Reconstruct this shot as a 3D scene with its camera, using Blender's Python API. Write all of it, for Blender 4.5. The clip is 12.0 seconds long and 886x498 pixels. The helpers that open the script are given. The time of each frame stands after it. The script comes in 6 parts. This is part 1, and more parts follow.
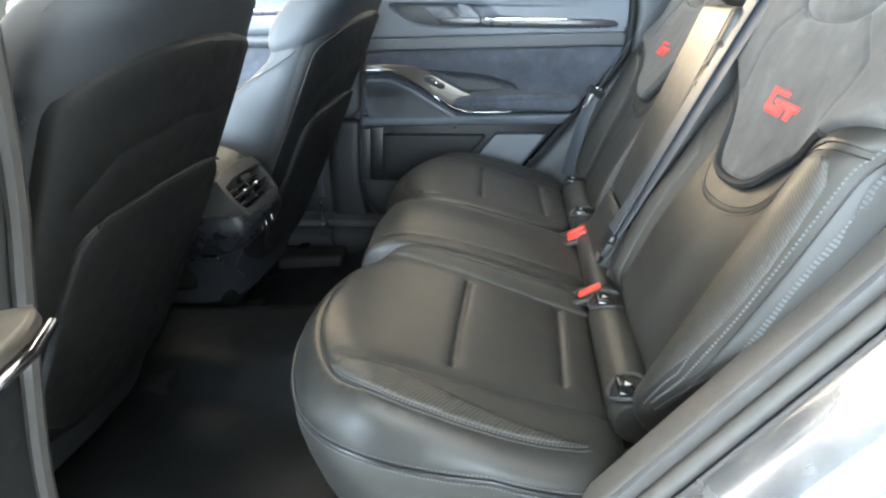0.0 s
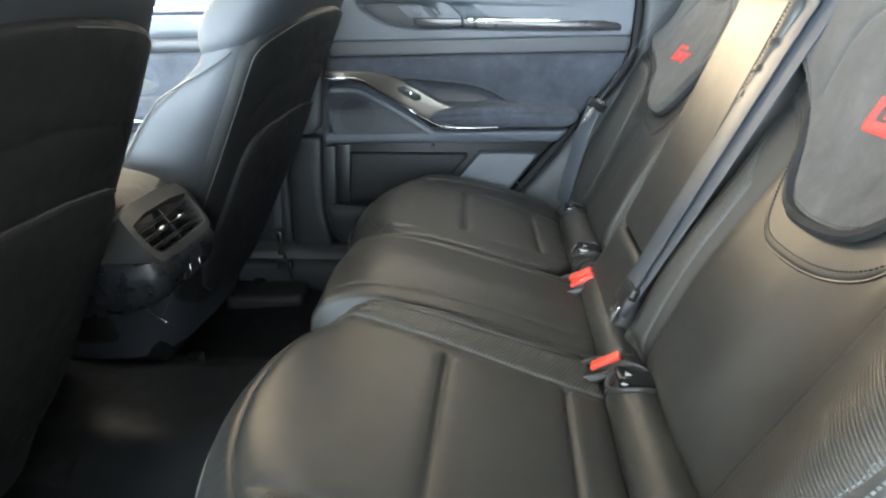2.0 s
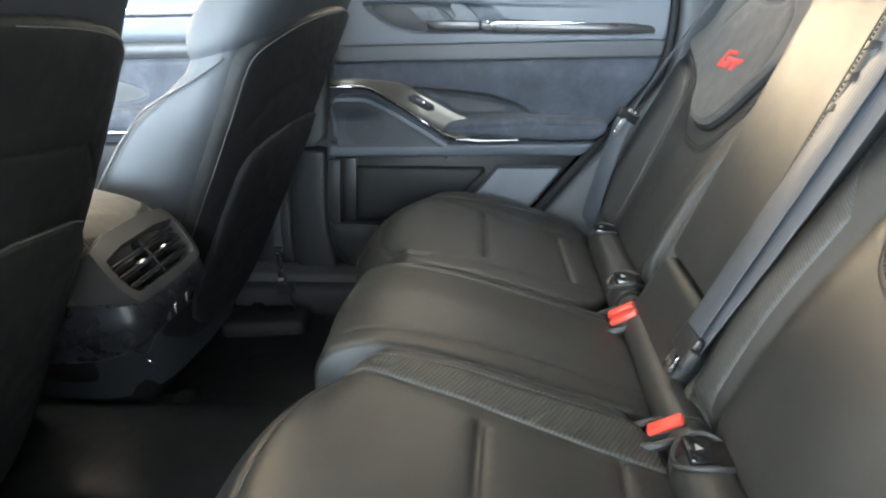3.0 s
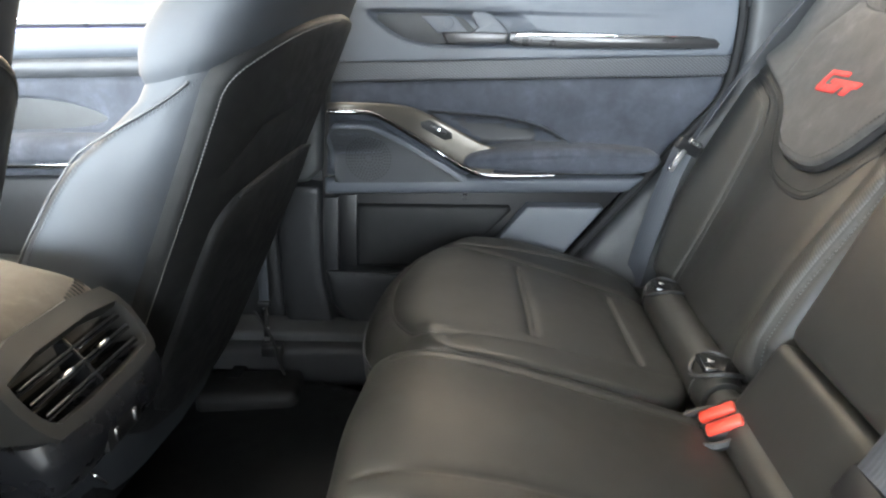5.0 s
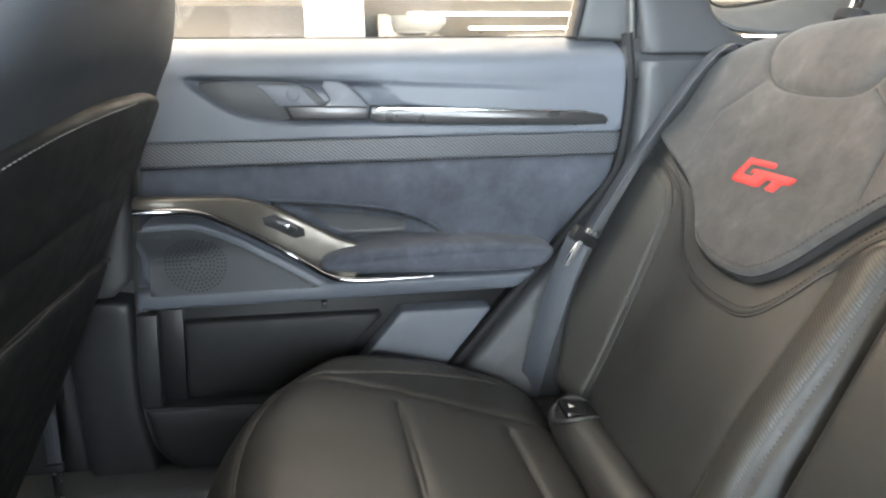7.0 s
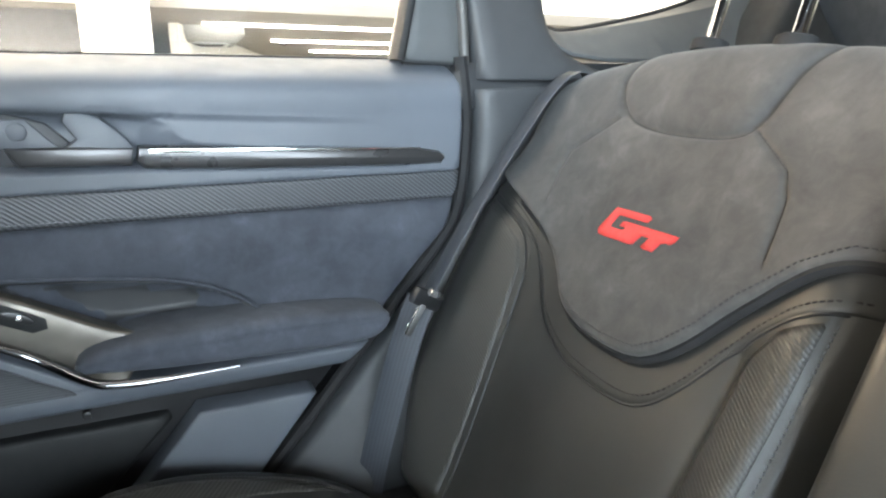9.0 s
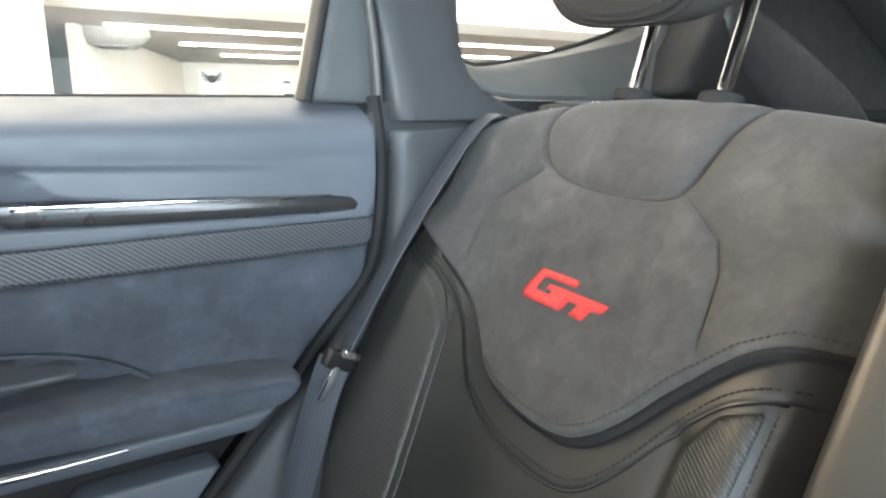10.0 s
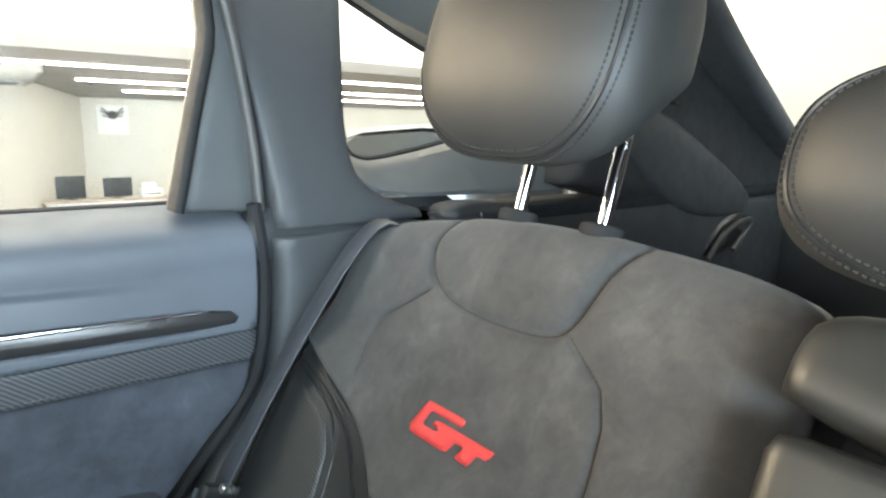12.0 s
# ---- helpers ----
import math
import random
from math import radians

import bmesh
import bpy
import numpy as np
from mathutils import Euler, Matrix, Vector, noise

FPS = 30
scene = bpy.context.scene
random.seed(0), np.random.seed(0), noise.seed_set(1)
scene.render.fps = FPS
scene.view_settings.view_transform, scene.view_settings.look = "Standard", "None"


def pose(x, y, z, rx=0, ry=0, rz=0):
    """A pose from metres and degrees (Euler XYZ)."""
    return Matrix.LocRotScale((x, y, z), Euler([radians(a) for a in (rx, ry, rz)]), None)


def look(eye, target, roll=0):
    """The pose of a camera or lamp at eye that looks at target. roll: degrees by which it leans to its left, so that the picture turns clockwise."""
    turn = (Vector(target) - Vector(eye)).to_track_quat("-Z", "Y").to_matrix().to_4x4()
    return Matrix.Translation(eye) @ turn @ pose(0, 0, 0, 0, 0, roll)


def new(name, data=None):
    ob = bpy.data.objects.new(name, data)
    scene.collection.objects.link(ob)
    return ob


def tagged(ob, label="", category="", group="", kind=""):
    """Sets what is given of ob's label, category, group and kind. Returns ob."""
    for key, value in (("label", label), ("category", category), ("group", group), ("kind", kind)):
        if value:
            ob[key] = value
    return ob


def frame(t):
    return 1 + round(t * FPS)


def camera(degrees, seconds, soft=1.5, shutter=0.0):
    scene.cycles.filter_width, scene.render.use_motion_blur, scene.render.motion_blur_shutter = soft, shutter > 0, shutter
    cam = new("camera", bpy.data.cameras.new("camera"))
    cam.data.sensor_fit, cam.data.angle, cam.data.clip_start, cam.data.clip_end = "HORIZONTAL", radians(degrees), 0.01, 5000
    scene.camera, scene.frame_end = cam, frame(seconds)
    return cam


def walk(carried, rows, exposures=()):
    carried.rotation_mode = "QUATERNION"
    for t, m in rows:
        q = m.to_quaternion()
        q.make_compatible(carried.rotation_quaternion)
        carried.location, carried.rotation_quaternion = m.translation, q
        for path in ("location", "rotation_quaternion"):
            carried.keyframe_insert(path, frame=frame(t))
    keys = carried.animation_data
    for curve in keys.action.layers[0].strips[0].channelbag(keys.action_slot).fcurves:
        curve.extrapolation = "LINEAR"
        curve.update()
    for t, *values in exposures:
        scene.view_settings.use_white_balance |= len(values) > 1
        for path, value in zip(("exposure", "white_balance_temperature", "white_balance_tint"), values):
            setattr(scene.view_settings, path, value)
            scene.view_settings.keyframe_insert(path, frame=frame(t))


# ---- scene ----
cam = camera(67.9, 12.0, 2.3)
# The car stands with its far side a little higher than the showroom floor's level; its own axes are x to the rear, y across, z up.
CY = 1.29
CAR = pose(0.1, CY, 0) @ pose(0, 0, 0, 4.5) @ pose(-0.1, -CY, 0)
PATH = [
    (0, (0.132, 0.018, 1.254), (-0.094, 1.86, 0.509), -2.0),
    (0.5, (0.122, 0.065, 1.247), (-0.077, 1.911, 0.504), -1.8),
    (1, (0.113, 0.139, 1.242), (-0.066, 1.988, 0.502), -1.6),
    (1.5, (0.115, 0.216, 1.233), (-0.056, 2.072, 0.505), -1.6),
    (2, (0.115, 0.294, 1.21), (-0.057, 2.156, 0.499), -1.5),
    (2.5, (0.102, 0.366, 1.202), (-0.073, 2.231, 0.5), -1.5),
    (3, (0.071, 0.438, 1.201), (-0.105, 2.304, 0.504), -1.5),
    (5, (-0.012, 0.699, 1.197), (-0.152, 2.579, 0.528), -1.3),
    (5.5, (-0.037, 0.761, 1.22), (-0.14, 2.649, 0.569), -1.4),
    (6, (-0.041, 0.827, 1.229), (-0.055, 2.731, 0.617), -1.2),
    (6.5, (-0.037, 0.897, 1.237), (0.086, 2.804, 0.647), -0.9),
    (7, (-0.03, 0.96, 1.236), (0.277, 2.855, 0.673), -0.5),
    (9, (0.014, 1.163, 1.25), (0.851, 2.902, 0.726), 0.6),
    (9.5, (0.037, 1.2, 1.268), (0.975, 2.887, 0.747), 0.9),
    (10, (0.052, 1.224, 1.293), (1.099, 2.851, 0.787), 1.4),
    (10.5, (0.066, 1.232, 1.312), (1.174, 2.825, 0.828), 1.5),
    (11, (0.08, 1.238, 1.333), (1.251, 2.794, 0.88), 1.7),
    (11.5, (0.083, 1.25, 1.353), (1.307, 2.772, 0.923), 1.8),
    (12, (0.107, 1.248, 1.377), (1.368, 2.747, 0.977), 1.9),
]
walk(cam, [(t, CAR @ look(eye, target, roll)) for t, eye, target, roll in PATH], [(0.0, 0.30, 6400, 8), (1.5, 0.26, 6550, 8), (3.0, 0.26, 6550, 9), (5.0, 0.42, 6950, 13), (6.5, 0.48, 7000, 13), (9.0, 0.17, 6600, 10), (11.0, 0.0, 6500, 8), (12.0, -0.08, 6400, 6)])

from mathutils.geometry import delaunay_2d_cdt

# ---- light ----
world = bpy.data.worlds.new("world")
scene.world = world
world.use_nodes = True
wn = world.node_tree
sky = wn.nodes.new("ShaderNodeTexSky")
sky.sky_type, sky.sun_disc = "NISHITA", False
sky.sun_elevation, sky.sun_rotation = radians(38), radians(200)
wn.nodes["Background"].inputs[1].default_value = 0.05
wn.links.new(sky.outputs[0], wn.nodes["Background"].inputs[0])


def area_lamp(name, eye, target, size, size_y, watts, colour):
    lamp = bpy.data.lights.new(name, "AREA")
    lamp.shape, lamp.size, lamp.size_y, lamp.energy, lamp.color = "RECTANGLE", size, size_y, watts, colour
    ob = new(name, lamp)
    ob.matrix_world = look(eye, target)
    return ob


# light through the glazed shop fronts: cool daylight from the side with the open door, warmer from ahead of the car
area_lamp("window_light_front", (-9.0, 2.0, 2.1), (0, 1.6, 1.2), 9.0, 3.0, 2000, (1.0, 0.95, 0.88))
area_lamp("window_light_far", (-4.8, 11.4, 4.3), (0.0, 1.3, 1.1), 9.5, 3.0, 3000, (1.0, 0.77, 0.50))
area_lamp("window_light_side", (-6.0, -6.0, 1.7), (-0.6, 1.3, 1.1), 6.8, 2.8, 3700, (0.69, 0.86, 1.0))
area_lamp("window_light_near", (-1.3, -6.3, 1.65), (-0.2, 1.3, 1.05), 8.6, 2.6, 1950, (0.74, 0.88, 1.0))
# added fill lamp without a real fitting: brightens the far rear cushion
area_lamp("far_seat_fill", (0.0, 3.5, 5.9), (0.05, 1.75, 0.8), 4.0, 1.4, 220, (1.0, 0.96, 0.88))


# ---- materials ----
def material(name):
    m = bpy.data.materials.new(name)
    m.use_nodes = True
    nt = m.node_tree
    return m, nt, nt.nodes["Principled BSDF"], nt.nodes.new("ShaderNodeTexCoord")


def noise_node(nt, coords, scale, detail=3.0, rough=0.55):
    n = nt.nodes.new("ShaderNodeTexNoise")
    n.inputs["Scale"].default_value, n.inputs["Detail"].default_value, n.inputs["Roughness"].default_value = scale, detail, rough
    nt.links.new(coords, n.inputs["Vector"])
    return n


def ramp(nt, fac, stops):
    r = nt.nodes.new("ShaderNodeValToRGB")
    el = r.color_ramp.elements
    while len(el) < len(stops):
        el.new(0.5)
    for e, (p, c) in zip(el, stops):
        e.position, e.color = p, (*c, 1.0)
    nt.links.new(fac, r.inputs[0])
    return r


def bump(nt, bsdf, height, strength, distance, before=None):
    b = nt.nodes.new("ShaderNodeBump")
    b.inputs["Strength"].default_value, b.inputs["Distance"].default_value = strength, distance
    nt.links.new(height, b.inputs["Height"])
    if before:
        nt.links.new(before.outputs[0], b.inputs["Normal"])
    nt.links.new(b.outputs[0], bsdf.inputs["Normal"])
    return b


def tint(c, k):
    return tuple(min(1.0, a * k) for a in c)


def surface(name, colour, rough, vary=0.25, scale=9.0, grain=0.0, grain_scale=700.0, metal=0.0, spec=0.5, rough_vary=0.08, sheen=0.0, coat=0.0):
    """A plain painted, moulded or woven surface: two scales of variation and a fine relief."""
    m, nt, b, tc = material(name)
    n = noise_node(nt, tc.outputs["Object"], scale, 4.0)
    r = ramp(nt, n.outputs["Fac"], [(0.3, tint(colour, 1 - vary)), (0.7, tint(colour, 1 + vary))])
    nt.links.new(r.outputs[0], b.inputs["Base Color"])
    n2 = noise_node(nt, tc.outputs["Object"], scale * 5, 3.0)
    rr = ramp(nt, n2.outputs["Fac"], [(0.3, (rough - rough_vary,) * 3), (0.7, (rough + rough_vary,) * 3)])
    nt.links.new(rr.outputs[0], b.inputs["Roughness"])
    b.inputs["Metallic"].default_value = metal
    b.inputs["Specular IOR Level"].default_value = spec
    b.inputs["Sheen Weight"].default_value = sheen
    b.inputs["Coat Weight"].default_value = coat
    if grain:
        g = noise_node(nt, tc.outputs["Object"], grain_scale, 2.0)
        bump(nt, b, g.outputs["Fac"], grain, 0.0006)
    return m


def leather(name, colour, rough=0.5):
    """Grained leather: fine pebbles, faint creases, slightly uneven gloss."""
    m, nt, b, tc = material(name)
    n = noise_node(nt, tc.outputs["Object"], 7.0, 5.0)
    r = ramp(nt, n.outputs["Fac"], [(0.3, tint(colour, 0.86)), (0.7, tint(colour, 1.14))])
    nt.links.new(r.outputs[0], b.inputs["Base Color"])
    v = nt.nodes.new("ShaderNodeTexVoronoi")
    v.inputs["Scale"].default_value = 620.0
    nt.links.new(tc.outputs["Object"], v.inputs["Vector"])
    b1 = bump(nt, b, v.outputs["Distance"], 0.10, 0.0005)
    c = noise_node(nt, tc.outputs["Object"], 26.0, 3.0)
    bump(nt, b, c.outputs["Fac"], 0.010, 0.006, b1)
    q = noise_node(nt, tc.outputs["Object"], 34.0, 3.0)
    rr = ramp(nt, q.outputs["Fac"], [(0.3, (rough - 0.025,) * 3), (0.7, (rough + 0.025,) * 3)])
    nt.links.new(rr.outputs[0], b.inputs["Roughness"])
    b.inputs["Specular IOR Level"].default_value = 0.5
    return m


def ribbed(name, colour, light, pitch):
    """Fine level ribs of a moulded grille."""
    m, nt, b, tc = material(name)
    w = nt.nodes.new("ShaderNodeTexWave")
    w.bands_direction = "Y"
    w.inputs["Scale"].default_value = 0.314 / pitch
    nt.links.new(tc.outputs["UV"], w.inputs["Vector"])
    r = ramp(nt, w.outputs["Fac"], [(0.2, colour), (0.7, light)])
    nt.links.new(r.outputs[0], b.inputs["Base Color"])
    b.inputs["Roughness"].default_value = 0.5
    bump(nt, b, w.outputs["Fac"], 0.5, 0.001)
    return m


def suede(name, colour, light=1.5):
    """Brushed microfibre: cloudy stroke marks and a soft nap."""
    m, nt, b, tc = material(name)
    w = noise_node(nt, tc.outputs["Object"], 13.0, 7.0, 0.64)
    w.inputs["Distortion"].default_value = 0.3
    r = ramp(nt, w.outputs["Fac"], [(0.30, tint(colour, 0.80)), (0.48, colour), (0.56, tint(colour, 1.06)), (0.66, tint(colour, light))])
    s = noise_node(nt, tc.outputs["Object"], 38.0, 6.0, 0.66)
    s.inputs["Distortion"].default_value = 0.5
    k = ramp(nt, s.outputs["Fac"], [(0.36, (0.78, 0.78, 0.80)), (0.50, (1.0, 1.0, 1.0)), (0.64, (1.28, 1.26, 1.24))])
    mx = nt.nodes.new("ShaderNodeMix")
    mx.data_type, mx.blend_type = "RGBA", "MULTIPLY"
    mx.inputs[0].default_value = 0.5
    nt.links.new(r.outputs[0], mx.inputs[6])
    nt.links.new(k.outputs[0], mx.inputs[7])
    nt.links.new(mx.outputs[2], b.inputs["Base Color"])
    b.inputs["Roughness"].default_value = 0.95
    b.inputs["Specular IOR Level"].default_value = 0.15
    b.inputs["Sheen Weight"].default_value = 0.10
    b.inputs["Sheen Roughness"].default_value = 0.5
    g = noise_node(nt, tc.outputs["Object"], 900.0, 2.0)
    b1 = bump(nt, b, g.outputs["Fac"], 0.25, 0.0006)
    bump(nt, b, w.outputs["Fac"], 0.12, 0.006, b1)
    return m


def twill(name, colour, light, pitch=0.0034, angle=62.0, rough=0.45, relief=0.35):
    """Embossed carbon-look weave: slanting ribs laid out in the panel's own metres."""
    m, nt, b, tc = material(name)
    mp = nt.nodes.new("ShaderNodeMapping")
    mp.inputs["Rotation"].default_value[2] = radians(angle)
    nt.links.new(tc.outputs["UV"], mp.inputs["Vector"])
    w = nt.nodes.new("ShaderNodeTexWave")
    w.inputs["Scale"].default_value = 0.314 / pitch
    w.inputs["Distortion"].default_value = 0.25
    w.inputs["Detail Scale"].default_value = 3.0
    nt.links.new(mp.outputs[0], w.inputs["Vector"])
    r = ramp(nt, w.outputs["Fac"], [(0.25, colour), (0.8, light)])
    nt.links.new(r.outputs[0], b.inputs["Base Color"])
    b.inputs["Roughness"].default_value = rough
    bump(nt, b, w.outputs["Fac"], relief, 0.0010)
    return m


def webbing(name, colour):
    """Seat-belt webbing: ribs along its length."""
    m, nt, b, tc = material(name)
    w = nt.nodes.new("ShaderNodeTexWave")
    w.bands_direction = "Y"
    w.inputs["Scale"].default_value = 62.0
    w.inputs["Distortion"].default_value = 0.3
    nt.links.new(tc.outputs["UV"], w.inputs["Vector"])
    r = ramp(nt, w.outputs["Fac"], [(0.2, tint(colour, 0.85)), (0.8, tint(colour, 1.08))])
    nt.links.new(r.outputs[0], b.inputs["Base Color"])
    b.inputs["Roughness"].default_value = 0.48
    bump(nt, b, w.outputs["Fac"], 0.2, 0.0006)
    return m


def metal(name, colour, rough):
    m, nt, b, tc = material(name)
    n = noise_node(nt, tc.outputs["Object"], 60.0, 3.0)
    r = ramp(nt, n.outputs["Fac"], [(0.3, (max(0.02, rough - 0.04),) * 3), (0.7, (rough + 0.05,) * 3)])
    nt.links.new(r.outputs[0], b.inputs["Roughness"])
    b.inputs["Base Color"].default_value = (*colour, 1)
    b.inputs["Metallic"].default_value = 1.0
    return m


def clear_glass(name, colour=(0.97, 0.97, 0.955)):
    m = bpy.data.materials.new(name)
    m.use_nodes = True
    nt = m.node_tree
    nt.nodes.remove(nt.nodes["Principled BSDF"])
    t, g, mix, lw, pw = (nt.nodes.new(k) for k in ("ShaderNodeBsdfTransparent", "ShaderNodeBsdfGlossy", "ShaderNodeMixShader", "ShaderNodeLayerWeight", "ShaderNodeMath"))
    t.inputs[0].default_value = (*colour, 1)
    g.inputs["Roughness"].default_value = 0.02
    lw.inputs[0].default_value = 0.25
    pw.operation = "MULTIPLY_ADD"
    pw.inputs[1].default_value, pw.inputs[2].default_value = 0.03, 0.004
    nt.links.new(lw.outputs["Facing"], pw.inputs[0])
    nt.links.new(pw.outputs[0], mix.inputs[0])
    nt.links.new(t.outputs[0], mix.inputs[1])
    nt.links.new(g.outputs[0], mix.inputs[2])
    nt.links.new(mix.outputs[0], nt.nodes["Material Output"].inputs[0])
    return m


def glow(name, colour, strength):
    m, nt, b, tc = material(name)
    b.inputs["Base Color"].default_value = (*colour, 1)
    b.inputs["Emission Color"].default_value = (*colour, 1)
    b.inputs["Emission Strength"].default_value = strength
    return m


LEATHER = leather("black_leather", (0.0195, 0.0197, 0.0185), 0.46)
# same black leather; cool daylight on the front seats put into its colour
LEATHER_COOL_LIT = leather("cool_lit_leather", (0.034, 0.039, 0.046), 0.62)
LEATHER_HEAD = leather("headrest_leather", (0.022, 0.022, 0.021), 0.56)
SUEDE = suede("charcoal_suede", (0.060, 0.058, 0.056), 1.34)
SUEDE_DOOR = suede("slate_suede", (0.060, 0.066, 0.080), 1.35)
SUEDE_LID = suede("taupe_suede", (0.112, 0.100, 0.086), 1.6)
# the seat weave is only embossed; its lit ribs are put into two tones
CARBON = twill("carbon_weave_leather", (0.020, 0.020, 0.0185), (0.037, 0.0365, 0.034), 0.0034, rough=0.46, relief=0.24)
CARBON_SEAT = twill("carbon_weave_cushion", (0.019, 0.019, 0.017), (0.046, 0.045, 0.041), 0.0046, 28.0, 0.50)
BACK_PANEL = surface("matt_black_seat_back", (0.012, 0.0125, 0.013), 0.6, 0.12, 8.0, 0.2, 600, spec=0.35)
CARBON_DOOR = twill("carbon_weave_door", (0.024, 0.026, 0.030), (0.080, 0.084, 0.092), 0.0043, -52.0, 0.45)
SOFT = surface("soft_touch_plastic", (0.090, 0.100, 0.117), 0.5, 0.10, 6.0, 0.10, 900)
LOWER = surface("dark_grey_moulding", (0.038, 0.040, 0.043), 0.55, 0.10, 6.0, 0.15, 700)
PILLAR = surface("grained_grey_plastic", (0.070, 0.073, 0.075), 0.55, 0.08, 5.0, 0.15, 700)
HARD = surface("dark_hard_plastic", (0.022, 0.023, 0.025), 0.5, 0.15, 8.0, 0.20, 650)
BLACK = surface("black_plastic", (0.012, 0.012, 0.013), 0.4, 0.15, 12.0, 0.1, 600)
GLOSS = surface("gloss_black_trim", (0.012, 0.012, 0.013), 0.12, 0.1, 8.0, rough_vary=0.03)
SATIN = surface("satin_bronze_trim", (0.135, 0.122, 0.105), 0.40, 0.06, 10.0, metal=0.6)
VENT_TRIM = surface("satin_grey_trim", (0.042, 0.041, 0.039), 0.36, 0.08, 12.0, metal=0.2)
BELLY = surface("smooth_dark_plastic", (0.014, 0.015, 0.018), 0.30, 0.1, 9.0)
SMOKE = surface("smoked_chrome", (0.062, 0.061, 0.062), 0.28, 0.02, 6.0, metal=0.6, rough_vary=0.01)
CHROME = metal("chrome", (0.85, 0.85, 0.86), 0.07)
# chrome whose reflection of dark surroundings is put into the base colour
CHROME_REFLECTING_DARK = metal("chrome_dark_reflection", (0.30, 0.30, 0.315), 0.12)
STEEL = metal("steel", (0.55, 0.55, 0.55), 0.25)
RED = surface("red_button", (0.72, 0.06, 0.035), 0.38, 0.06, 20.0)
EMBLEM = surface("red_stitched_emblem", (0.56, 0.042, 0.040), 0.75, 0.10, 60.0, 0.5, 1200)
WEB = webbing("grey_belt_webbing", (0.046, 0.051, 0.061))
RUBBER = surface("rubber_seal", (0.020, 0.020, 0.021), 0.8, 0.15, 15.0, 0.1, 800, spec=0.2)
SEAL = surface("grey_door_seal", (0.058, 0.056, 0.054), 0.55, 0.1, 12.0, 0.1, 800)
CARPET = surface("black_carpet", (0.008, 0.009, 0.010), 0.95, 0.35, 40.0, 0.9, 500, spec=0.2)
MAT = surface("black_floor_film", (0.008, 0.009, 0.010), 0.42, 0.3, 6.0, spec=0.28)
THREAD = surface("grey_thread", (0.085, 0.09, 0.095), 0.7, 0.1, 80.0)
THREAD_DARK = surface("black_thread", (0.018, 0.018, 0.018), 0.7, 0.1, 80.0)
THREAD_HEAD = surface("charcoal_thread", (0.026, 0.026, 0.026), 0.9, 0.1, 80.0, spec=0.2)
THREAD_PALE = surface("pale_thread", (0.16, 0.16, 0.155), 0.7, 0.1, 80.0)
SILVER = surface("silver_paint", (0.36, 0.37, 0.39), 0.22, 0.03, 4.0, metal=0.8, coat=0.8)
HEADLINER = surface("dark_headliner", (0.060, 0.059, 0.056), 0.9, 0.06, 30.0, 0.4, 900)
GLASS = clear_glass("window_glass")
WHITE_MARK = surface("white_print", (0.86, 0.86, 0.86), 0.6, 0.02, 10.0)
GRILLE = ribbed("ribbed_grille_plastic", (0.046, 0.049, 0.054), (0.064, 0.067, 0.073), 0.0030)
AMBIENT = glow("violet_light_line", (0.25, 0.2, 1.0), 0.6)


# ---- builders ----
def thing(name, base, label="", category="", group="", kind=""):
    ob = new(name)
    ob.empty_display_size = 0.05
    ob.matrix_basis = Matrix.Translation(base)
    return tagged(ob, label, category, group, kind)


def finish(name, bm, mat, parent=None, label="", angle=38.0):
    """Links a bmesh as one mesh object; under a parent it is a part."""
    cut = radians(angle)
    for e in bm.edges:
        if len(e.link_faces) == 2 and e.calc_face_angle(0.0) > cut:
            e.smooth = False
    for f in bm.faces:
        f.smooth = True
    me = bpy.data.meshes.new(name)
    bm.to_mesh(me)
    bm.free()
    me.materials.append(mat)
    ob = new(name, me)
    if parent:
        ob.parent = parent
        m = parent.matrix_basis.copy() if not parent.parent else parent.parent.matrix_basis @ parent.matrix_parent_inverse @ parent.matrix_basis
        ob.matrix_parent_inverse = m.inverted()
    return tagged(ob, label)


part = finish


def chaikin(pts, n=2, closed=True):
    p = np.array(pts, float)
    for _ in range(n):
        q = np.roll(p, -1, 0) if closed else p[1:]
        a = p if closed else p[:-1]
        r = np.empty((2 * len(a), p.shape[1]))
        r[0::2], r[1::2] = 0.75 * a + 0.25 * q, 0.25 * a + 0.75 * q
        p = r if closed else np.vstack([p[:1], r[1:-1], p[-1:]])
    return p


def resample(pts, step, closed=False):
    p = np.array(pts, float)
    if closed:
        p = np.vstack([p, p[:1]])
    d = np.concatenate([[0], np.cumsum(np.linalg.norm(np.diff(p, axis=0), axis=1))])
    n = max(2, int(round(d[-1] / step)))
    t = np.linspace(0, d[-1], n + 1)
    out = np.stack([np.interp(t, d, p[:, k]) for k in range(p.shape[1])], 1)
    return out[:-1] if closed else out


def seg_dist(P, line, closed=False):
    """The distance of each point of P from a polyline."""
    L = np.array(line, float)
    A, B = (L, np.roll(L, -1, 0)) if closed else (L[:-1], L[1:])
    best = np.full(len(P), 1e9)
    for a, b in zip(A, B):
        ab = b - a
        t = np.clip(((P - a) @ ab) / max(1e-12, ab @ ab), 0, 1)
        best = np.minimum(best, np.linalg.norm(P - (a + t[:, None] * ab), axis=1))
    return best


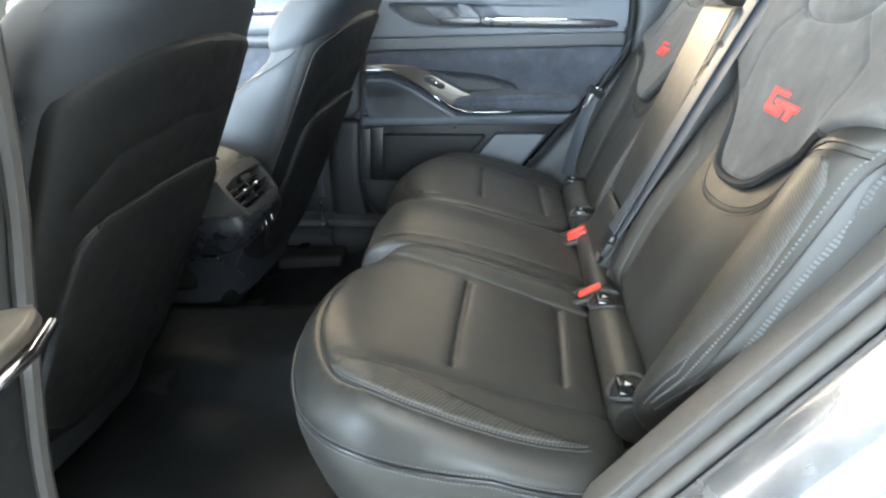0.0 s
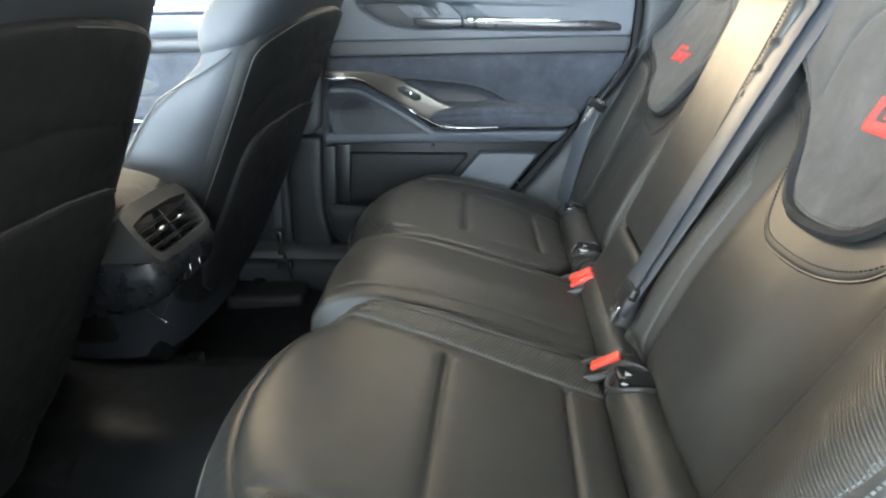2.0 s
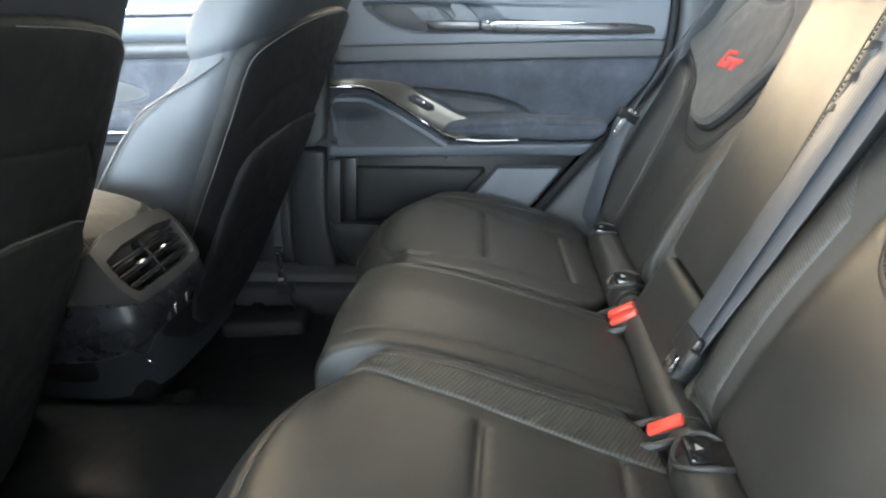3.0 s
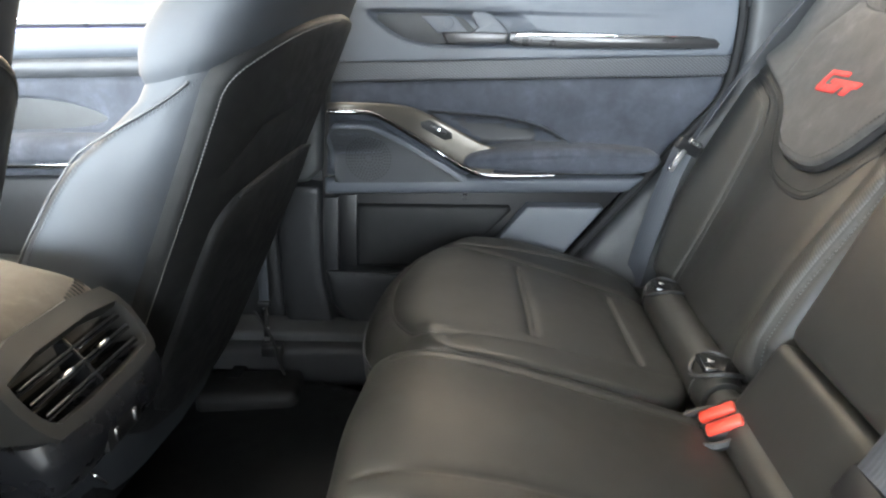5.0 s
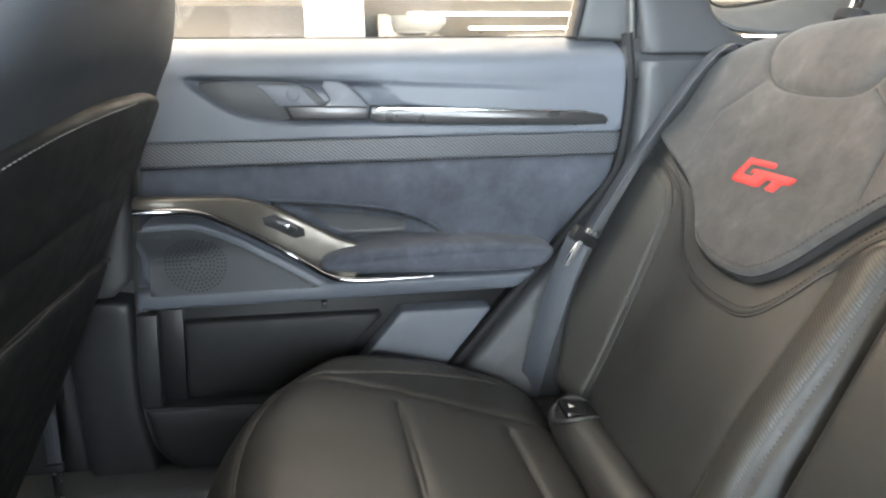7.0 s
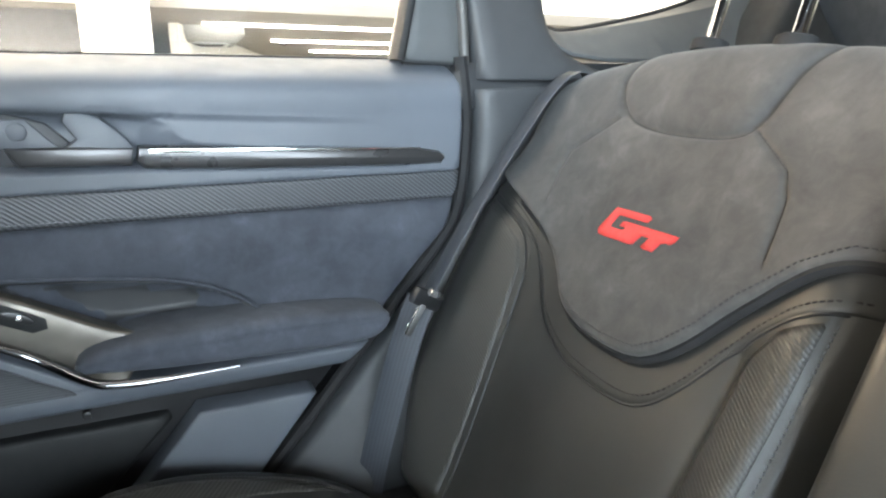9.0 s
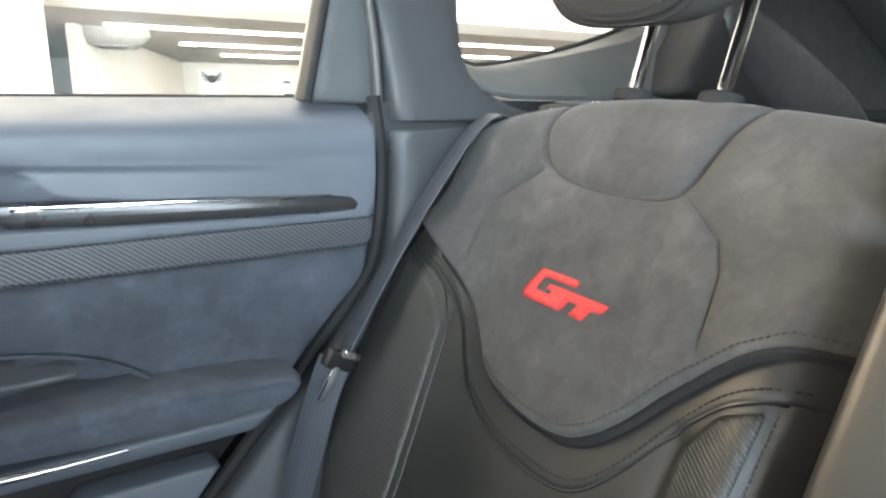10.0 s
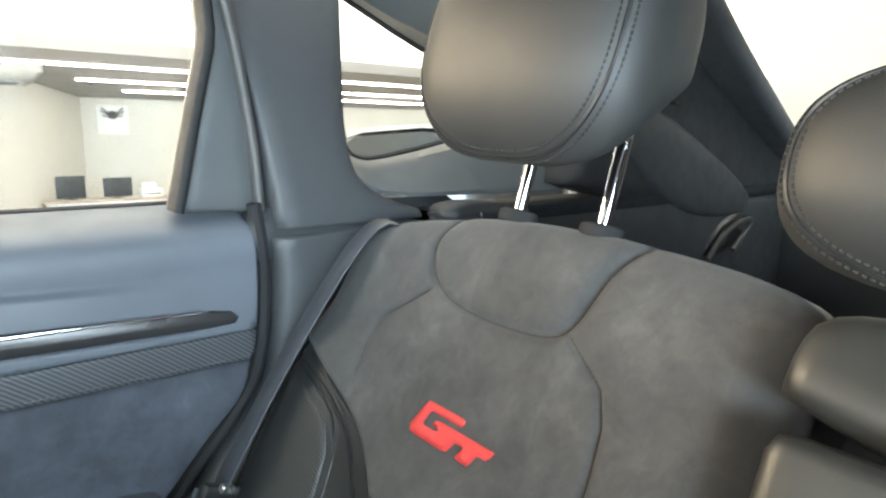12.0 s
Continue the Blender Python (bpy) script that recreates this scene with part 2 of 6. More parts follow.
def inside(P, poly):
    x, y = P[:, 0], P[:, 1]
    c = np.zeros(len(P), bool)
    for (x1, y1), (x2, y2) in zip(poly, np.roll(poly, -1, 0)):
        if y1 != y2:
            c ^= ((y1 > y) != (y2 > y)) & (x < (x2 - x1) * (y - y1) / (y2 - y1) + x1)
    return c


def smooth(t):
    t = np.clip(t, 0, 1)
    return t * t * (3 - 2 * t)


def edge_round(d, r, drop):
    """A rounded rim: 0 beyond r from the edge, falling by drop at the edge."""
    k = 1 - np.clip(d / r, 0, 1)
    return -drop * (1 - np.sqrt(np.maximum(0, 1 - k * k)))


class Sheet:
    """A padded surface: F maps (u, v, w) to space, h gives the height w over (u, v)."""

    def __init__(self, F, h):
        self.F, self.h = F, h

    def at(self, uv, lift=0.0):
        uv = np.atleast_2d(np.array(uv, float))
        return self.F(uv[:, 0], uv[:, 1], self.h(uv) + lift)


def plane_frame(o, eu, ev, ew):
    o, eu, ev, ew = (np.array(a, float) for a in (o, eu, ev, ew))
    return lambda u, v, w: o + np.outer(u, eu) + np.outer(v, ev) + np.outer(w, ew)


def patch(name, outline, F, h, mat, parent, label="", step=0.012, skirt=0.02, seams=(), seam_w=0.004, rim=(), skirt_to=None, lift=0.0):
    """A sheet over an outline, with finer rows along its rim and its seams, closed down its sides by a skirt. Returns its Sheet."""
    out = resample(outline, step, True)
    pts = [out]
    lo, hi = out.min(0), out.max(0)
    gx, gy = np.meshgrid(np.arange(lo[0], hi[0], step), np.arange(lo[1], hi[1], step * 0.87))
    gx = gx + (np.arange(len(gx)) % 2)[:, None] * step * 0.5
    g = np.stack([gx.ravel(), gy.ravel()], 1)
    g = g[inside(g, out)]
    g = g[seg_dist(g, out, True) > step * 0.5]
    fine = []
    nxt, prv = np.roll(out, -1, 0), np.roll(out, 1, 0)
    t = nxt - prv
    nrm = np.stack([-t[:, 1], t[:, 0]], 1) / np.maximum(1e-9, np.linalg.norm(t, axis=1))[:, None]
    area = 0.5 * np.sum(out[:, 0] * nxt[:, 1] - nxt[:, 0] * out[:, 1])
    nrm *= 1 if area > 0 else -1
    for r in rim:
        q = out + nrm * r
        q = q[inside(q, out)]
        fine.append(q[seg_dist(q, out, True) > r * 0.8])
    for s in seams:
        q = resample(s, max(0.004, seam_w * 1.2))
        t = np.gradient(q, axis=0)
        n2 = np.stack([-t[:, 1], t[:, 0]], 1) / np.maximum(1e-9, np.linalg.norm(t, axis=1))[:, None]
        for k in (-1.6, -0.7, 0, 0.7, 1.6):
            z = q + n2 * seam_w * k
            z = z[inside(z, out)]
            fine.append(z[seg_dist(z, out, True) > 0.0015])
    fine = [f for f in fine if len(f)]
    if fine:
        fine = np.vstack(fine)
        key = np.round(fine / 0.0012).astype(int)
        _, idx = np.unique(key, axis=0, return_index=True)
        fine = fine[np.sort(idx)]
        cell = {}
        for a, b in np.floor(fine / (step * 0.5)).astype(int):
            cell[(a, b)] = 1
        gi = np.floor(g / (step * 0.5)).astype(int)
        g = g[[not any((a + i, b + j) in cell for i in (-1, 0, 1) for j in (-1, 0, 1)) for a, b in gi]] if len(g) else g
        pts.append(fine)
    pts.append(g)
    P = np.vstack(pts)
    n = len(out)
    V2, _, faces, *_ = delaunay_2d_cdt([Vector(p) for p in P], [(i, (i + 1) % n) for i in range(n)], [], 1, 1e-6)
    Q = np.array([tuple(v) for v in V2])
    W = h(Q) + lift
    e = 1e-3
    c = Q.mean(0, keepdims=True)
    o3, u3, v3, w3 = (F(c[:, 0] + a, c[:, 1] + b, np.zeros(1) + d)[0] for a, b, d in ((0, 0, 0), (e, 0, 0), (0, e, 0), (0, 0, e)))
    flip = np.dot(np.cross(u3 - o3, v3 - o3), w3 - o3) < 0
    X = F(Q[:, 0], Q[:, 1], W)
    bm = bmesh.new()
    uv = bm.loops.layers.uv.new("UVMap")
    vs = [bm.verts.new(x) for x in X]
    for f in faces:
        ids = list(f)[::-1] if flip else list(f)
        face = bm.faces.new([vs[i] for i in ids])
        for loop, i in zip(face.loops, ids):
            loop[uv].uv = Q[i]
    if skirt or skirt_to is not None:
        down = skirt_to(Q, X) if skirt_to is not None else F(Q[:, 0], Q[:, 1], W - skirt)
        index = {v: i for i, v in enumerate(vs)}
        rim_edges = []
        for ed in [ed for ed in bm.edges if len(ed.link_faces) == 1]:
            loop = ed.link_loops[0]
            rim_edges.append((index[loop.vert], index[loop.link_loop_next.vert]))
        above = vs
        for row in (down if isinstance(down, list) else [down]):
            low = {i: bm.verts.new(row[i]) for i in sorted({k for ab in rim_edges for k in ab})}
            for a, b in rim_edges:
                face = bm.faces.new((above[b], above[a], low[a], low[b]))
                for lp, i in zip(face.loops, (b, a, a, b)):
                    lp[uv].uv = Q[i]
            above = low
    part(name, bm, mat, parent, label, 50.0)
    return Sheet(F, lambda q: h(q) + lift)


def sweep(path, section, closed_path=False, up=(0, 0, 1), caps=True, scale=None, uv_len=False):
    """A bmesh of a closed 2D section carried along a 3D path; the section's second axis leans to up."""
    P = np.array(path, float)
    n, k = len(P), len(section)
    T = np.gradient(P, axis=0) if not closed_path else np.roll(P, -1, 0) - np.roll(P, 1, 0)
    T /= np.maximum(1e-9, np.linalg.norm(T, axis=1))[:, None]
    bm = bmesh.new()
    uv = bm.loops.layers.uv.new("UVMap")
    rings = []
    S = np.array(section, float)
    lengths = np.concatenate([[0], np.cumsum(np.linalg.norm(np.diff(P, axis=0), axis=1))])
    for i in range(n):
        a = np.cross(T[i], up)
        a /= max(1e-9, np.linalg.norm(a))
        b = np.cross(a, T[i])
        s = S * (scale[i] if scale is not None else 1.0)
        rings.append([bm.verts.new(P[i] + x * a + y * b) for x, y in s])
    for i in range(n if closed_path else n - 1):
        r, q = rings[i], rings[(i + 1) % n]
        for j in range(k):
            f = bm.faces.new((r[j], r[(j + 1) % k], q[(j + 1) % k], q[j]))
            for lp, (l, m) in zip(f.loops, ((i, j), (i, j + 1), (i + 1, j + 1), (i + 1, j))):
                lp[uv].uv = (lengths[min(l, n - 1)], S[m % k][0])
    if caps and not closed_path:
        bm.faces.new(rings[0][::-1])
        bm.faces.new(rings[-1])
    bmesh.ops.recalc_face_normals(bm, faces=bm.faces)
    return bm


def circle(r, n=10, ry=None):
    return [(r * math.cos(2 * math.pi * i / n), (ry or r) * math.sin(2 * math.pi * i / n)) for i in range(n)]


def rounded_rect(w, h, r, n=4):
    out = []
    for cx, cy, a0 in ((w / 2 - r, h / 2 - r, 0), (-w / 2 + r, h / 2 - r, 90), (-w / 2 + r, -h / 2 + r, 180), (w / 2 - r, -h / 2 + r, 270)):
        out += [(cx + r * math.cos(radians(a0 + 90 * i / n)), cy + r * math.sin(radians(a0 + 90 * i / n))) for i in range(n + 1)]
    return out


def rrect(x0, y0, x1, y1, r=0.02):
    return np.array(rounded_rect(x1 - x0, y1 - y0, r, 5)) + np.array(((x0 + x1) / 2, (y0 + y1) / 2))


def loft(rings, cap=True):
    bm = bmesh.new()
    R = [[bm.verts.new(p) for p in r] for r in rings]
    k = len(R[0])
    for a, b in zip(R[:-1], R[1:]):
        for j in range(k):
            bm.faces.new((a[j], a[(j + 1) % k], b[(j + 1) % k], b[j]))
    if cap:
        bm.faces.new(R[0][::-1])
        bm.faces.new(R[-1])
    bmesh.ops.recalc_face_normals(bm, faces=bm.faces)
    return bm


def rbox(centre, size, bevel=0.004, turn=None, segments=2):
    bm = bmesh.new()
    bmesh.ops.create_cube(bm, size=1.0)
    bmesh.ops.scale(bm, vec=size, verts=bm.verts)
    if bevel:
        bmesh.ops.bevel(bm, geom=list(bm.edges), offset=min(bevel, min(size) * 0.45), segments=segments, affect="EDGES", profile=0.5)
    m = Matrix.Translation(centre) @ (turn or Matrix())
    bmesh.ops.transform(bm, matrix=m, verts=bm.verts)
    return bm


def prism(poly, F, w0, w1, bevel=0.002):
    """A plate: the outline carried from w0 to w1, its front edge rounded off."""
    out = np.array(poly, float)
    nxt, prv = np.roll(out, -1, 0), np.roll(out, 1, 0)
    area = 0.5 * np.sum(out[:, 0] * nxt[:, 1] - nxt[:, 0] * out[:, 1])
    e1, e2 = out - prv, nxt - out
    n1 = np.stack([-e1[:, 1], e1[:, 0]], 1) / np.maximum(1e-9, np.linalg.norm(e1, axis=1))[:, None]
    n2 = np.stack([-e2[:, 1], e2[:, 0]], 1) / np.maximum(1e-9, np.linalg.norm(e2, axis=1))[:, None]
    nm = n1 + n2
    nm /= np.maximum(0.35, np.linalg.norm(nm, axis=1) ** 2 / 2)[:, None]
    nm *= 1 if area > 0 else -1
    s = 1 if w1 > w0 else -1
    rings = [(0, w0), (0, w1 - s * bevel), (bevel * 0.3, w1 - s * bevel * 0.3), (bevel, w1)]
    return loft([F(q[:, 0], q[:, 1], np.full(len(q), w)) for q, w in ((out + nm * i, w) for i, w in rings)])


def blob(centre, radii, e1, e2, turn=None, nu=36, nv=22, shape=None):
    """A rounded block (superellipsoid)."""
    def p(c, e):
        return np.sign(c) * np.abs(c) ** e
    bm = bmesh.new()
    rings = []
    m = Matrix.Translation(centre) @ (turn or Matrix())
    for j in range(1, nv):
        b = -math.pi / 2 + math.pi * j / nv
        ring = []
        for i in range(nu):
            a = 2 * math.pi * i / nu
            q = Vector((radii[0] * p(math.cos(b), e1) * p(math.cos(a), e2), radii[1] * p(math.cos(b), e1) * p(math.sin(a), e2), radii[2] * p(math.sin(b), e1)))
            ring.append(bm.verts.new(m @ (shape(q) if shape else q)))
        rings.append(ring)
    for r, q in zip(rings[:-1], rings[1:]):
        for i in range(nu):
            bm.faces.new((r[i], r[(i + 1) % nu], q[(i + 1) % nu], q[i]))
    for ring, z in ((rings[0], -radii[2]), (rings[-1], radii[2])):
        q = Vector((0, 0, z))
        t = bm.verts.new(m @ (shape(q) if shape else q))
        for i in range(nu):
            bm.faces.new((ring[i], ring[(i + 1) % nu], t))
    bmesh.ops.recalc_face_normals(bm, faces=bm.faces)
    return bm


def stitches(name, sheet, line, mat, parent, pitch=0.006, length=0.0038, width=0.0013, proud=0.0006, label=""):
    """A row of thread stitches along a line on a sheet."""
    q = resample(line, pitch)
    t = np.gradient(q, axis=0)
    t /= np.maximum(1e-9, np.linalg.norm(t, axis=1))[:, None]
    n = np.stack([-t[:, 1], t[:, 0]], 1)
    bm = bmesh.new()
    L, W = length / 2, width / 2
    corners = []
    for a, b in ((-L, -W), (L, -W), (L, W), (-L, W)):
        corners.append(q + t * a + n * b)
    lowc = [sheet.at(c, -0.0005) for c in corners]
    top = [sheet.at(q + t * a * 0.7 + n * b * 0.6, proud + 0.0006) for a, b in ((-L, -W), (L, -W), (L, W), (-L, W))]
    for i in range(len(q)):
        lo = [bm.verts.new(c[i]) for c in lowc]
        hi = [bm.verts.new(c[i]) for c in top]
        bm.faces.new(hi)
        for j in range(4):
            bm.faces.new((lo[j], lo[(j + 1) % 4], hi[(j + 1) % 4], hi[j]))
    bmesh.ops.recalc_face_normals(bm, faces=bm.faces)
    return tagged(part(name, bm, mat, parent, label), kind="stuff")


def cord(name, sheet, line, r, mat, parent, label="", lift=0.0, n=6):
    """Piping along a line on a sheet."""
    return part(name, sweep(sheet.at(resample(line, 0.008), lift), circle(r, n), up=(0.1, 0.2, 1)), mat, parent, label)


def flat(w):
    return lambda q: np.full(len(q), float(w))

# ---- the rear bench ----
BV, BN, BO = np.array((0.463, 0, 0.886)), np.array((-0.886, 0, 0.463)), np.array((0.27, CY, 0.73))
BACK = plane_frame(BO, (0, 1, 0), BV, BN)


def mirrored(pts, side):
    return np.array(pts, float) * np.array((side, 1.0))


def mirrored_v(pts, side):
    return np.array(pts, float) * np.array((1.0, side))


def emblem_shapes():
    """The slanting block shape of the red emblem, in units of its height; x runs in reading direction."""
    g = [(0.30, 1.0), (1.72, 1.0), (1.64, 0.78), (0.50, 0.78), (0.36, 0.34), (1.00, 0.34), (1.05, 0.45), (0.74, 0.45), (0.80, 0.64), (2.88, 0.64), (2.78, 0.36), (2.44, 0.36), (2.30, 0.0),
         (1.84, 0.0), (2.00, 0.36), (1.66, 0.36), (1.50, 0.0), (0.10, 0.0), (0.0, 0.20)]
    return (g,)


SEATS = {side: thing("bench_seat", (0.1, CY + side * 0.38, 0.45), label, "car seat", "rear bench") for side, label in (
    (1, "black leather rear seat with charcoal suede pad and red emblem"), (-1, "black leather rear seat with suede pad beside the open door"), (0, "narrow black leather centre seat with folded-up armrest panel"))}


def outer_backrest(side):
    near = side < 0
    ob = SEATS[side]
    out = mirrored([(0.12, 0.0), (0.125, 0.25), (0.118, 0.42), (0.115, 0.55), (0.105, 0.605), (0.15, 0.628), (0.27, 0.638), (0.40, 0.638), (0.52, 0.622), (0.60, 0.604),
                    (0.645, 0.575), (0.655, 0.50), (0.652, 0.44), (0.665, 0.30), (0.66, 0.20), (0.64, 0.13), (0.59, 0.04), (0.575, 0.0)], side)
    out = chaikin(out, 2)
    bol_seam = mirrored([(0.645, 0.406), (0.58, 0.39), (0.523, 0.361), (0.508, 0.26), (0.485, 0.099), (0.48, 0.0)], side)
    groove = mirrored([(0.215, 0.35), (0.212, 0.2), (0.212, 0.0)], side)
    lace = mirrored([(0.152, 0.42), (0.150, 0.25), (0.150, 0.02)], side)
    edge = resample(out, 0.01, True)

    def h(q):
        d = seg_dist(q, edge, True)
        s, v = q[:, 0] * side, q[:, 1]
        w = -0.022 + edge_round(d * (1 + 2.5 * smooth((0.20 - s) / 0.05)) if near else d, 0.05, 0.045)
        w += (0.055 if near else 0.032) * smooth((s - 0.465) / 0.15) * smooth((0.50 - v) / 0.12)
        w += 0.014 * np.exp(-((s - 0.165) / 0.03) ** 2) * smooth((0.50 - v) / 0.15)
        w += 0.012 * np.exp(-((v - 0.17) / 0.12) ** 2) * smooth((0.46 - s) / 0.1)
        w -= 0.0016 * np.exp(-(seg_dist(q, bol_seam) / 0.004) ** 2)
        w -= 0.0045 * np.exp(-(seg_dist(q, groove) / 0.007) ** 2)
        w -= 0.003 * np.exp(-(seg_dist(q, lace) / 0.003) ** 2)
        return w

    def behind(q, x):
        return x + np.outer(np.full(len(q), -0.085), BN) - np.outer(np.zeros(len(q)), BV)

    body = patch("backrest_cushion", out, BACK, h, LEATHER, ob, "", 0.011, 0.08, (bol_seam, groove, lace), 0.005, (0.003, 0.008, 0.016, 0.028, 0.042))
    cord("bolster_welt", body, resample(chaikin(bol_seam, 2, False), 0.01), 0.0016, BLACK, ob)
    # woven-look insets on both bolsters
    inset = mirrored([(0.636, 0.396), (0.585, 0.382), (0.531, 0.354), (0.516, 0.26), (0.494, 0.10), (0.490, 0.02), (0.56, 0.02), (0.60, 0.09), (0.632, 0.16), (0.645, 0.22), (0.648, 0.29)], side)
    patch("woven_inset", chaikin(inset, 1), BACK, lambda q: body.h(q) + 0.0016 + edge_round(seg_dist(q, inset, True), 0.005, 0.0012), CARBON, ob, "carbon-weave embossed leather", 0.007, 0.006)
    lo = 0.132 if near else 0.155
    inner = mirrored([(0.192, 0.300), (0.160, 0.350), (lo + 0.002, 0.378), (lo, 0.02), (0.198, 0.02)] if near else [(0.207, 0.345), (0.190, 0.378), (lo + 0.002, 0.395), (lo, 0.02), (0.207, 0.02)], side)
    patch("woven_inset", inner, BACK, lambda q: body.h(q) + 0.0016 + edge_round(seg_dist(q, inner, True), 0.005, 0.0012), CARBON, ob, "carbon-weave embossed leather", 0.006, 0.006)
    # the leather collar under the pad
    low = np.array([(0.645, 0.412), (0.60, 0.404), (0.545, 0.384), (0.505, 0.352), (0.470, 0.300), (0.440, 0.279), (0.397, 0.264), (0.345, 0.259), (0.299, 0.259), (0.272, 0.270),
                    (0.248, 0.300), (0.227, 0.338), (0.204, 0.372), (0.180, 0.393), (0.144, 0.409), (0.118, 0.414)])
    low = chaikin(low, 2, False)
    collar = mirrored(np.vstack([low, [(0.114, 0.50), (0.64, 0.50)]]), side)
    low_m = mirrored(low, side)
    col = patch("collar", collar, BACK, lambda q: body.h(q) + 0.0028 + edge_round(seg_dist(q, low_m), 0.005, 0.0022), LEATHER, ob, "", 0.011, 0.012, (), 0.004, (0.002, 0.005, 0.009))
    cord("collar_seam", body, low_m[3:-3], 0.0018, BLACK, ob)
    up = low.copy()
    up[:, 1] += 0.010
    stitches("stitching", col, mirrored(up[4:-2], side), THREAD_HEAD, ob, 0.0055)
    # the suede pad with its neck roll and stitched hexagon
    pad = np.array([(0.632, 0.592), (0.650, 0.52), (0.648, 0.441), (0.600, 0.425), (0.556, 0.409), (0.499, 0.383), (0.455, 0.350), (0.425, 0.318), (0.395, 0.306), (0.345, 0.300),
                    (0.300, 0.303), (0.276, 0.318), (0.253, 0.343), (0.23, 0.378), (0.193, 0.420), (0.159, 0.443), (0.125, 0.450), (0.116, 0.455), (0.113, 0.55), (0.108, 0.602),
                    (0.15, 0.624), (0.27, 0.634), (0.40, 0.634), (0.52, 0.618), (0.595, 0.602)])
    padm = mirrored(chaikin(pad, 1), side)
    hex_l = mirrored([(0.521, 0.42), (0.530, 0.457), (0.528, 0.488), (0.471, 0.534)], side)
    hex_r = mirrored([(0.287, 0.534), (0.243, 0.503), (0.231, 0.477), (0.224, 0.426)], side)
    neck = mirrored(chaikin([(0.478, 0.632), (0.490, 0.60), (0.490, 0.566), (0.464, 0.537), (0.425, 0.526), (0.372, 0.523), (0.312, 0.526), (0.289, 0.540), (0.277, 0.585), (0.255, 0.632)], 2, False), side)
    neck_in = np.vstack([neck, [(side * 0.37, 0.66)]])

    def hp(q):
        d = seg_dist(q, padm, True)
        rise = 0.008 + 0.026 * smooth((q[:, 1] - 0.34) / 0.18) if near else 0.017 + 0.006 * smooth((0.46 - q[:, 1]) / 0.10)
        w = body.h(q) + rise + edge_round(d, 0.010, 0.008)
        for line, dep, wid in ((hex_l, 0.0050, 0.0026), (hex_r, 0.0050, 0.0026), (neck, 0.0090, 0.0036)):
            w -= dep * np.exp(-(seg_dist(q, line) / wid) ** 2)
        w += 0.004 * np.where(inside(q, neck_in), smooth(seg_dist(q, neck) / 0.02), 0.0)
        return w

    pd = patch("suede_pad", padm, BACK, hp, SUEDE, ob, "charcoal suede pad with stitched hexagon", 0.010, 0.016, (hex_l, hex_r, neck), 0.0045, (0.002, 0.005, 0.010))
    for line, r in ((hex_l, 0.0011), (hex_r, 0.0011), (neck, 0.0016)):
        cord("seam", pd, resample(line, 0.008), r, RUBBER, ob, "", -0.0004)
    under = mirrored(chaikin(pad[4:17], 2, False), side)
    cord("pad_welt", Sheet(BACK, lambda q: col.h(q) + 0.005), under, 0.0065, RUBBER, ob, "black leather welt under the pad")
    for line in (hex_l, hex_r, neck):
        stitches("stitching", pd, line, THREAD_DARK if line is not neck else THREAD, ob, 0.0048, 0.0032, 0.0012, 0.0003)
    rim = mirrored(pad[7:18] + np.array((0.0, 0.010)), side)
    stitches("stitching", pd, rim, THREAD_DARK, ob, 0.0055, 0.0036, 0.0012, 0.0003)
    # a second stitched line on the inner bolster
    stitches("stitching", body, mirrored([(0.152, 0.395), (0.150, 0.25), (0.150, 0.03)], side), THREAD, ob, 0.0052, 0.0034, 0.0010)
    stitches("stitching", body, mirrored([(0.630, 0.36), (0.641, 0.28), (0.640, 0.20), (0.62, 0.12), (0.585, 0.05)], side), THREAD, ob, 0.0052, 0.0034, 0.0010)
    rear_seam = mirrored(chaikin([(0.648, 0.47), (0.650, 0.42), (0.658, 0.30), (0.654, 0.20), (0.633, 0.12), (0.60, 0.06)], 2, False), side)
    cord("bolster_seam", body, rear_seam, 0.0014, BLACK, ob)
    for d in (-0.0055, 0.0055) if near else (-0.0045,):
        stitches("stitching", body, rear_seam + np.array((side * d, 0)), THREAD, ob, 0.0052, 0.0034, 0.0010)
    # emblem
    left = 0.416 if side > 0 else -0.330
    for shape in emblem_shapes():
        k = np.array(shape) * 0.0365
        e = np.stack([left - k[:, 0], 0.4005 + k[:, 1] * 0.92], 1)
        patch("emblem", e, BACK, lambda q: pd.h(q) + 0.0016, EMBLEM, ob, "red embroidered emblem", 0.006, 0.003)
    return ob


outer_backrest(1)
outer_backrest(-1)


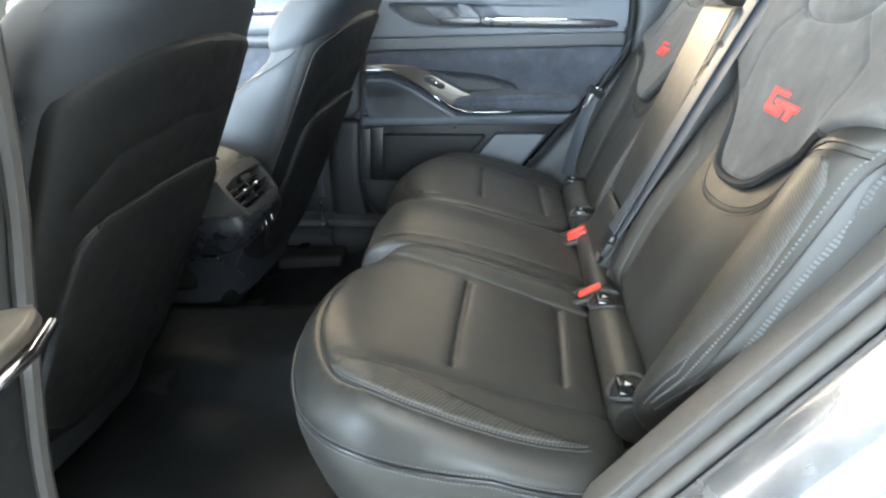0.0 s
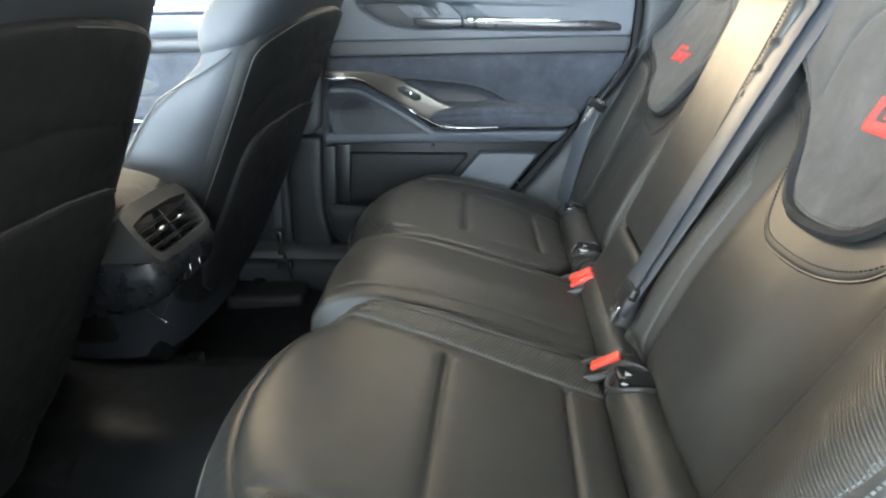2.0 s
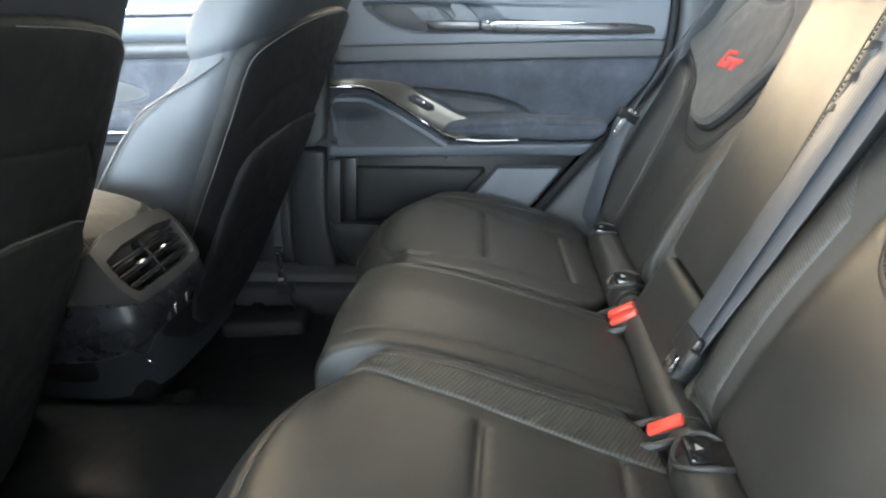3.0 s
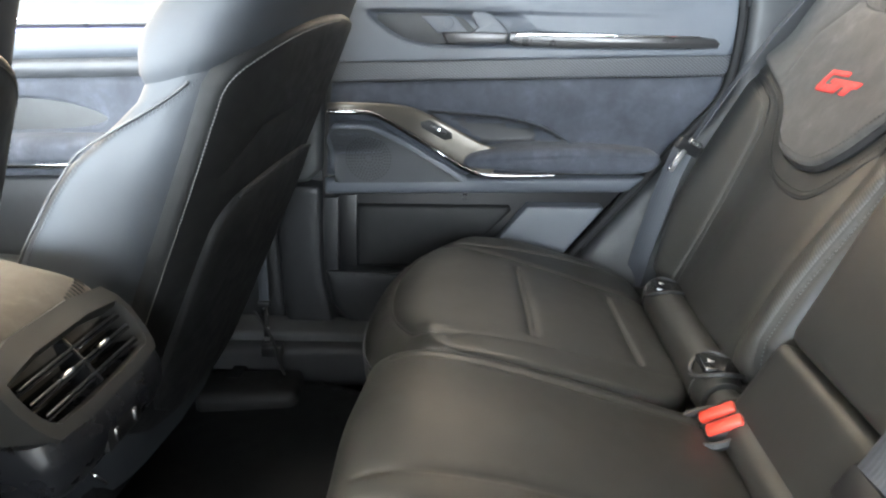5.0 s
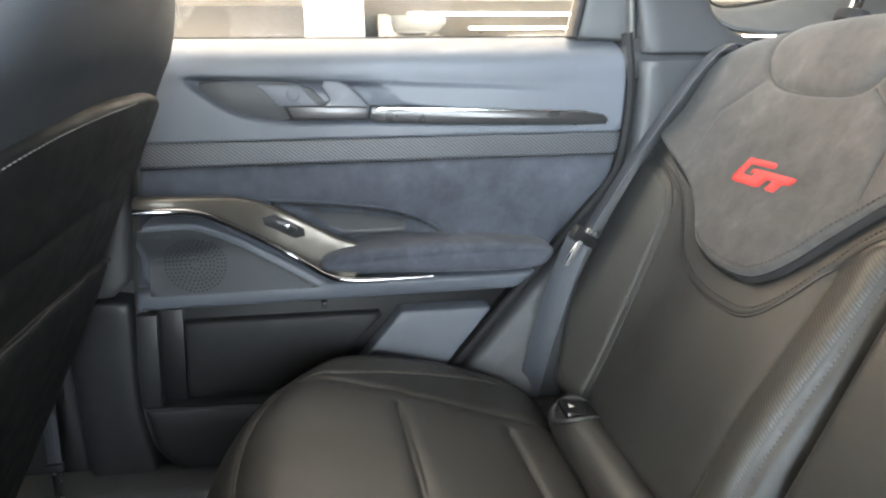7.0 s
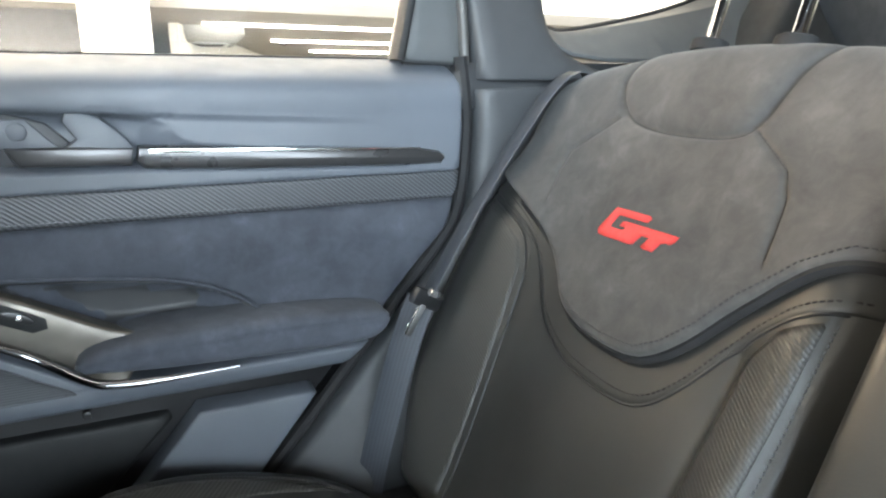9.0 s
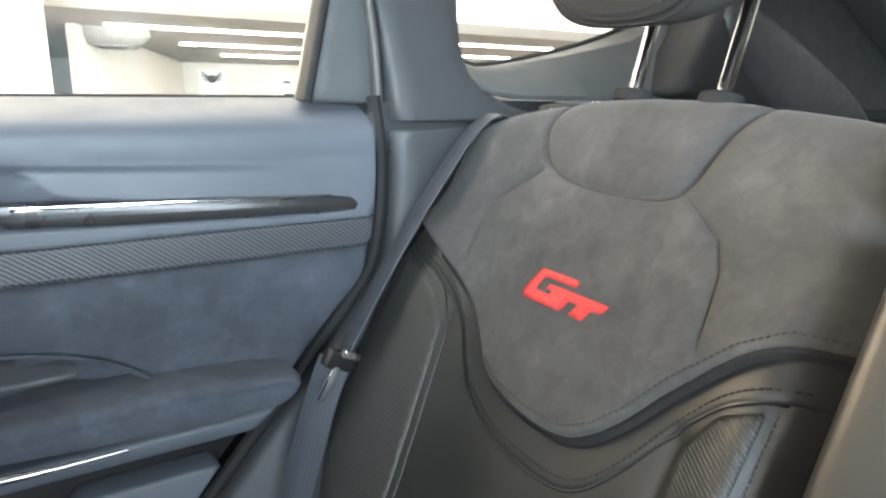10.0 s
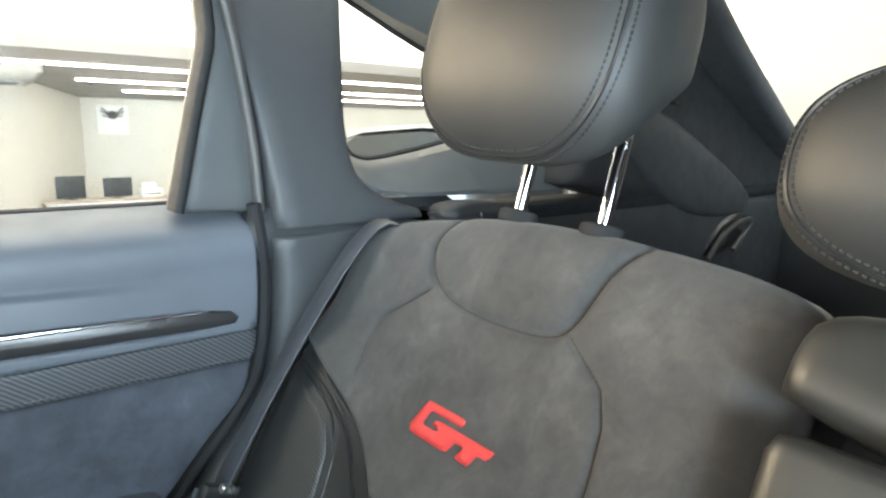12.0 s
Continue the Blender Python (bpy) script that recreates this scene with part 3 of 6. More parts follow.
def centre_backrest():
    ob = SEATS[0]
    lean = lambda q: 0.085 * (q[:, 1] - 0.126)
    base = rrect(-0.118, -0.01, 0.116, 0.122, 0.014)
    patch("lower_pad", base, BACK, lambda q: 0.004 + edge_round(seg_dist(q, base, True), 0.016, 0.012), LEATHER, ob, "", 0.012, 0.09, (), 0.004, (0.003, 0.008, 0.016, 0.026))
    arm = rrect(-0.108, 0.126, 0.106, 0.522, 0.014)
    a = patch("armrest_panel", arm, BACK, lambda q: 0.004 + lean(q) + edge_round(seg_dist(q, arm, True), 0.014, 0.010), LEATHER, ob, "folded armrest panel", 0.012, 0.09, (), 0.004, (0.003, 0.008, 0.013))
    stitches("stitching", a, [(-0.094, 0.15), (-0.094, 0.51)], THREAD_HEAD, ob, 0.0052, 0.0034, 0.0010)
    cord("edge_seam", a, [(-0.088, 0.14), (-0.088, 0.515)], 0.0014, LEATHER, ob)
    top = chaikin([(-0.114, 0.529), (0.109, 0.529), (0.110, 0.575), (0.101, 0.596), (0.07, 0.604), (-0.075, 0.604), (-0.106, 0.596), (-0.115, 0.575)], 1)
    patch("upper_pad", top, BACK, lambda q: 0.036 - 0.16 * np.maximum(0, q[:, 1] - 0.56) + edge_round(seg_dist(q, top, True), 0.018, 0.014), LEATHER, ob, "", 0.012, 0.11, (), 0.004, (0.003, 0.008, 0.016, 0.028))
    # pull strap at the armrest's upper end
    pts = BACK(np.linspace(-0.03, 0.04, 9), np.full(9, 0.531), 0.042 + 0.010 * np.sin(np.linspace(0, math.pi, 9)))
    part("pull_strap", sweep(pts, rounded_rect(0.020, 0.003, 0.0012, 2), up=BN), BLACK, ob, "black pull strap")
    # narrow leather loops round the edge
    for s, vs in ((-0.106, (0.385, 0.420, 0.455)),):
        for v in vs:
            w = 0.004 + 0.085 * (v - 0.126)
            k = 1 if s > 0 else -1
            pts = BACK(np.array((s - k * 0.018, s - k * 0.012, s - k * 0.004, s, s + k * 0.003)), np.full(5, v) + np.linspace(0, 0.006, 5), w + np.array((-0.002, 0.0015, 0.001, -0.003, -0.008)))
            part("strap_loop", sweep(resample(chaikin(pts, 2, False), 0.004), rounded_rect(0.009, 0.0018, 0.0008, 2), up=BN), LEATHER, ob)
    return ob


centre_backrest()

# the cushions follow one profile from the front skirt over the rolled edge to the back
PROFILE = resample(chaikin([(-0.025, 0.46), (-0.072, 0.56), (-0.130, 0.66), (-0.168, 0.735), (-0.158, 0.795), (-0.100, 0.816), (-0.03, 0.807), (0.06, 0.783), (0.20, 0.738), (0.285, 0.708), (0.33, 0.695)], 3, False), 0.006)
PV = np.concatenate([[0], np.cumsum(np.linalg.norm(np.diff(PROFILE, axis=0), axis=1))])
PT = np.gradient(PROFILE, axis=0)
PT /= np.linalg.norm(PT, axis=1)[:, None]
TOP_V = PV[int(np.argmax(PROFILE[:, 1]))]


def SEAT(u, v, w):
    x, z = np.interp(v, PV, PROFILE[:, 0]), np.interp(v, PV, PROFILE[:, 1])
    tx, tz = np.interp(v, PV, PT[:, 0]), np.interp(v, PV, PT[:, 1])
    return np.stack([x - tz * w, CY + u, z + tx * w], 1)


def vx(x):
    """Arc length of the profile's upper side at x."""
    k = PROFILE[:, 1] >= 0.70
    k &= PV > TOP_V - 0.06
    return float(np.interp(x, PROFILE[k][:, 0], PV[k]))


def seat_line(pts, side=1):
    return np.array([(side * s, vx(x)) for x, s in pts])


def inward(q, x):
    c = np.array((0.12, 0, 0.60))
    t = x.copy()
    t[:, 0] += 0.7 * (c[0] - x[:, 0])
    t[:, 2] += 0.7 * (c[2] - x[:, 2])
    t[:, 1] += np.sign(CY - x[:, 1]) * 0.015
    return t


def cushion_top(x):
    return np.interp(x, (-0.21, -0.14, -0.10, -0.06, -0.02, 0.03, 0.08, 0.14, 0.20, 0.285), (0.810, 0.814, 0.814, 0.811, 0.804, 0.793, 0.778, 0.759, 0.740, 0.709))


def PLAN(u, v, w):
    """Cushion coordinates: x, distance from the car's middle, height."""
    return np.stack([u, CY + v, w], 1)


def outer_cushion(side):
    ob = SEATS[side]
    near = side < 0
    # the outline in plan: inner edge, rounded front corners, swelling outer side, rear edge
    if near:
        plan = [(0.275, 0.158), (0.10, 0.152), (-0.02, 0.150), (-0.085, 0.152), (-0.140, 0.176), (-0.184, 0.232), (-0.205, 0.315), (-0.205, 0.410), (-0.182, 0.510), (-0.138, 0.600),
                (-0.070, 0.655), (0.02, 0.681), (0.12, 0.686), (0.20, 0.672), (0.255, 0.645), (0.275, 0.60)]
        outer_seam = [(-0.105, 0.535), (-0.085, 0.541), (-0.053, 0.549), (0.021, 0.555), (0.122, 0.556), (0.195, 0.545), (0.268, 0.533)]
        weave = [(-0.088, 0.546), (-0.022, 0.563), (0.053, 0.592), (0.123, 0.609), (0.191, 0.613)]
        inner_seam = [(-0.098, 0.205), (-0.035, 0.224), (0.032, 0.236), (0.089, 0.248), (0.168, 0.256), (0.262, 0.257)]
        inner_edge = [(0.235, 0.182), (0.164, 0.184), (0.087, 0.186), (0.027, 0.180), (-0.043, 0.174), (-0.075, 0.184)]
        g1, g2 = [(0.050, 0.275), (0.048, 0.40), (0.047, 0.525)], [(0.200, 0.258), (0.199, 0.37), (0.197, 0.490)]
    else:
        plan = [(0.275, 0.140), (0.10, 0.130), (-0.02, 0.128), (-0.085, 0.130), (-0.140, 0.152), (-0.180, 0.205), (-0.198, 0.280), (-0.198, 0.380), (-0.180, 0.470), (-0.140, 0.556),
                (-0.072, 0.612), (0.02, 0.642), (0.12, 0.650), (0.20, 0.640), (0.255, 0.612), (0.275, 0.57)]
        outer_seam = [(-0.125, 0.500), (-0.103, 0.514), (-0.052, 0.508), (0.031, 0.492), (0.09, 0.485), (0.165, 0.478), (0.262, 0.476)]
        weave = [(-0.095, 0.520), (-0.030, 0.525), (0.053, 0.548), (0.123, 0.570), (0.191, 0.578)]
        inner_seam = [(-0.090, 0.165), (-0.03, 0.182), (0.05, 0.190), (0.15, 0.200), (0.262, 0.222)]
        inner_edge = [(0.235, 0.172), (0.15, 0.152), (0.05, 0.152), (-0.02, 0.152), (-0.07, 0.155)]
        g1, g2 = [(0.046, 0.220), (0.041, 0.33), (0.036, 0.450)], [(0.196, 0.228), (0.191, 0.33), (0.187, 0.440)]
    lined = lambda pts, n=2: mirrored_v(chaikin(pts, n, False), side)
    out = mirrored_v(chaikin(plan, 3), side)
    edge = resample(out, 0.006, True)
    S0 = 0.150 if near else 0.128
    # how the rim turns over: softly at the front and outside, tightly towards the middle, hidden at the rear
    ex, es = edge[:, 0], edge[:, 1] * side
    front = smooth((-0.045 - ex) / 0.10)
    outside = smooth((es - S0 - 0.10) / 0.10)
    soft = np.maximum(front, outside)
    RAD = 0.012 + (0.036 + 0.046 * front) * soft
    DROP = 0.010 + np.maximum(0.022, cushion_top(ex) - 0.738 - 0.010) * soft
    nxt, prv = np.roll(edge, -1, 0), np.roll(edge, 1, 0)
    tan = nxt - prv
    nrm = np.stack([-tan[:, 1], tan[:, 0]], 1) / np.linalg.norm(tan, axis=1)[:, None]
    if 0.5 * np.sum(edge[:, 0] * nxt[:, 1] - nxt[:, 0] * edge[:, 1]) < 0:
        nrm = -nrm

    def nearest(q):
        return np.array([int(np.argmin((edge[:, 0] - a) ** 2 + (edge[:, 1] - b) ** 2)) for a, b in q])

    start = int(np.argmin(np.hypot(ex + 0.060, es - S0)))
    step = 1 if es[(start + 30) % len(edge)] > es[start - 30] else -1
    ids = [(start + step * k) % len(edge) for k in range(len(edge))]
    ids = ids[:next(k for k, i in enumerate(ids) if k > 40 and ex[i] > 0.250)]
    inset = lambda d, lo=0: edge[ids[lo:]] + nrm[ids[lo:]] * d
    rim = inset(0.042)
    outer_seam, inner_seam, g1, g2 = lined(outer_seam), lined(inner_seam), lined(g1, 1), lined(g2, 1)
    lines = ((rim, 0.0040, 0.0040), (outer_seam, 0.0035, 0.005), (inner_seam, 0.0025 if near else 0.0008, 0.005), (g1, 0.0085, 0.0036), (g2, 0.0085, 0.0036))

    def h(q):
        x, sd = q[:, 0], q[:, 1] * side
        k = nearest(q)
        d = seg_dist(q, edge, True)
        t = 1 - np.clip(d / RAD[k], 0, 1)
        w = cushion_top(x) - DROP[k] * (1 - np.sqrt(np.maximum(0, 1 - t * t)))
        if near:
            w = w + 0.006 * np.exp(-((sd - S0 - 0.022) / 0.030) ** 2) * smooth((x + 0.12) / 0.08)
        mid = S0 + 0.20
        w = w + 0.005 * np.exp(-((sd - mid) / 0.09) ** 2) * np.exp(-((x - 0.12) / 0.10) ** 2) - 0.004 * np.exp(-((sd - mid) / 0.12) ** 2) * np.exp(-((x - 0.20) / 0.06) ** 2)
        for line, dep, wid in lines:
            w = w - dep * np.exp(-(seg_dist(q, line) / wid) ** 2)
        return w

    def wall(q, x3):
        """The sides below the rim: upright outside, drawn back under the front."""
        k = nearest(q)
        rows = []
        n = nrm[k]
        for dz, pull in ((0.010, -0.003), (0.030, -0.003), (0.060, 0.004), (0.100, 0.018), (0.145, 0.040), (0.190, 0.066), (0.250, 0.100)):
            p = x3.copy()
            amount = pull * (0.35 + 0.65 * np.abs(n[:, 0])) * soft[k]
            p[:, 0] += n[:, 0] * amount
            p[:, 1] += n[:, 1] * amount
            p[:, 2] -= dz
            rows.append(p)
        return rows

    c = patch("seat_cushion", out, PLAN, h, LEATHER, ob, "", 0.010, 0, [a for a, *_ in lines], 0.0055, (0.0015, 0.004, 0.008, 0.014, 0.022, 0.032), wall)
    tail = [i for i in range(len(rim)) if rim[i, 1] * side > (0.56 if near else 0.53)]
    hatch = np.vstack([lined(weave, 1), (rim[tail] + nrm[ids][tail] * 0.006)[::-1]])
    hatch = hatch[hatch[:, 0] < 0.215]
    patch("woven_strip", hatch, PLAN, lambda q: c.h(q) + 0.0016 + edge_round(seg_dist(q, hatch, True), 0.004, 0.001), CARBON_SEAT, ob, "carbon-weave embossed leather", 0.007, 0.005)
    if near:
        inner = np.vstack([inner_seam + np.array((0.0, -side * 0.004)), mirrored_v(inner_edge, side)])
        patch("woven_strip", inner, PLAN, lambda q: c.h(q) + 0.0022 + edge_round(seg_dist(q, inner, True), 0.004, 0.0015), CARBON_SEAT, ob, "carbon-weave embossed leather", 0.006, 0.006)
        stitches("stitching", c, mirrored_v([(-0.07, S0 + 0.026), (0.05, S0 + 0.028), (0.15, S0 + 0.032), (0.235, S0 + 0.034)], side), THREAD, ob, 0.0060, 0.0036, 0.0010, 0.0003)
    cord("rim_seam", c, rim, 0.0015, BLACK, ob, "", 0.0006)
    for d in (0.0385, 0.0455):
        row = inset(d)
        stitches("stitching", c, row[tail], THREAD, ob, 0.0050, 0.0034, 0.0010, 0.0003)
    # welted seam round the lower rim with a row of stitches on both sides
    low = c.at(inset(0.0006, 12)) - np.array((0, 0, 0.006))
    out_dir = np.stack([-nrm[ids[12:], 0], -nrm[ids[12:], 1], np.zeros(len(low))], 1)
    low = low + out_dir * 0.003
    part("piping", sweep(resample(low, 0.008), circle(0.0020, 6), up=(0, 0, 1)), BLACK, ob)
    for dz, o in ((0.0065, 0.0000), (-0.0065, 0.0012)):
        bm = bmesh.new()
        line = resample(low + out_dir * o + np.array((0, 0, dz)), 0.0052)
        ahead = np.gradient(line, axis=0)
        for p, d in zip(line, ahead):
            bmesh.ops.create_cube(bm, size=1.0, matrix=Matrix.Translation(p) @ Vector(d).to_track_quat("X", "Z").to_matrix().to_4x4() @ Matrix.Diagonal((0.0034, 0.0012, 0.0012, 1)))
        tagged(part("stitching", bm, THREAD, ob), kind="stuff")
    return ob


outer_cushion(1)
outer_cushion(-1)


def centre_cushion():
    ob = SEATS[0]
    VR = vx(0.282)
    out = chaikin([(-0.148, 0), (0.126, 0), (0.126, VR - 0.05), (0.126, VR), (-0.148, VR), (-0.148, VR - 0.05)], 1)
    edge = resample(out, 0.012, True)
    lines = [seat_line([(-0.13, 0.108 * k), (0.0, 0.10 * k), (0.12, 0.095 * k), (0.25, 0.10 * k)]) for k in (-1, 1)]

    def h(q):
        s, v = q[:, 0], q[:, 1]
        w = 0.002 + edge_round(np.where(v < 0.05, 1.0, seg_dist(q, edge, True)), 0.014, 0.007)
        return w + 0.006 * np.exp(-(s / 0.07) ** 2) - sum(0.002 * np.exp(-(seg_dist(q, a) / 0.004) ** 2) for a in lines)

    patch("seat_cushion", out, SEAT, h, LEATHER, ob, "", 0.011, 0, lines, 0.005, (0.003, 0.008, 0.016, 0.028, 0.040), inward)
    return ob


centre_cushion()


def gap_roll(s0, s1, covers, r=0.034):
    """The padded roll in the gap behind the cushions, with black anchor covers set in its ends."""
    ob = thing("seat_gap_roll", (0.285, CY + (s0 + s1) / 2, 0.70), "black leather roll behind the cushion" + (" with anchor covers" if covers else " between the buckles"), "seat trim", "rolls behind the cushions")
    n = 26
    t = np.linspace(0, 1, n)
    pts = np.stack([np.full(n, 0.284), CY + s0 + (s1 - s0) * t, 0.728 + 0.0 * t], 1)
    sc = 0.82 + 0.18 * np.clip(np.minimum(t, 1 - t) / 0.12, 0, 1) ** 0.5
    part("roll", sweep(pts, circle(r, 18), up=(0, 0, 1), scale=sc), LEATHER, ob)
    for e in (s0 + 0.030, s1 - 0.030):
        ring = np.array([(0.284 + r * 0.985 * math.cos(a), CY + e, 0.728 + r * 0.985 * math.sin(a)) for a in np.linspace(0, 2 * math.pi, 25)[:-1]])
        part("end_seam", sweep(ring, circle(0.0011, 6), True, up=(0, 1, 0)), THREAD_DARK, ob)
    for s in covers:
        ring = [(0.284 + 0.033 * math.cos(a), CY + s + 0.030 * math.sin(a), 0.728 + 0.031) for a in np.linspace(0, 2 * math.pi, 25)[:-1]]
        ring = np.array(ring)
        ring[:, 2] += 0.004 - 13.0 * (ring[:, 0] - 0.284) ** 2
        cup = part("anchor_cover", sweep(ring, circle(0.0032, 6), True), HARD, ob, "black anchor cover ring")
        lid = rbox((0.285, CY + s, 0.7590), (0.048, 0.044, 0.010), 0.004, Matrix.Rotation(radians(10), 4, "Y"))
        part("lid", lid, GLOSS, cup)
        mark = bmesh.new()
        a = [mark.verts.new((0.276 + dx, CY + s + dy, 0.7668)) for dx, dy in ((-0.005, -0.005), (0.004, -0.003), (-0.003, 0.006))]
        mark.faces.new(a)
        bmesh.ops.solidify(mark, geom=list(mark.faces), thickness=0.0008)
        part("white_mark", mark, WHITE_MARK, cup)
    return ob


gap_roll(0.150, 0.490, (0.188, 0.450))
gap_roll(-0.560, -0.235, (-0.268, -0.525))
gap_roll(-0.230, 0.145, (), 0.028)


def buckle(y, x, pieces, label):
    ob = thing("seat_belt_buckle", (x, CY + y, 0.70), label, "seat belt buckle", "rear seat belt buckles")
    turn = Matrix.Rotation(radians(-12), 4, "Z") @ Matrix.Rotation(radians(-32), 4, "Y")
    for k in range(pieces):
        o = (k - (pieces - 1) / 2) * 0.026
        c = Vector((x, CY + y + o, 0.734))
        part("housing", rbox(c, (0.052, 0.024, 0.024), 0.006, turn), BLACK, ob)
        part("release_button", rbox(c + Vector((-0.006, 0, 0.011)), (0.044, 0.019, 0.010), 0.004, turn), RED, ob, "red release button")
    ring = np.array([(x - 0.018 + 0.040 * math.cos(a), CY + y + (0.022 + 0.013 * (pieces - 1)) * math.sin(a), 0.732 + 0.012 * math.cos(a)) for a in np.linspace(0, 2 * math.pi, 29)[:-1]])
    part("bezel", sweep(ring, circle(0.004, 6, 0.006), True), HARD, ob)
    return ob


buckle(0.088, 0.265, 2, "pair of red-buttoned belt buckles in a black bezel")
buckle(-0.200, 0.265, 1, "single red-buttoned belt buckle in a black bezel")


def strap(name, pts, width, mat, parent, up):
    p = resample(chaikin(pts, 3, False), 0.015)
    return part(name, sweep(p, rounded_rect(width, 0.0016, 0.0007, 2), up=up), mat, parent)


def centre_belt():
    ob = thing("centre_seat_belt", (0.26, CY - 0.12, 0.76), "grey webbing seat belt hanging over the backrest", "seat belt", "rear seat belts")
    P = lambda s, v, w: BACK(np.array([s]), np.array([v]), np.array([w]))[0]
    strap("webbing", [P(-0.112, 0.67, -0.03), P(-0.113, 0.635, 0.018), P(-0.116, 0.54, 0.026), P(-0.120, 0.30, 0.022), P(-0.126, 0.10, 0.018)], 0.041, WEB, ob, BN + np.array((0, -0.10, 0)))
    strap("webbing", [P(-0.140, 0.67, -0.036), P(-0.141, 0.630, 0.008), P(-0.144, 0.52, 0.016), P(-0.144, 0.28, 0.013), P(-0.134, 0.085, 0.012)], 0.041, WEB, ob, BN + np.array((0, -0.18, 0)))
    c = Vector(P(-0.128, 0.085, 0.016))
    turn = Matrix.Rotation(radians(27.6), 4, "Y")
    part("tongue_cover", rbox(c, (0.012, 0.056, 0.036), 0.004, turn), BLACK, ob)
    part("tongue", rbox(c + Vector((-0.012, 0.012, -0.030)), (0.004, 0.024, 0.036), 0.0015, turn), STEEL, ob, "steel tongue")
    part("slot", rbox(c + Vector((-0.0145, 0.012, -0.034)), (0.002, 0.011, 0.015), 0.0005, turn), BLACK, ob)
    part("tongue_side", rbox(c + Vector((-0.006, -0.034, -0.006)), (0.014, 0.014, 0.028), 0.004, turn), HARD, ob)
    return ob


centre_belt()


def side_belt():
    ob = thing("side_seat_belt", (0.27, CY + 0.59, 0.74), "grey webbing shoulder belt with chromed tongue beside the seat", "seat belt", "rear seat belts")
    top = [(0.60, CY + 0.590, 1.20), (0.575, CY + 0.595, 1.250), (0.535, CY + 0.603, 1.250), (0.47, CY + 0.607, 1.165), (0.40, CY + 0.607, 1.062), (0.345, CY + 0.605, 0.972)]
    strap("webbing", top, 0.040, WEB, ob, (-0.8, 0.15, 0.5))
    strap("webbing", [(0.338, CY + 0.610, 0.965), (0.318, CY + 0.614, 0.910), (0.300, CY + 0.618, 0.840), (0.280, CY + 0.622, 0.760), (0.266, CY + 0.625, 0.690), (0.258, CY + 0.625, 0.650)], 0.040, WEB, ob, (-0.66, -0.72, 0.1))
    turn = Matrix.Rotation(radians(30), 4, "Y") @ Matrix.Rotation(radians(18), 4, "Z")
    part("tongue_cover", rbox((0.340, CY + 0.598, 0.968), (0.052, 0.014, 0.024), 0.005, turn), BLACK, ob)
    part("tongue", rbox((0.322, CY + 0.592, 0.945), (0.012, 0.005, 0.046), 0.002, turn), CHROME, ob, "chromed tongue")
    part("tongue_bar", rbox((0.350, CY + 0.590, 0.975), (0.026, 0.010, 0.010), 0.003, turn), STEEL, ob)
    return ob


side_belt()


def headrest(s, x, z, half_w, half_h, posts, label, low_rear=True):
    ob = thing("headrest", (x, CY + s, 1.27), label, "headrest", "rear headrests")
    lean = Matrix.Rotation(radians(17), 4, "Y")

    def shape(q):
        q = q.copy()
        # front face bulges to the front, the foot tapers to the rear
        k = q.z / half_h
        q.x += 0.012 * (1 - k * k) * (-1 if q.x < 0 else 0.2) + (0.016 * max(0.0, -k) ** 2 if q.x < 0 else 0)
        q.y *= 1.0 - 0.06 * max(0.0, k) ** 2 - 0.05 * max(0.0, -k) ** 2
        if q.z < 0 and low_rear:
            q.z *= 1.0 - 0.80 * float(smooth((q.x + 0.04) / 0.105))
        if q.x > -0.02:
            q.y *= 1.0 - 0.10 * min(1.0, (q.x + 0.02) / 0.07)
        return q

    centre = Vector((x + 0.008, CY + s, z))
    RX, E = 0.072, 0.60

    m = Matrix.Translation(centre) @ lean
    part("cushion", blob(centre, (RX, half_w, half_h), E, E, lean, 56, 36, shape), LEATHER_HEAD, ob, "black leather headrest cushion")
    # seam ring round the front face, with a row of stitches on both sides
    def loop(off):
        out = []
        for a in np.linspace(0, 2 * math.pi, 721)[:-1]:
            ca, sa = math.cos(a), math.sin(a)
            y, z = off * math.copysign(abs(ca) ** 0.72, ca), off * math.copysign(abs(sa) ** 0.72, sa)
            x = -RX * max(0.0, 1 - abs(y) ** (2 / E) - abs(z) ** (2 / E)) ** (E / 2)
            out.append(tuple(m @ shape(Vector((x, half_w * y, half_h * z)))))
        return resample(np.array(out), 0.0046, True)

    part("seam", sweep(loop(0.90), circle(0.0017, 6), True, up=(1, 0, 0.3)), BLACK, ob)
    for off in (0.865, 0.932):
        bm = bmesh.new()
        line = loop(off)
        ahead = np.roll(line, -1, axis=0) - np.roll(line, 1, axis=0)
        for p, d in zip(line, ahead):
            bmesh.ops.create_cube(bm, size=1.0, matrix=Matrix.Translation(p) @ Vector(d).to_track_quat("X", "Z").to_matrix().to_4x4() @ Matrix.Diagonal((0.0030, 0.0014, 0.0014, 1)))
        tagged(part("stitching", bm, THREAD_HEAD, ob), kind="stuff")
    for p in posts:
        q = [(0.588 + 0.276 * t, CY + p, 1.262 + 0.961 * t) for t in np.linspace(0, 0.17, 6)]
        part("post", sweep(q, circle(0.0068, 14), up=(0, 1, 0)), CHROME, ob, "chromed post")
        base = [(0.588 + 0.276 * t, CY + p, 1.262 + 0.961 * t) for t in (0.010, 0.016, 0.021, 0.023)]
        part("guide_sleeve", sweep(base, circle(0.017, 20, 0.021), up=(0, 1, 0), scale=np.array((1.0, 1.06, 1.0, 0.82))), RUBBER, ob, "black guide sleeve")
    return ob


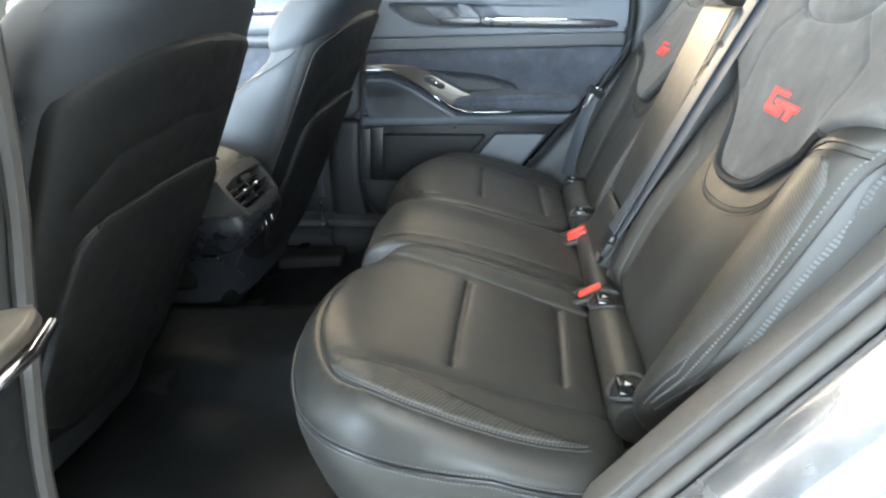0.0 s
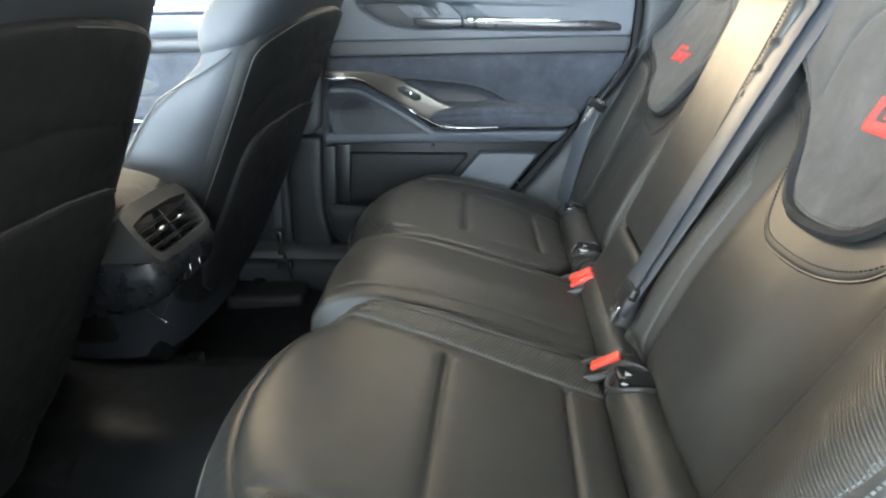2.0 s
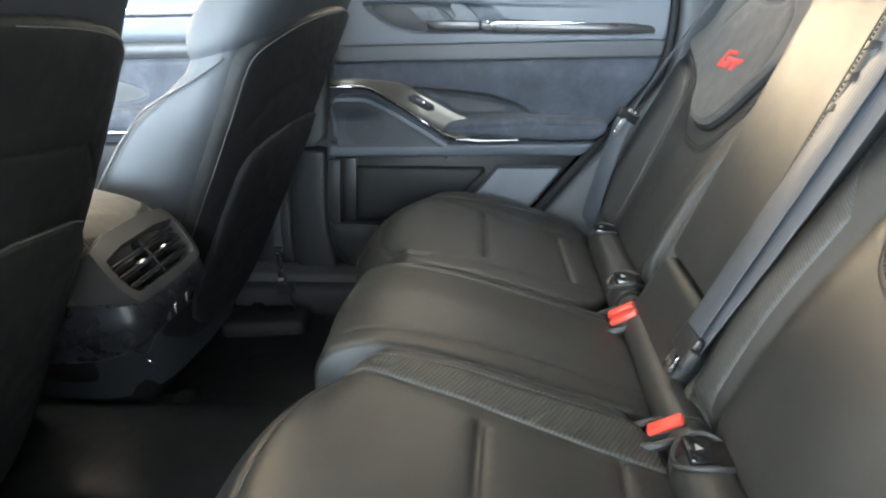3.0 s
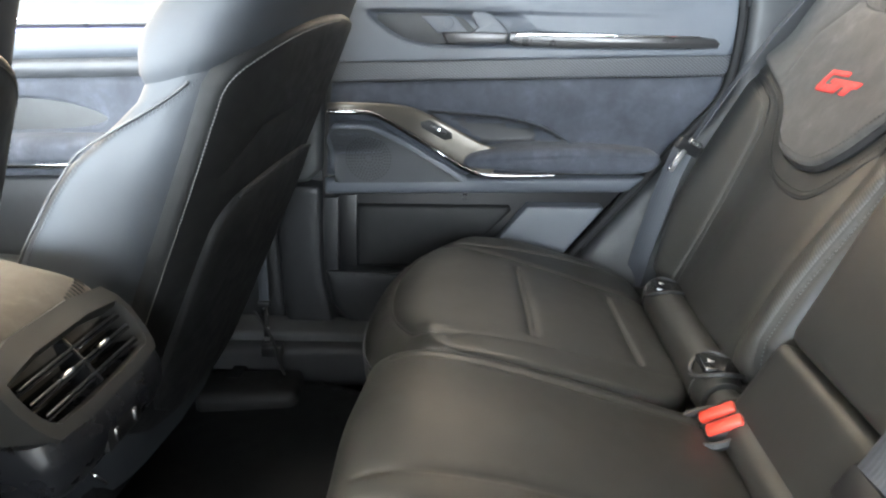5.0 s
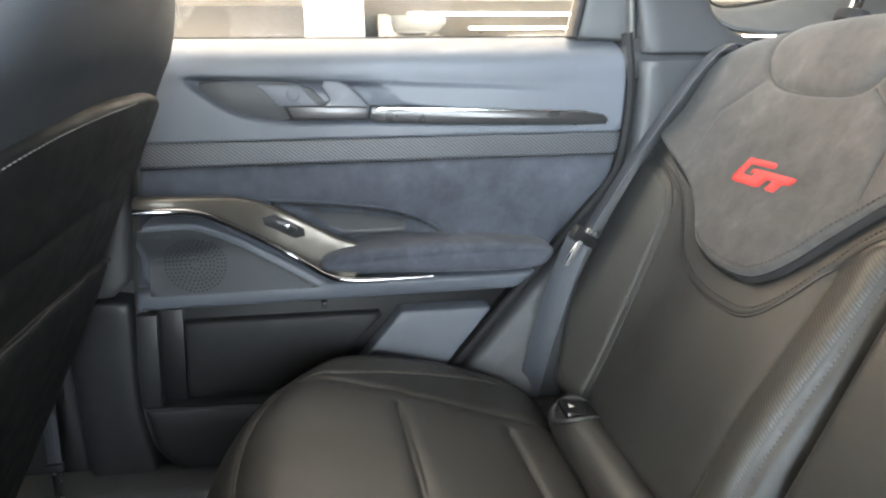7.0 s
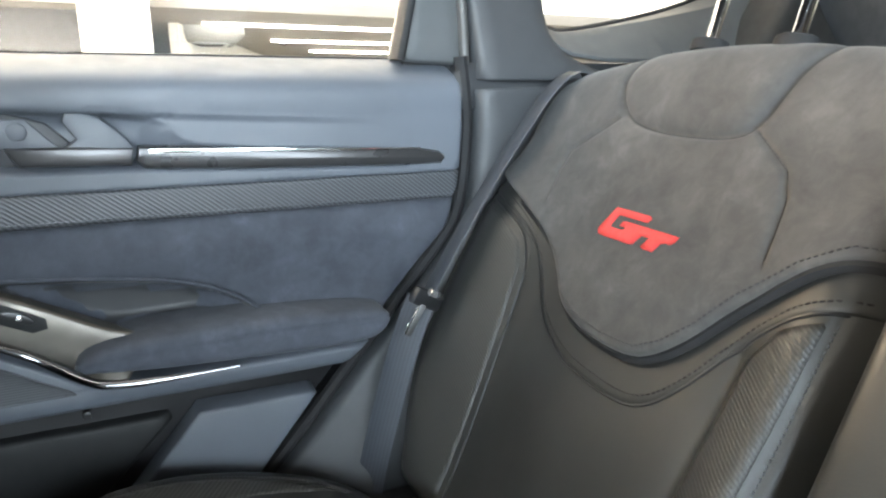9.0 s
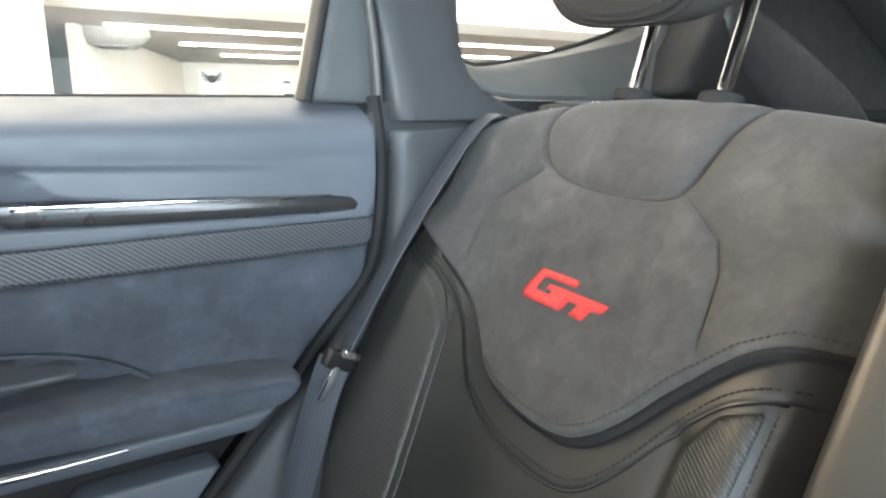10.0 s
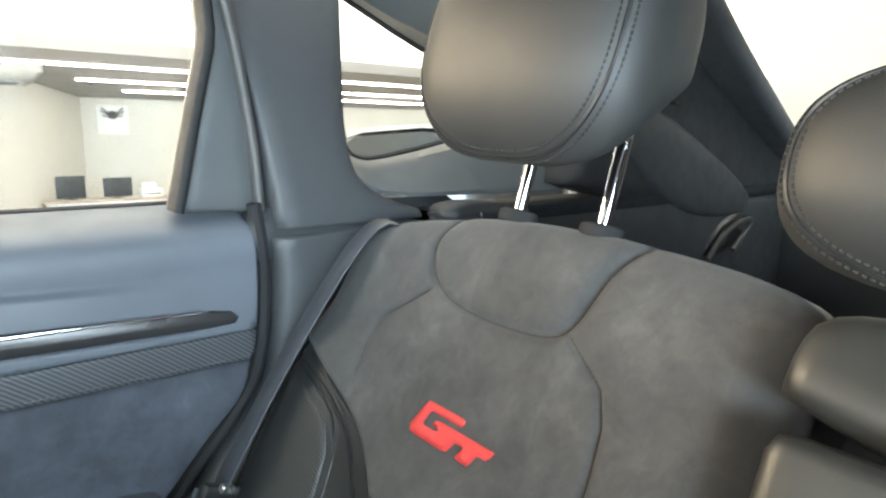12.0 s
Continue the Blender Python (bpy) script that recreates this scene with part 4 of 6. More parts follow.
headrest(0.352, 0.556, 1.430, 0.121, 0.113, (0.418, 0.314), "black leather headrest raised on two chromed posts")
tag = thing("headrest_tag", (0.598, CY + 0.262, 1.394), "small clear plastic tag hanging under the headrest", "tag")
part("clear_tag", rbox((0.598, CY + 0.262, 1.394), (0.010, 0.036, 0.022), 0.002, Matrix.Rotation(radians(14), 4, "X")), GLASS, tag)
part("print_bar", rbox((0.5925, CY + 0.262, 1.394), (0.0015, 0.022, 0.004), 0.0004, Matrix.Rotation(radians(14), 4, "X")), STEEL, tag)
headrest(-0.008, 0.560, 1.342, 0.148, 0.072, (), "black leather centre headrest, pushed low")

# ---- the far rear door and the car's side ----
DY = 1.965
DOOR = plane_frame((0, DY, 0), (1, 0, 0), (0, 0, 1), (0, -1, 0))


def plate(name, poly, w0, w1, mat, parent, label="", bevel=0.002, F=None, rounds=0):
    p = chaikin(poly, rounds) if rounds else np.array(poly, float)
    return part(name, prism(p, F or DOOR, w0, w1, bevel), mat, parent, label)


REAR_EDGE = [(0.418, 1.272), (0.430, 1.20), (0.426, 1.12), (0.418, 1.066), (0.398, 1.030), (0.309, 0.926), (0.150, 0.738), (0.060, 0.640), (-0.02, 0.585)]


def rear_door(name, F, group_label):
    ob = thing(name, tuple(F(np.array([-0.3]), np.array([0.55]), np.array([-0.05]))[0]), group_label, "car door", "car doors")
    rear = chaikin(REAR_EDGE, 2, False)
    front = [(-0.20, 0.560), (-0.31, 0.572), (-0.352, 0.62), (-0.362, 0.70), (-0.345, 0.86), (-0.332, 0.965), (-0.315, 1.07), (-0.315, 1.272)]
    whole = np.vstack([rear, front])
    plate("door_shell", np.minimum(whole, np.array((9.0, 1.250))), -0.09, -0.054, HARD, ob, "dark moulded door shell", 0.004, F)

    def upto(z0, z1, inset=0.0):
        """The door's outline between two heights."""
        r = rear[(rear[:, 1] <= z1) & (rear[:, 1] >= z0)] - np.array((inset, 0))
        xr = lambda z: float(np.interp(z, rear[::-1, 1], rear[::-1, 0])) - inset
        fr = np.array(front)
        xf = lambda z: float(np.interp(z, fr[:, 1], fr[:, 0])) + inset
        f = fr[(fr[:, 1] < z1) & (fr[:, 1] > z0)] + np.array((inset, 0))
        return np.vstack([[(xr(z1), z1)], r[(r[:, 1] < z1 - 0.003) & (r[:, 1] > z0 + 0.003)], [(xr(z0), z0), (xf(z0), z0)], f, [(xf(z1), z1)]])

    bowl = chaikin([(-0.243, 1.203), (-0.226, 1.213), (-0.17, 1.210), (-0.02, 1.203), (0.05, 1.196), (0.075, 1.180), (0.09, 1.162), (0.362, 1.150), (0.398, 1.143), (0.404, 1.135),
                    (0.364, 1.127), (0.12, 1.134), (0.02, 1.139), (-0.089, 1.139), (-0.139, 1.144), (-0.182, 1.157)], 1)
    crease = [(-0.02, 1.204), (0.10, 1.197), (0.30, 1.189)]
    upper = upto(1.1185, 1.264, 0.002)

    def h_up(q):
        v = q[:, 1]
        w = -0.075 * np.clip((v - 1.228) / 0.036, 0, 1) ** 2.2
        w += edge_round(seg_dist(q, upper, True), 0.003, 0.0012)
        fade = 1 - smooth((q[:, 0] + 0.02) / 0.10) * smooth((v - 1.158) / 0.012)
        w -= 0.020 * fade * np.where(inside(q, bowl), smooth(seg_dist(q, bowl, True) / 0.007), 0.0)
        under = np.interp(q[:, 0], (-0.02, 0.10, 0.32), (1.2035, 1.1975, 1.1880)) - v
        w -= 0.008 * np.where(under > 0, smooth(under / 0.004) * np.exp(-under / 0.022), 0.0) * smooth((0.34 - q[:, 0]) / 0.30) * smooth((q[:, 0] + 0.06) / 0.06)
        w += 0.004 * smooth((v - 1.205) / 0.01) * smooth((1.225 - v) / 0.02)
        return w

    patch("upper_panel", upper, F, h_up, SOFT, ob, "soft grey upper door panel", 0.012, 0.02, (np.vstack([bowl, bowl[:1]]), crease), 0.005, (0.002, 0.005, 0.009, 0.014, 0.02))
    inner_bowl = chaikin([(-0.235, 1.202), (-0.17, 1.205), (-0.07, 1.202), (-0.03, 1.160), (-0.09, 1.146), (-0.139, 1.149), (-0.180, 1.161)], 1)
    plate("handle_bowl", inner_bowl, -0.022, -0.013, LOWER, ob, "dark handle bowl", 0.003, F)
    plate("lock_plate", [(-0.137, 1.197), (-0.078, 1.196), (-0.049, 1.163), (-0.108, 1.167)], -0.013, -0.009, SOFT, ob, "", 0.0015, F)
    n = 20
    a = np.linspace(0, 2 * math.pi, n + 1)[:-1]
    plate("lock_button", np.stack([-0.087 + 0.0095 * np.cos(a), 1.184 + 0.0095 * np.sin(a)], 1), -0.010, -0.006, SOFT, ob, "round lock button", 0.0015, F)
    lever = chaikin([(-0.050, 1.203), (-0.016, 1.203), (0.010, 1.182), (0.026, 1.160), (0.018, 1.146), (-0.09, 1.147), (-0.10, 1.166), (-0.028, 1.166)], 1)
    plate("door_lever", lever, -0.014, 0.000, SOFT, ob, "grey inner door lever", 0.004, F)
    plate("lever_strip", [(-0.100, 1.168), (-0.030, 1.167), (0.022, 1.164), (0.018, 1.146), (-0.088, 1.148)], -0.002, 0.004, SMOKE, ob, "smoked chrome lever edge", 0.003, F)
    strip = [(0.026, 1.166), (0.362, 1.151), (0.392, 1.146), (0.401, 1.138), (0.396, 1.130), (0.362, 1.129), (0.12, 1.136), (0.032, 1.141), (0.022, 1.150)]
    plate("trim_strip", strip, -0.012, 0.006, SMOKE, ob, "smoked chrome trim strip", 0.006, F)
    plate("trim_edge", [(0.036, 1.163), (0.362, 1.1525), (0.362, 1.1505), (0.036, 1.1585)], 0.005, 0.0075, CHROME, ob, "", 0.0005, F)

    band = upto(1.0825, 1.118, 0.002)
    bs = patch("woven_band", band, F, lambda q: 0.0005 + edge_round(seg_dist(q, band, True), 0.003, 0.0015), CARBON_DOOR, ob, "carbon-weave band across the door", 0.014, 0.018, (), 0.004, (0.002, 0.005))
    stitches("stitching", bs, [(-0.305, 1.0875), (0.412, 1.0875)], THREAD, ob, 0.006, 0.004, 0.0012)

    pocket = chaikin([(-0.152, 1.032), (-0.081, 1.027), (0.022, 1.015), (0.078, 1.001), (0.118, 0.982), (0.158, 0.950), (0.02, 0.940), (-0.05, 0.945), (-0.10, 0.985)], 1)
    suede_out = upto(0.900, 1.080, 0.002)

    def h_s(q):
        w = edge_round(seg_dist(q, suede_out, True), 0.008, 0.006) - 0.004
        w += 0.010 * np.exp(-((q[:, 1] - 1.04) / 0.03) ** 2)
        return w - 0.036 * np.where(inside(q, pocket), smooth(seg_dist(q, pocket, True) / 0.020), 0.0)

    patch("suede_panel", suede_out, F, h_s, SUEDE_DOOR, ob, "slate suede door insert", 0.012, 0.012, (np.vstack([pocket, pocket[:1]]),), 0.006, (0.002, 0.006))
    bowl_out = pocket.mean(0) + (pocket - pocket.mean(0)) * 0.95
    patch("pull_pocket", bowl_out, F, lambda q: h_s(q) + 0.0025, HARD, ob, "dark grey pull pocket", 0.007, 0.004)
    cord("pocket_welt", Sheet(F, lambda q: np.full(len(q), 0.006)), pocket[:18], 0.0022, SUEDE_DOOR, ob)

    flare = lambda u: 0.020 + 0.085 * smooth((-0.10 - u) / 0.20)

    def FP(u, v, w):
        k = (w + flare(u) - 0.020) / 1.204
        return F(u + (-0.037 - u) * k, v + (1.22 - v) * k, w + flare(u) - 0.020)

    pull_top = chaikin([(-0.322, 1.042), (-0.247, 1.041), (-0.179, 1.038), (-0.143, 1.028), (-0.082, 0.994), (-0.019, 0.958), (0.02, 0.950)], 2, False)
    pull_low = chaikin([(-0.325, 1.024), (-0.240, 1.023), (-0.207, 1.007), (-0.124, 0.957), (-0.051, 0.908), (-0.030, 0.901), (-0.010, 0.899)], 2, False)
    panel = np.vstack([pull_top, [(0.01, 0.93)], pull_low[::-1]])
    patch("pull_panel", panel, FP, lambda q: 0.020 + 0.034 * smooth((q[:, 0] + 0.10) / 0.07) * smooth((0.922 - q[:, 1]) / 0.014) + edge_round(seg_dist(q, panel, True), 0.006, 0.005), SATIN, ob, "satin bronze switch panel", 0.012, 0.11, (), 0.004, (0.002, 0.005))
    chrome_line = chaikin([(-0.322, 1.024), (-0.240, 1.023), (-0.207, 1.007), (-0.124, 0.956), (-0.056, 0.908), (-0.022, 0.898), (0.05, 0.896), (0.116, 0.897)], 2, False)
    k = len(chrome_line)
    part("chrome_strip", sweep(FP(chrome_line[:, 0], chrome_line[:, 1], 0.024 + 0.038 * smooth((chrome_line[:, 0] + 0.10) / 0.07)), rounded_rect(0.0085, 0.0085, 0.0038, 3), up=F(np.zeros(1), np.zeros(1), np.ones(1))[0] - F(np.zeros(1), np.zeros(1), np.zeros(1))[0],
                               scale=np.concatenate([np.ones(k - 5), np.linspace(0.9, 0.35, 5)])), CHROME_REFLECTING_DARK, ob, "chrome strip under the door pull, dark reflection in its colour")
    sw = np.array([(-0.144, 1.004), (-0.126, 1.008), (-0.084, 0.984), (-0.083, 0.972), (-0.098, 0.969), (-0.141, 0.993)])
    box = plate("switch_frame", sw, 0.016, 0.0215, BACK_PANEL, ob, "black window switch", 0.001, FP)
    plate("switch_key", chaikin([(-0.124, 0.999), (-0.110, 0.997), (-0.094, 0.986), (-0.095, 0.979), (-0.106, 0.979), (-0.124, 0.991)], 1), 0.021, 0.025, BLACK, box, "", 0.002, FP)
    t = np.linspace(0, 2 * math.pi, 9)[:-1]
    plate("switch_mark", np.stack([-0.108 + 0.0032 * np.cos(t), 0.988 + 0.0032 * np.sin(t)], 1), 0.0258, 0.0266, STEEL, box, "", 0.0003, FP)

    arm = chaikin([(-0.064, 0.934), (-0.048, 0.951), (0.02, 0.960), (0.147, 0.963), (0.250, 0.957), (0.296, 0.949), (0.306, 0.940), (0.302, 0.925), (0.276, 0.908), (0.15, 0.911), (0.04, 0.916), (-0.03, 0.922), (-0.058, 0.926)], 2)
    ridge = [(-0.05, 0.934), (0.05, 0.940), (0.15, 0.943), (0.298, 0.938)]
    patch("door_armrest", arm, F, lambda q: 0.052 + edge_round(seg_dist(q, arm, True), 0.014, 0.012) - 0.003 * np.exp(-(seg_dist(q, ridge) / 0.003) ** 2), SUEDE_DOOR, ob, "slate suede armrest", 0.010, 0.07, (ridge,), 0.004, (0.003, 0.007, 0.013, 0.02))

    ledge = upto(0.866, 0.897, 0.002)
    patch("ledge", ledge, F, lambda q: 0.012 + edge_round(seg_dist(q, ledge, True), 0.010, 0.008) + 0.010 * smooth((q[:, 1] - 0.872) / 0.02) * smooth((q[:, 0] + 0.06) / 0.05), SOFT, ob, "soft grey ledge under the armrest", 0.012, 0.028, (), 0.004, (0.003, 0.007))
    spk = chaikin([(-0.320, 1.012), (-0.245, 1.011), (-0.222, 1.002), (-0.046, 0.893), (-0.046, 0.882), (-0.326, 0.882)], 1)
    patch("speaker_panel", spk, F, lambda q: 0.010 + 0.055 * smooth((-0.10 - q[:, 0]) / 0.24) * smooth((q[:, 1] - 0.94) / 0.07) + edge_round(seg_dist(q, spk, True), 0.005, 0.004), SOFT, ob, "grey speaker panel", 0.014, 0.06, (), 0.004, (0.002, 0.005))
    grille = np.array([(-0.310, 1.004), (-0.250, 1.003), (-0.236, 0.999), (-0.227, 0.994), (-0.062, 0.889), (-0.317, 0.889)])
    g = patch("speaker_grille", grille, F, lambda q: 0.012 + 0.055 * smooth((-0.10 - q[:, 0]) / 0.24) * smooth((q[:, 1] - 0.94) / 0.07) - 0.0016 * smooth(seg_dist(q, grille, True) / 0.004), GRILLE, ob, "speaker grille with ringed perforations", 0.014, 0.008, (), 0.004, (0.002, 0.004))
    holes = bmesh.new()
    for r, n in ((0.0435, 44), (0.038, 38), (0.0325, 32), (0.027, 27), (0.0215, 21), (0.015, 15), (0.0085, 9)):
        for i in range(n):
            t = 2 * math.pi * (i + 0.5 * (n % 4)) / n
            p = np.array([[-0.247 + r * math.cos(t), 0.938 + r * math.sin(t)]])
            ring = np.array([(p[0, 0] + 0.0018 * math.cos(b), p[0, 1] + 0.0018 * math.sin(b)) for b in np.linspace(0, 2 * math.pi, 7)[:-1]])
            holes.faces.new([holes.verts.new(x) for x in g.at(ring, 0.0009)])
    tagged(part("perforation", holes, BLACK, ob), kind="stuff")
    # lower part: map pocket behind a kick panel, and a plain facet towards the sill
    low = upto(0.70, 0.866, 0.004)
    # shade from ledge and front seat put into the panel's and pocket's black
    plate("lower_panel", low, -0.03, -0.022, BLACK, ob, "dark lower door panel", 0.003, F)
    plate("pocket_edge", [(-0.345, 0.858), (-0.314, 0.858), (-0.325, 0.70), (-0.356, 0.70)], -0.012, 0.006, HARD, ob, "", 0.004, F)
    plate("pocket_gap", [(-0.314, 0.858), (-0.280, 0.858), (-0.290, 0.70), (-0.325, 0.70)], -0.022, -0.014, BLACK, ob, "", 0.002, F)
    pock = np.array([(-0.280, 0.838), (0.030, 0.834), (0.034, 0.828), (-0.050, 0.742), (-0.088, 0.705), (-0.288, 0.705)])
    patch("map_pocket", pock, F, lambda q: -0.006 + edge_round(seg_dist(q, pock, True), 0.008, 0.006), BACK_PANEL, ob, "dark map pocket", 0.014, 0.014, (), 0.004, (0.003, 0.006))
    facet = np.array([(0.062, 0.840), (0.212, 0.838), (0.118, 0.724), (0.10, 0.705), (-0.055, 0.705), (-0.028, 0.735)])
    patch("facet", facet, F, lambda q: 0.022 - 0.10 * (q[:, 1] - 0.70) * 0.4 + edge_round(seg_dist(q, facet, True), 0.004, 0.003), SOFT, ob, "blue-grey lower facet", 0.014, 0.034, (), 0.004, (0.002, 0.004))
    kick = upto(0.563, 0.700, 0.004)
    patch("kick_panel", kick, F, lambda q: 0.004 + edge_round(seg_dist(q, kick, True), 0.02, 0.016), HARD, ob, "", 0.016, 0.03, (), 0.004, (0.003, 0.008, 0.016))
    plate("kick_bead", [(-0.350, 0.702), (-0.05, 0.690), (-0.05, 0.685), (-0.350, 0.696)], 0.003, 0.010, HARD, ob, "", 0.002, F)
    plate("screw_cap", np.stack([-0.060 + 0.005 * np.cos(a), 0.853 + 0.005 * np.sin(a)], 1), -0.024, -0.004, BLACK, ob, "", 0.001, F)
    # window: sill moulding, corner piece, frame and pane
    plate("sill_moulding", [(-0.32, 1.252), (0.42, 1.252), (0.418, 1.266), (-0.32, 1.266)], -0.090, -0.074, RUBBER, ob, "", 0.003, F)
    corner = [(0.348, 1.261), (0.434, 1.257), (0.430, 1.340), (0.410, 1.452), (0.399, 1.500), (0.386, 1.500), (0.390, 1.452), (0.372, 1.370)]
    patch("corner_piece", corner, F, lambda q: -0.020 + edge_round(seg_dist(q, corner, True), 0.007, 0.006), PILLAR, ob, "grey corner piece behind the window", 0.012, 0.05, (), 0.004, (0.002, 0.005))
    for pth, mat in (([(0.343, 1.262), (0.366, 1.370), (0.385, 1.448), (0.384, 1.470), (0.374, 1.56)], RUBBER), ([(0.440, 1.190), (0.438, 1.258), (0.431, 1.340), (0.410, 1.457), (0.398, 1.50), (0.384, 1.575)], SEAL)):
        q = resample(chaikin(pth, 2, False), 0.02)
        part("window_frame", sweep(F(q[:, 0], q[:, 1], np.full(len(q), -0.026)), rounded_rect(0.011, 0.034, 0.005, 3), up=(0, 1, 0)), mat, ob)
    q = np.array([(-0.33, 1.60), (0.0, 1.605), (0.25, 1.59), (0.37, 1.565)])
    part("window_frame", sweep(F(q[:, 0], q[:, 1], np.full(len(q), -0.03)), rounded_rect(0.03, 0.03, 0.008, 3), up=(0, 0, 1)), PILLAR, ob)
    pane = part("window_pane", prism(np.array([(-0.33, 1.20), (0.36, 1.20), (0.39, 1.46), (0.378, 1.575), (-0.33, 1.60)]), F, -0.086, -0.090, 0.0005), GLASS, ob, "clear side window")
    pane.visible_shadow = False
    # rubber seal round the rear edge
    q = resample(chaikin(np.array(REAR_EDGE) + np.array((0.010, -0.004)), 2, False), 0.02)
    part("door_seal", sweep(F(q[:, 0], q[:, 1], np.full(len(q), -0.012)), circle(0.009, 8), up=(0, 1, 0)), RUBBER, ob, "black rubber seal")
    return ob


rear_door("rear_door", DOOR, "grey car door with suede insert, woven band and chrome pull, shut")

# the near door stands open, turned out on its front edge
HINGE = (-0.32, CY - 0.88)
OPEN = radians(-66)


def OPEN_DOOR(u, v, w):
    x, y = u + 0.36, w * 1.0
    c, s = math.cos(OPEN), math.sin(OPEN)
    return np.stack([HINGE[0] + x * c - y * s, HINGE[1] + x * s + y * c, v], 1)


rear_door("rear_door", OPEN_DOOR, "grey car door with suede insert and chrome pull, standing open")


def front_door(side, label):
    F = plane_frame((0, CY + side * 0.69, 0), (1, 0, 0), (0, 0, 1), (0, -side, 0))
    ob = thing("front_door", (-0.95, CY + side * 0.75, 0.55), label, "car door", "car doors")
    x0, x1 = -1.42, -0.455
    plate("door_shell", [(x0, 0.56), (x1, 0.56), (x1, 1.27), (x0, 1.25)], -0.09, -0.014, HARD, ob, "", 0.004, F)
    up = np.array([(x0, 1.135), (x1, 1.135), (x1, 1.27), (x0, 1.26)])
    patch("upper_panel", up, F, lambda q: -0.05 * smooth((q[:, 1] - 1.225) / 0.05) + edge_round(seg_dist(q, up, True), 0.005, 0.004), SOFT, ob, "", 0.02, 0.02)
    plate("trim_strip", [(x0 + 0.03, 1.218), (x1 - 0.06, 1.206), (x1 - 0.05, 1.196), (x1 - 0.06, 1.187), (x0 + 0.03, 1.197)], -0.004, 0.010, SMOKE, ob, "smoked chrome trim strip", 0.005, F)
    plate("trim_edge", [(x0 + 0.03, 1.216), (x1 - 0.06, 1.204), (x1 - 0.06, 1.2015), (x0 + 0.03, 1.2125)], 0.008, 0.0115, CHROME, ob, "", 0.0005, F)
    plate("light_line", [(x0 + 0.03, 1.1935), (x1 - 0.06, 1.1838), (x1 - 0.06, 1.1805), (x0 + 0.03, 1.190)], -0.002, 0.003, AMBIENT, ob, "thin violet light line", 0.0005, F)
    band = np.array([(x0, 1.098), (x1, 1.098), (x1, 1.133), (x0, 1.133)])
    bs = patch("woven_band", band, F, lambda q: 0.001 + edge_round(seg_dist(q, band, True), 0.006, 0.004), CARBON_DOOR, ob, "", 0.025, 0.018)
    stitches("stitching", bs, [(x0 + 0.01, 1.103), (x1 - 0.01, 1.103)], THREAD, ob)
    sd = np.array([(x0, 0.90), (x1, 0.90), (x1, 1.096), (x0, 1.096)])
    pocket = chaikin([(-1.25, 1.075), (-0.95, 1.066), (-0.85, 1.055), (-0.76, 1.020), (-0.80, 0.995), (-0.90, 0.988), (-1.25, 0.988)], 2)
    patch("suede_panel", sd, F, lambda q: -0.002 + edge_round(seg_dist(q, sd, True), 0.008, 0.005) - 0.03 * np.where(inside(q, pocket), smooth(seg_dist(q, pocket, True) / 0.015), 0.0), SUEDE_DOOR, ob, "slate suede door insert", 0.016, 0.012, (np.vstack([pocket, pocket[:1]]),), 0.007)
    arm = chaikin([(-1.25, 0.95), (-1.2, 0.985), (-0.90, 0.992), (-0.60, 0.985), (-0.55, 0.96), (-0.56, 0.935), (-1.2, 0.93)], 2)
    patch("door_armrest", arm, F, lambda q: 0.06 + edge_round(seg_dist(q, arm, True), 0.026, 0.022), SUEDE_DOOR, ob, "", 0.014, 0.07, (), 0.004, (0.004, 0.01, 0.018))
    q = np.array([(-1.2, 0.932), (-0.95, 0.932), (-0.70, 0.930), (-0.60, 0.932)])
    part("chrome_strip", sweep(F(q[:, 0], q[:, 1], np.full(4, 0.042)), rounded_rect(0.012, 0.010, 0.004, 3), up=(0, -side, 0)), CHROME, ob, "chrome strip")
    lo = np.array([(x0, 0.565), (x1, 0.565), (x1, 0.90), (x0, 0.90)])
    patch("lower_panel", lo, F, lambda q: 0.0 + edge_round(seg_dist(q, lo, True), 0.02, 0.014), HARD, ob, "", 0.03, 0.02, (), 0.004, (0.004, 0.01))
    pane = part("window_pane", prism(np.array([(x0, 1.20), (x1, 1.20), (x1, 1.60), (-1.05, 1.56), (x0, 1.30)]), F, -0.062, -0.066, 0.0005), GLASS, ob, "clear side window")
    pane.visible_shadow = False
    return ob


front_door(1, "grey front door with suede insert and violet light line")


# pillars and side trim of the car body
def side_frame(side):
    return plane_frame((0, CY + side * 0.675, 0), (1, 0, 0), (0, 0, 1), (0, -side, 0))


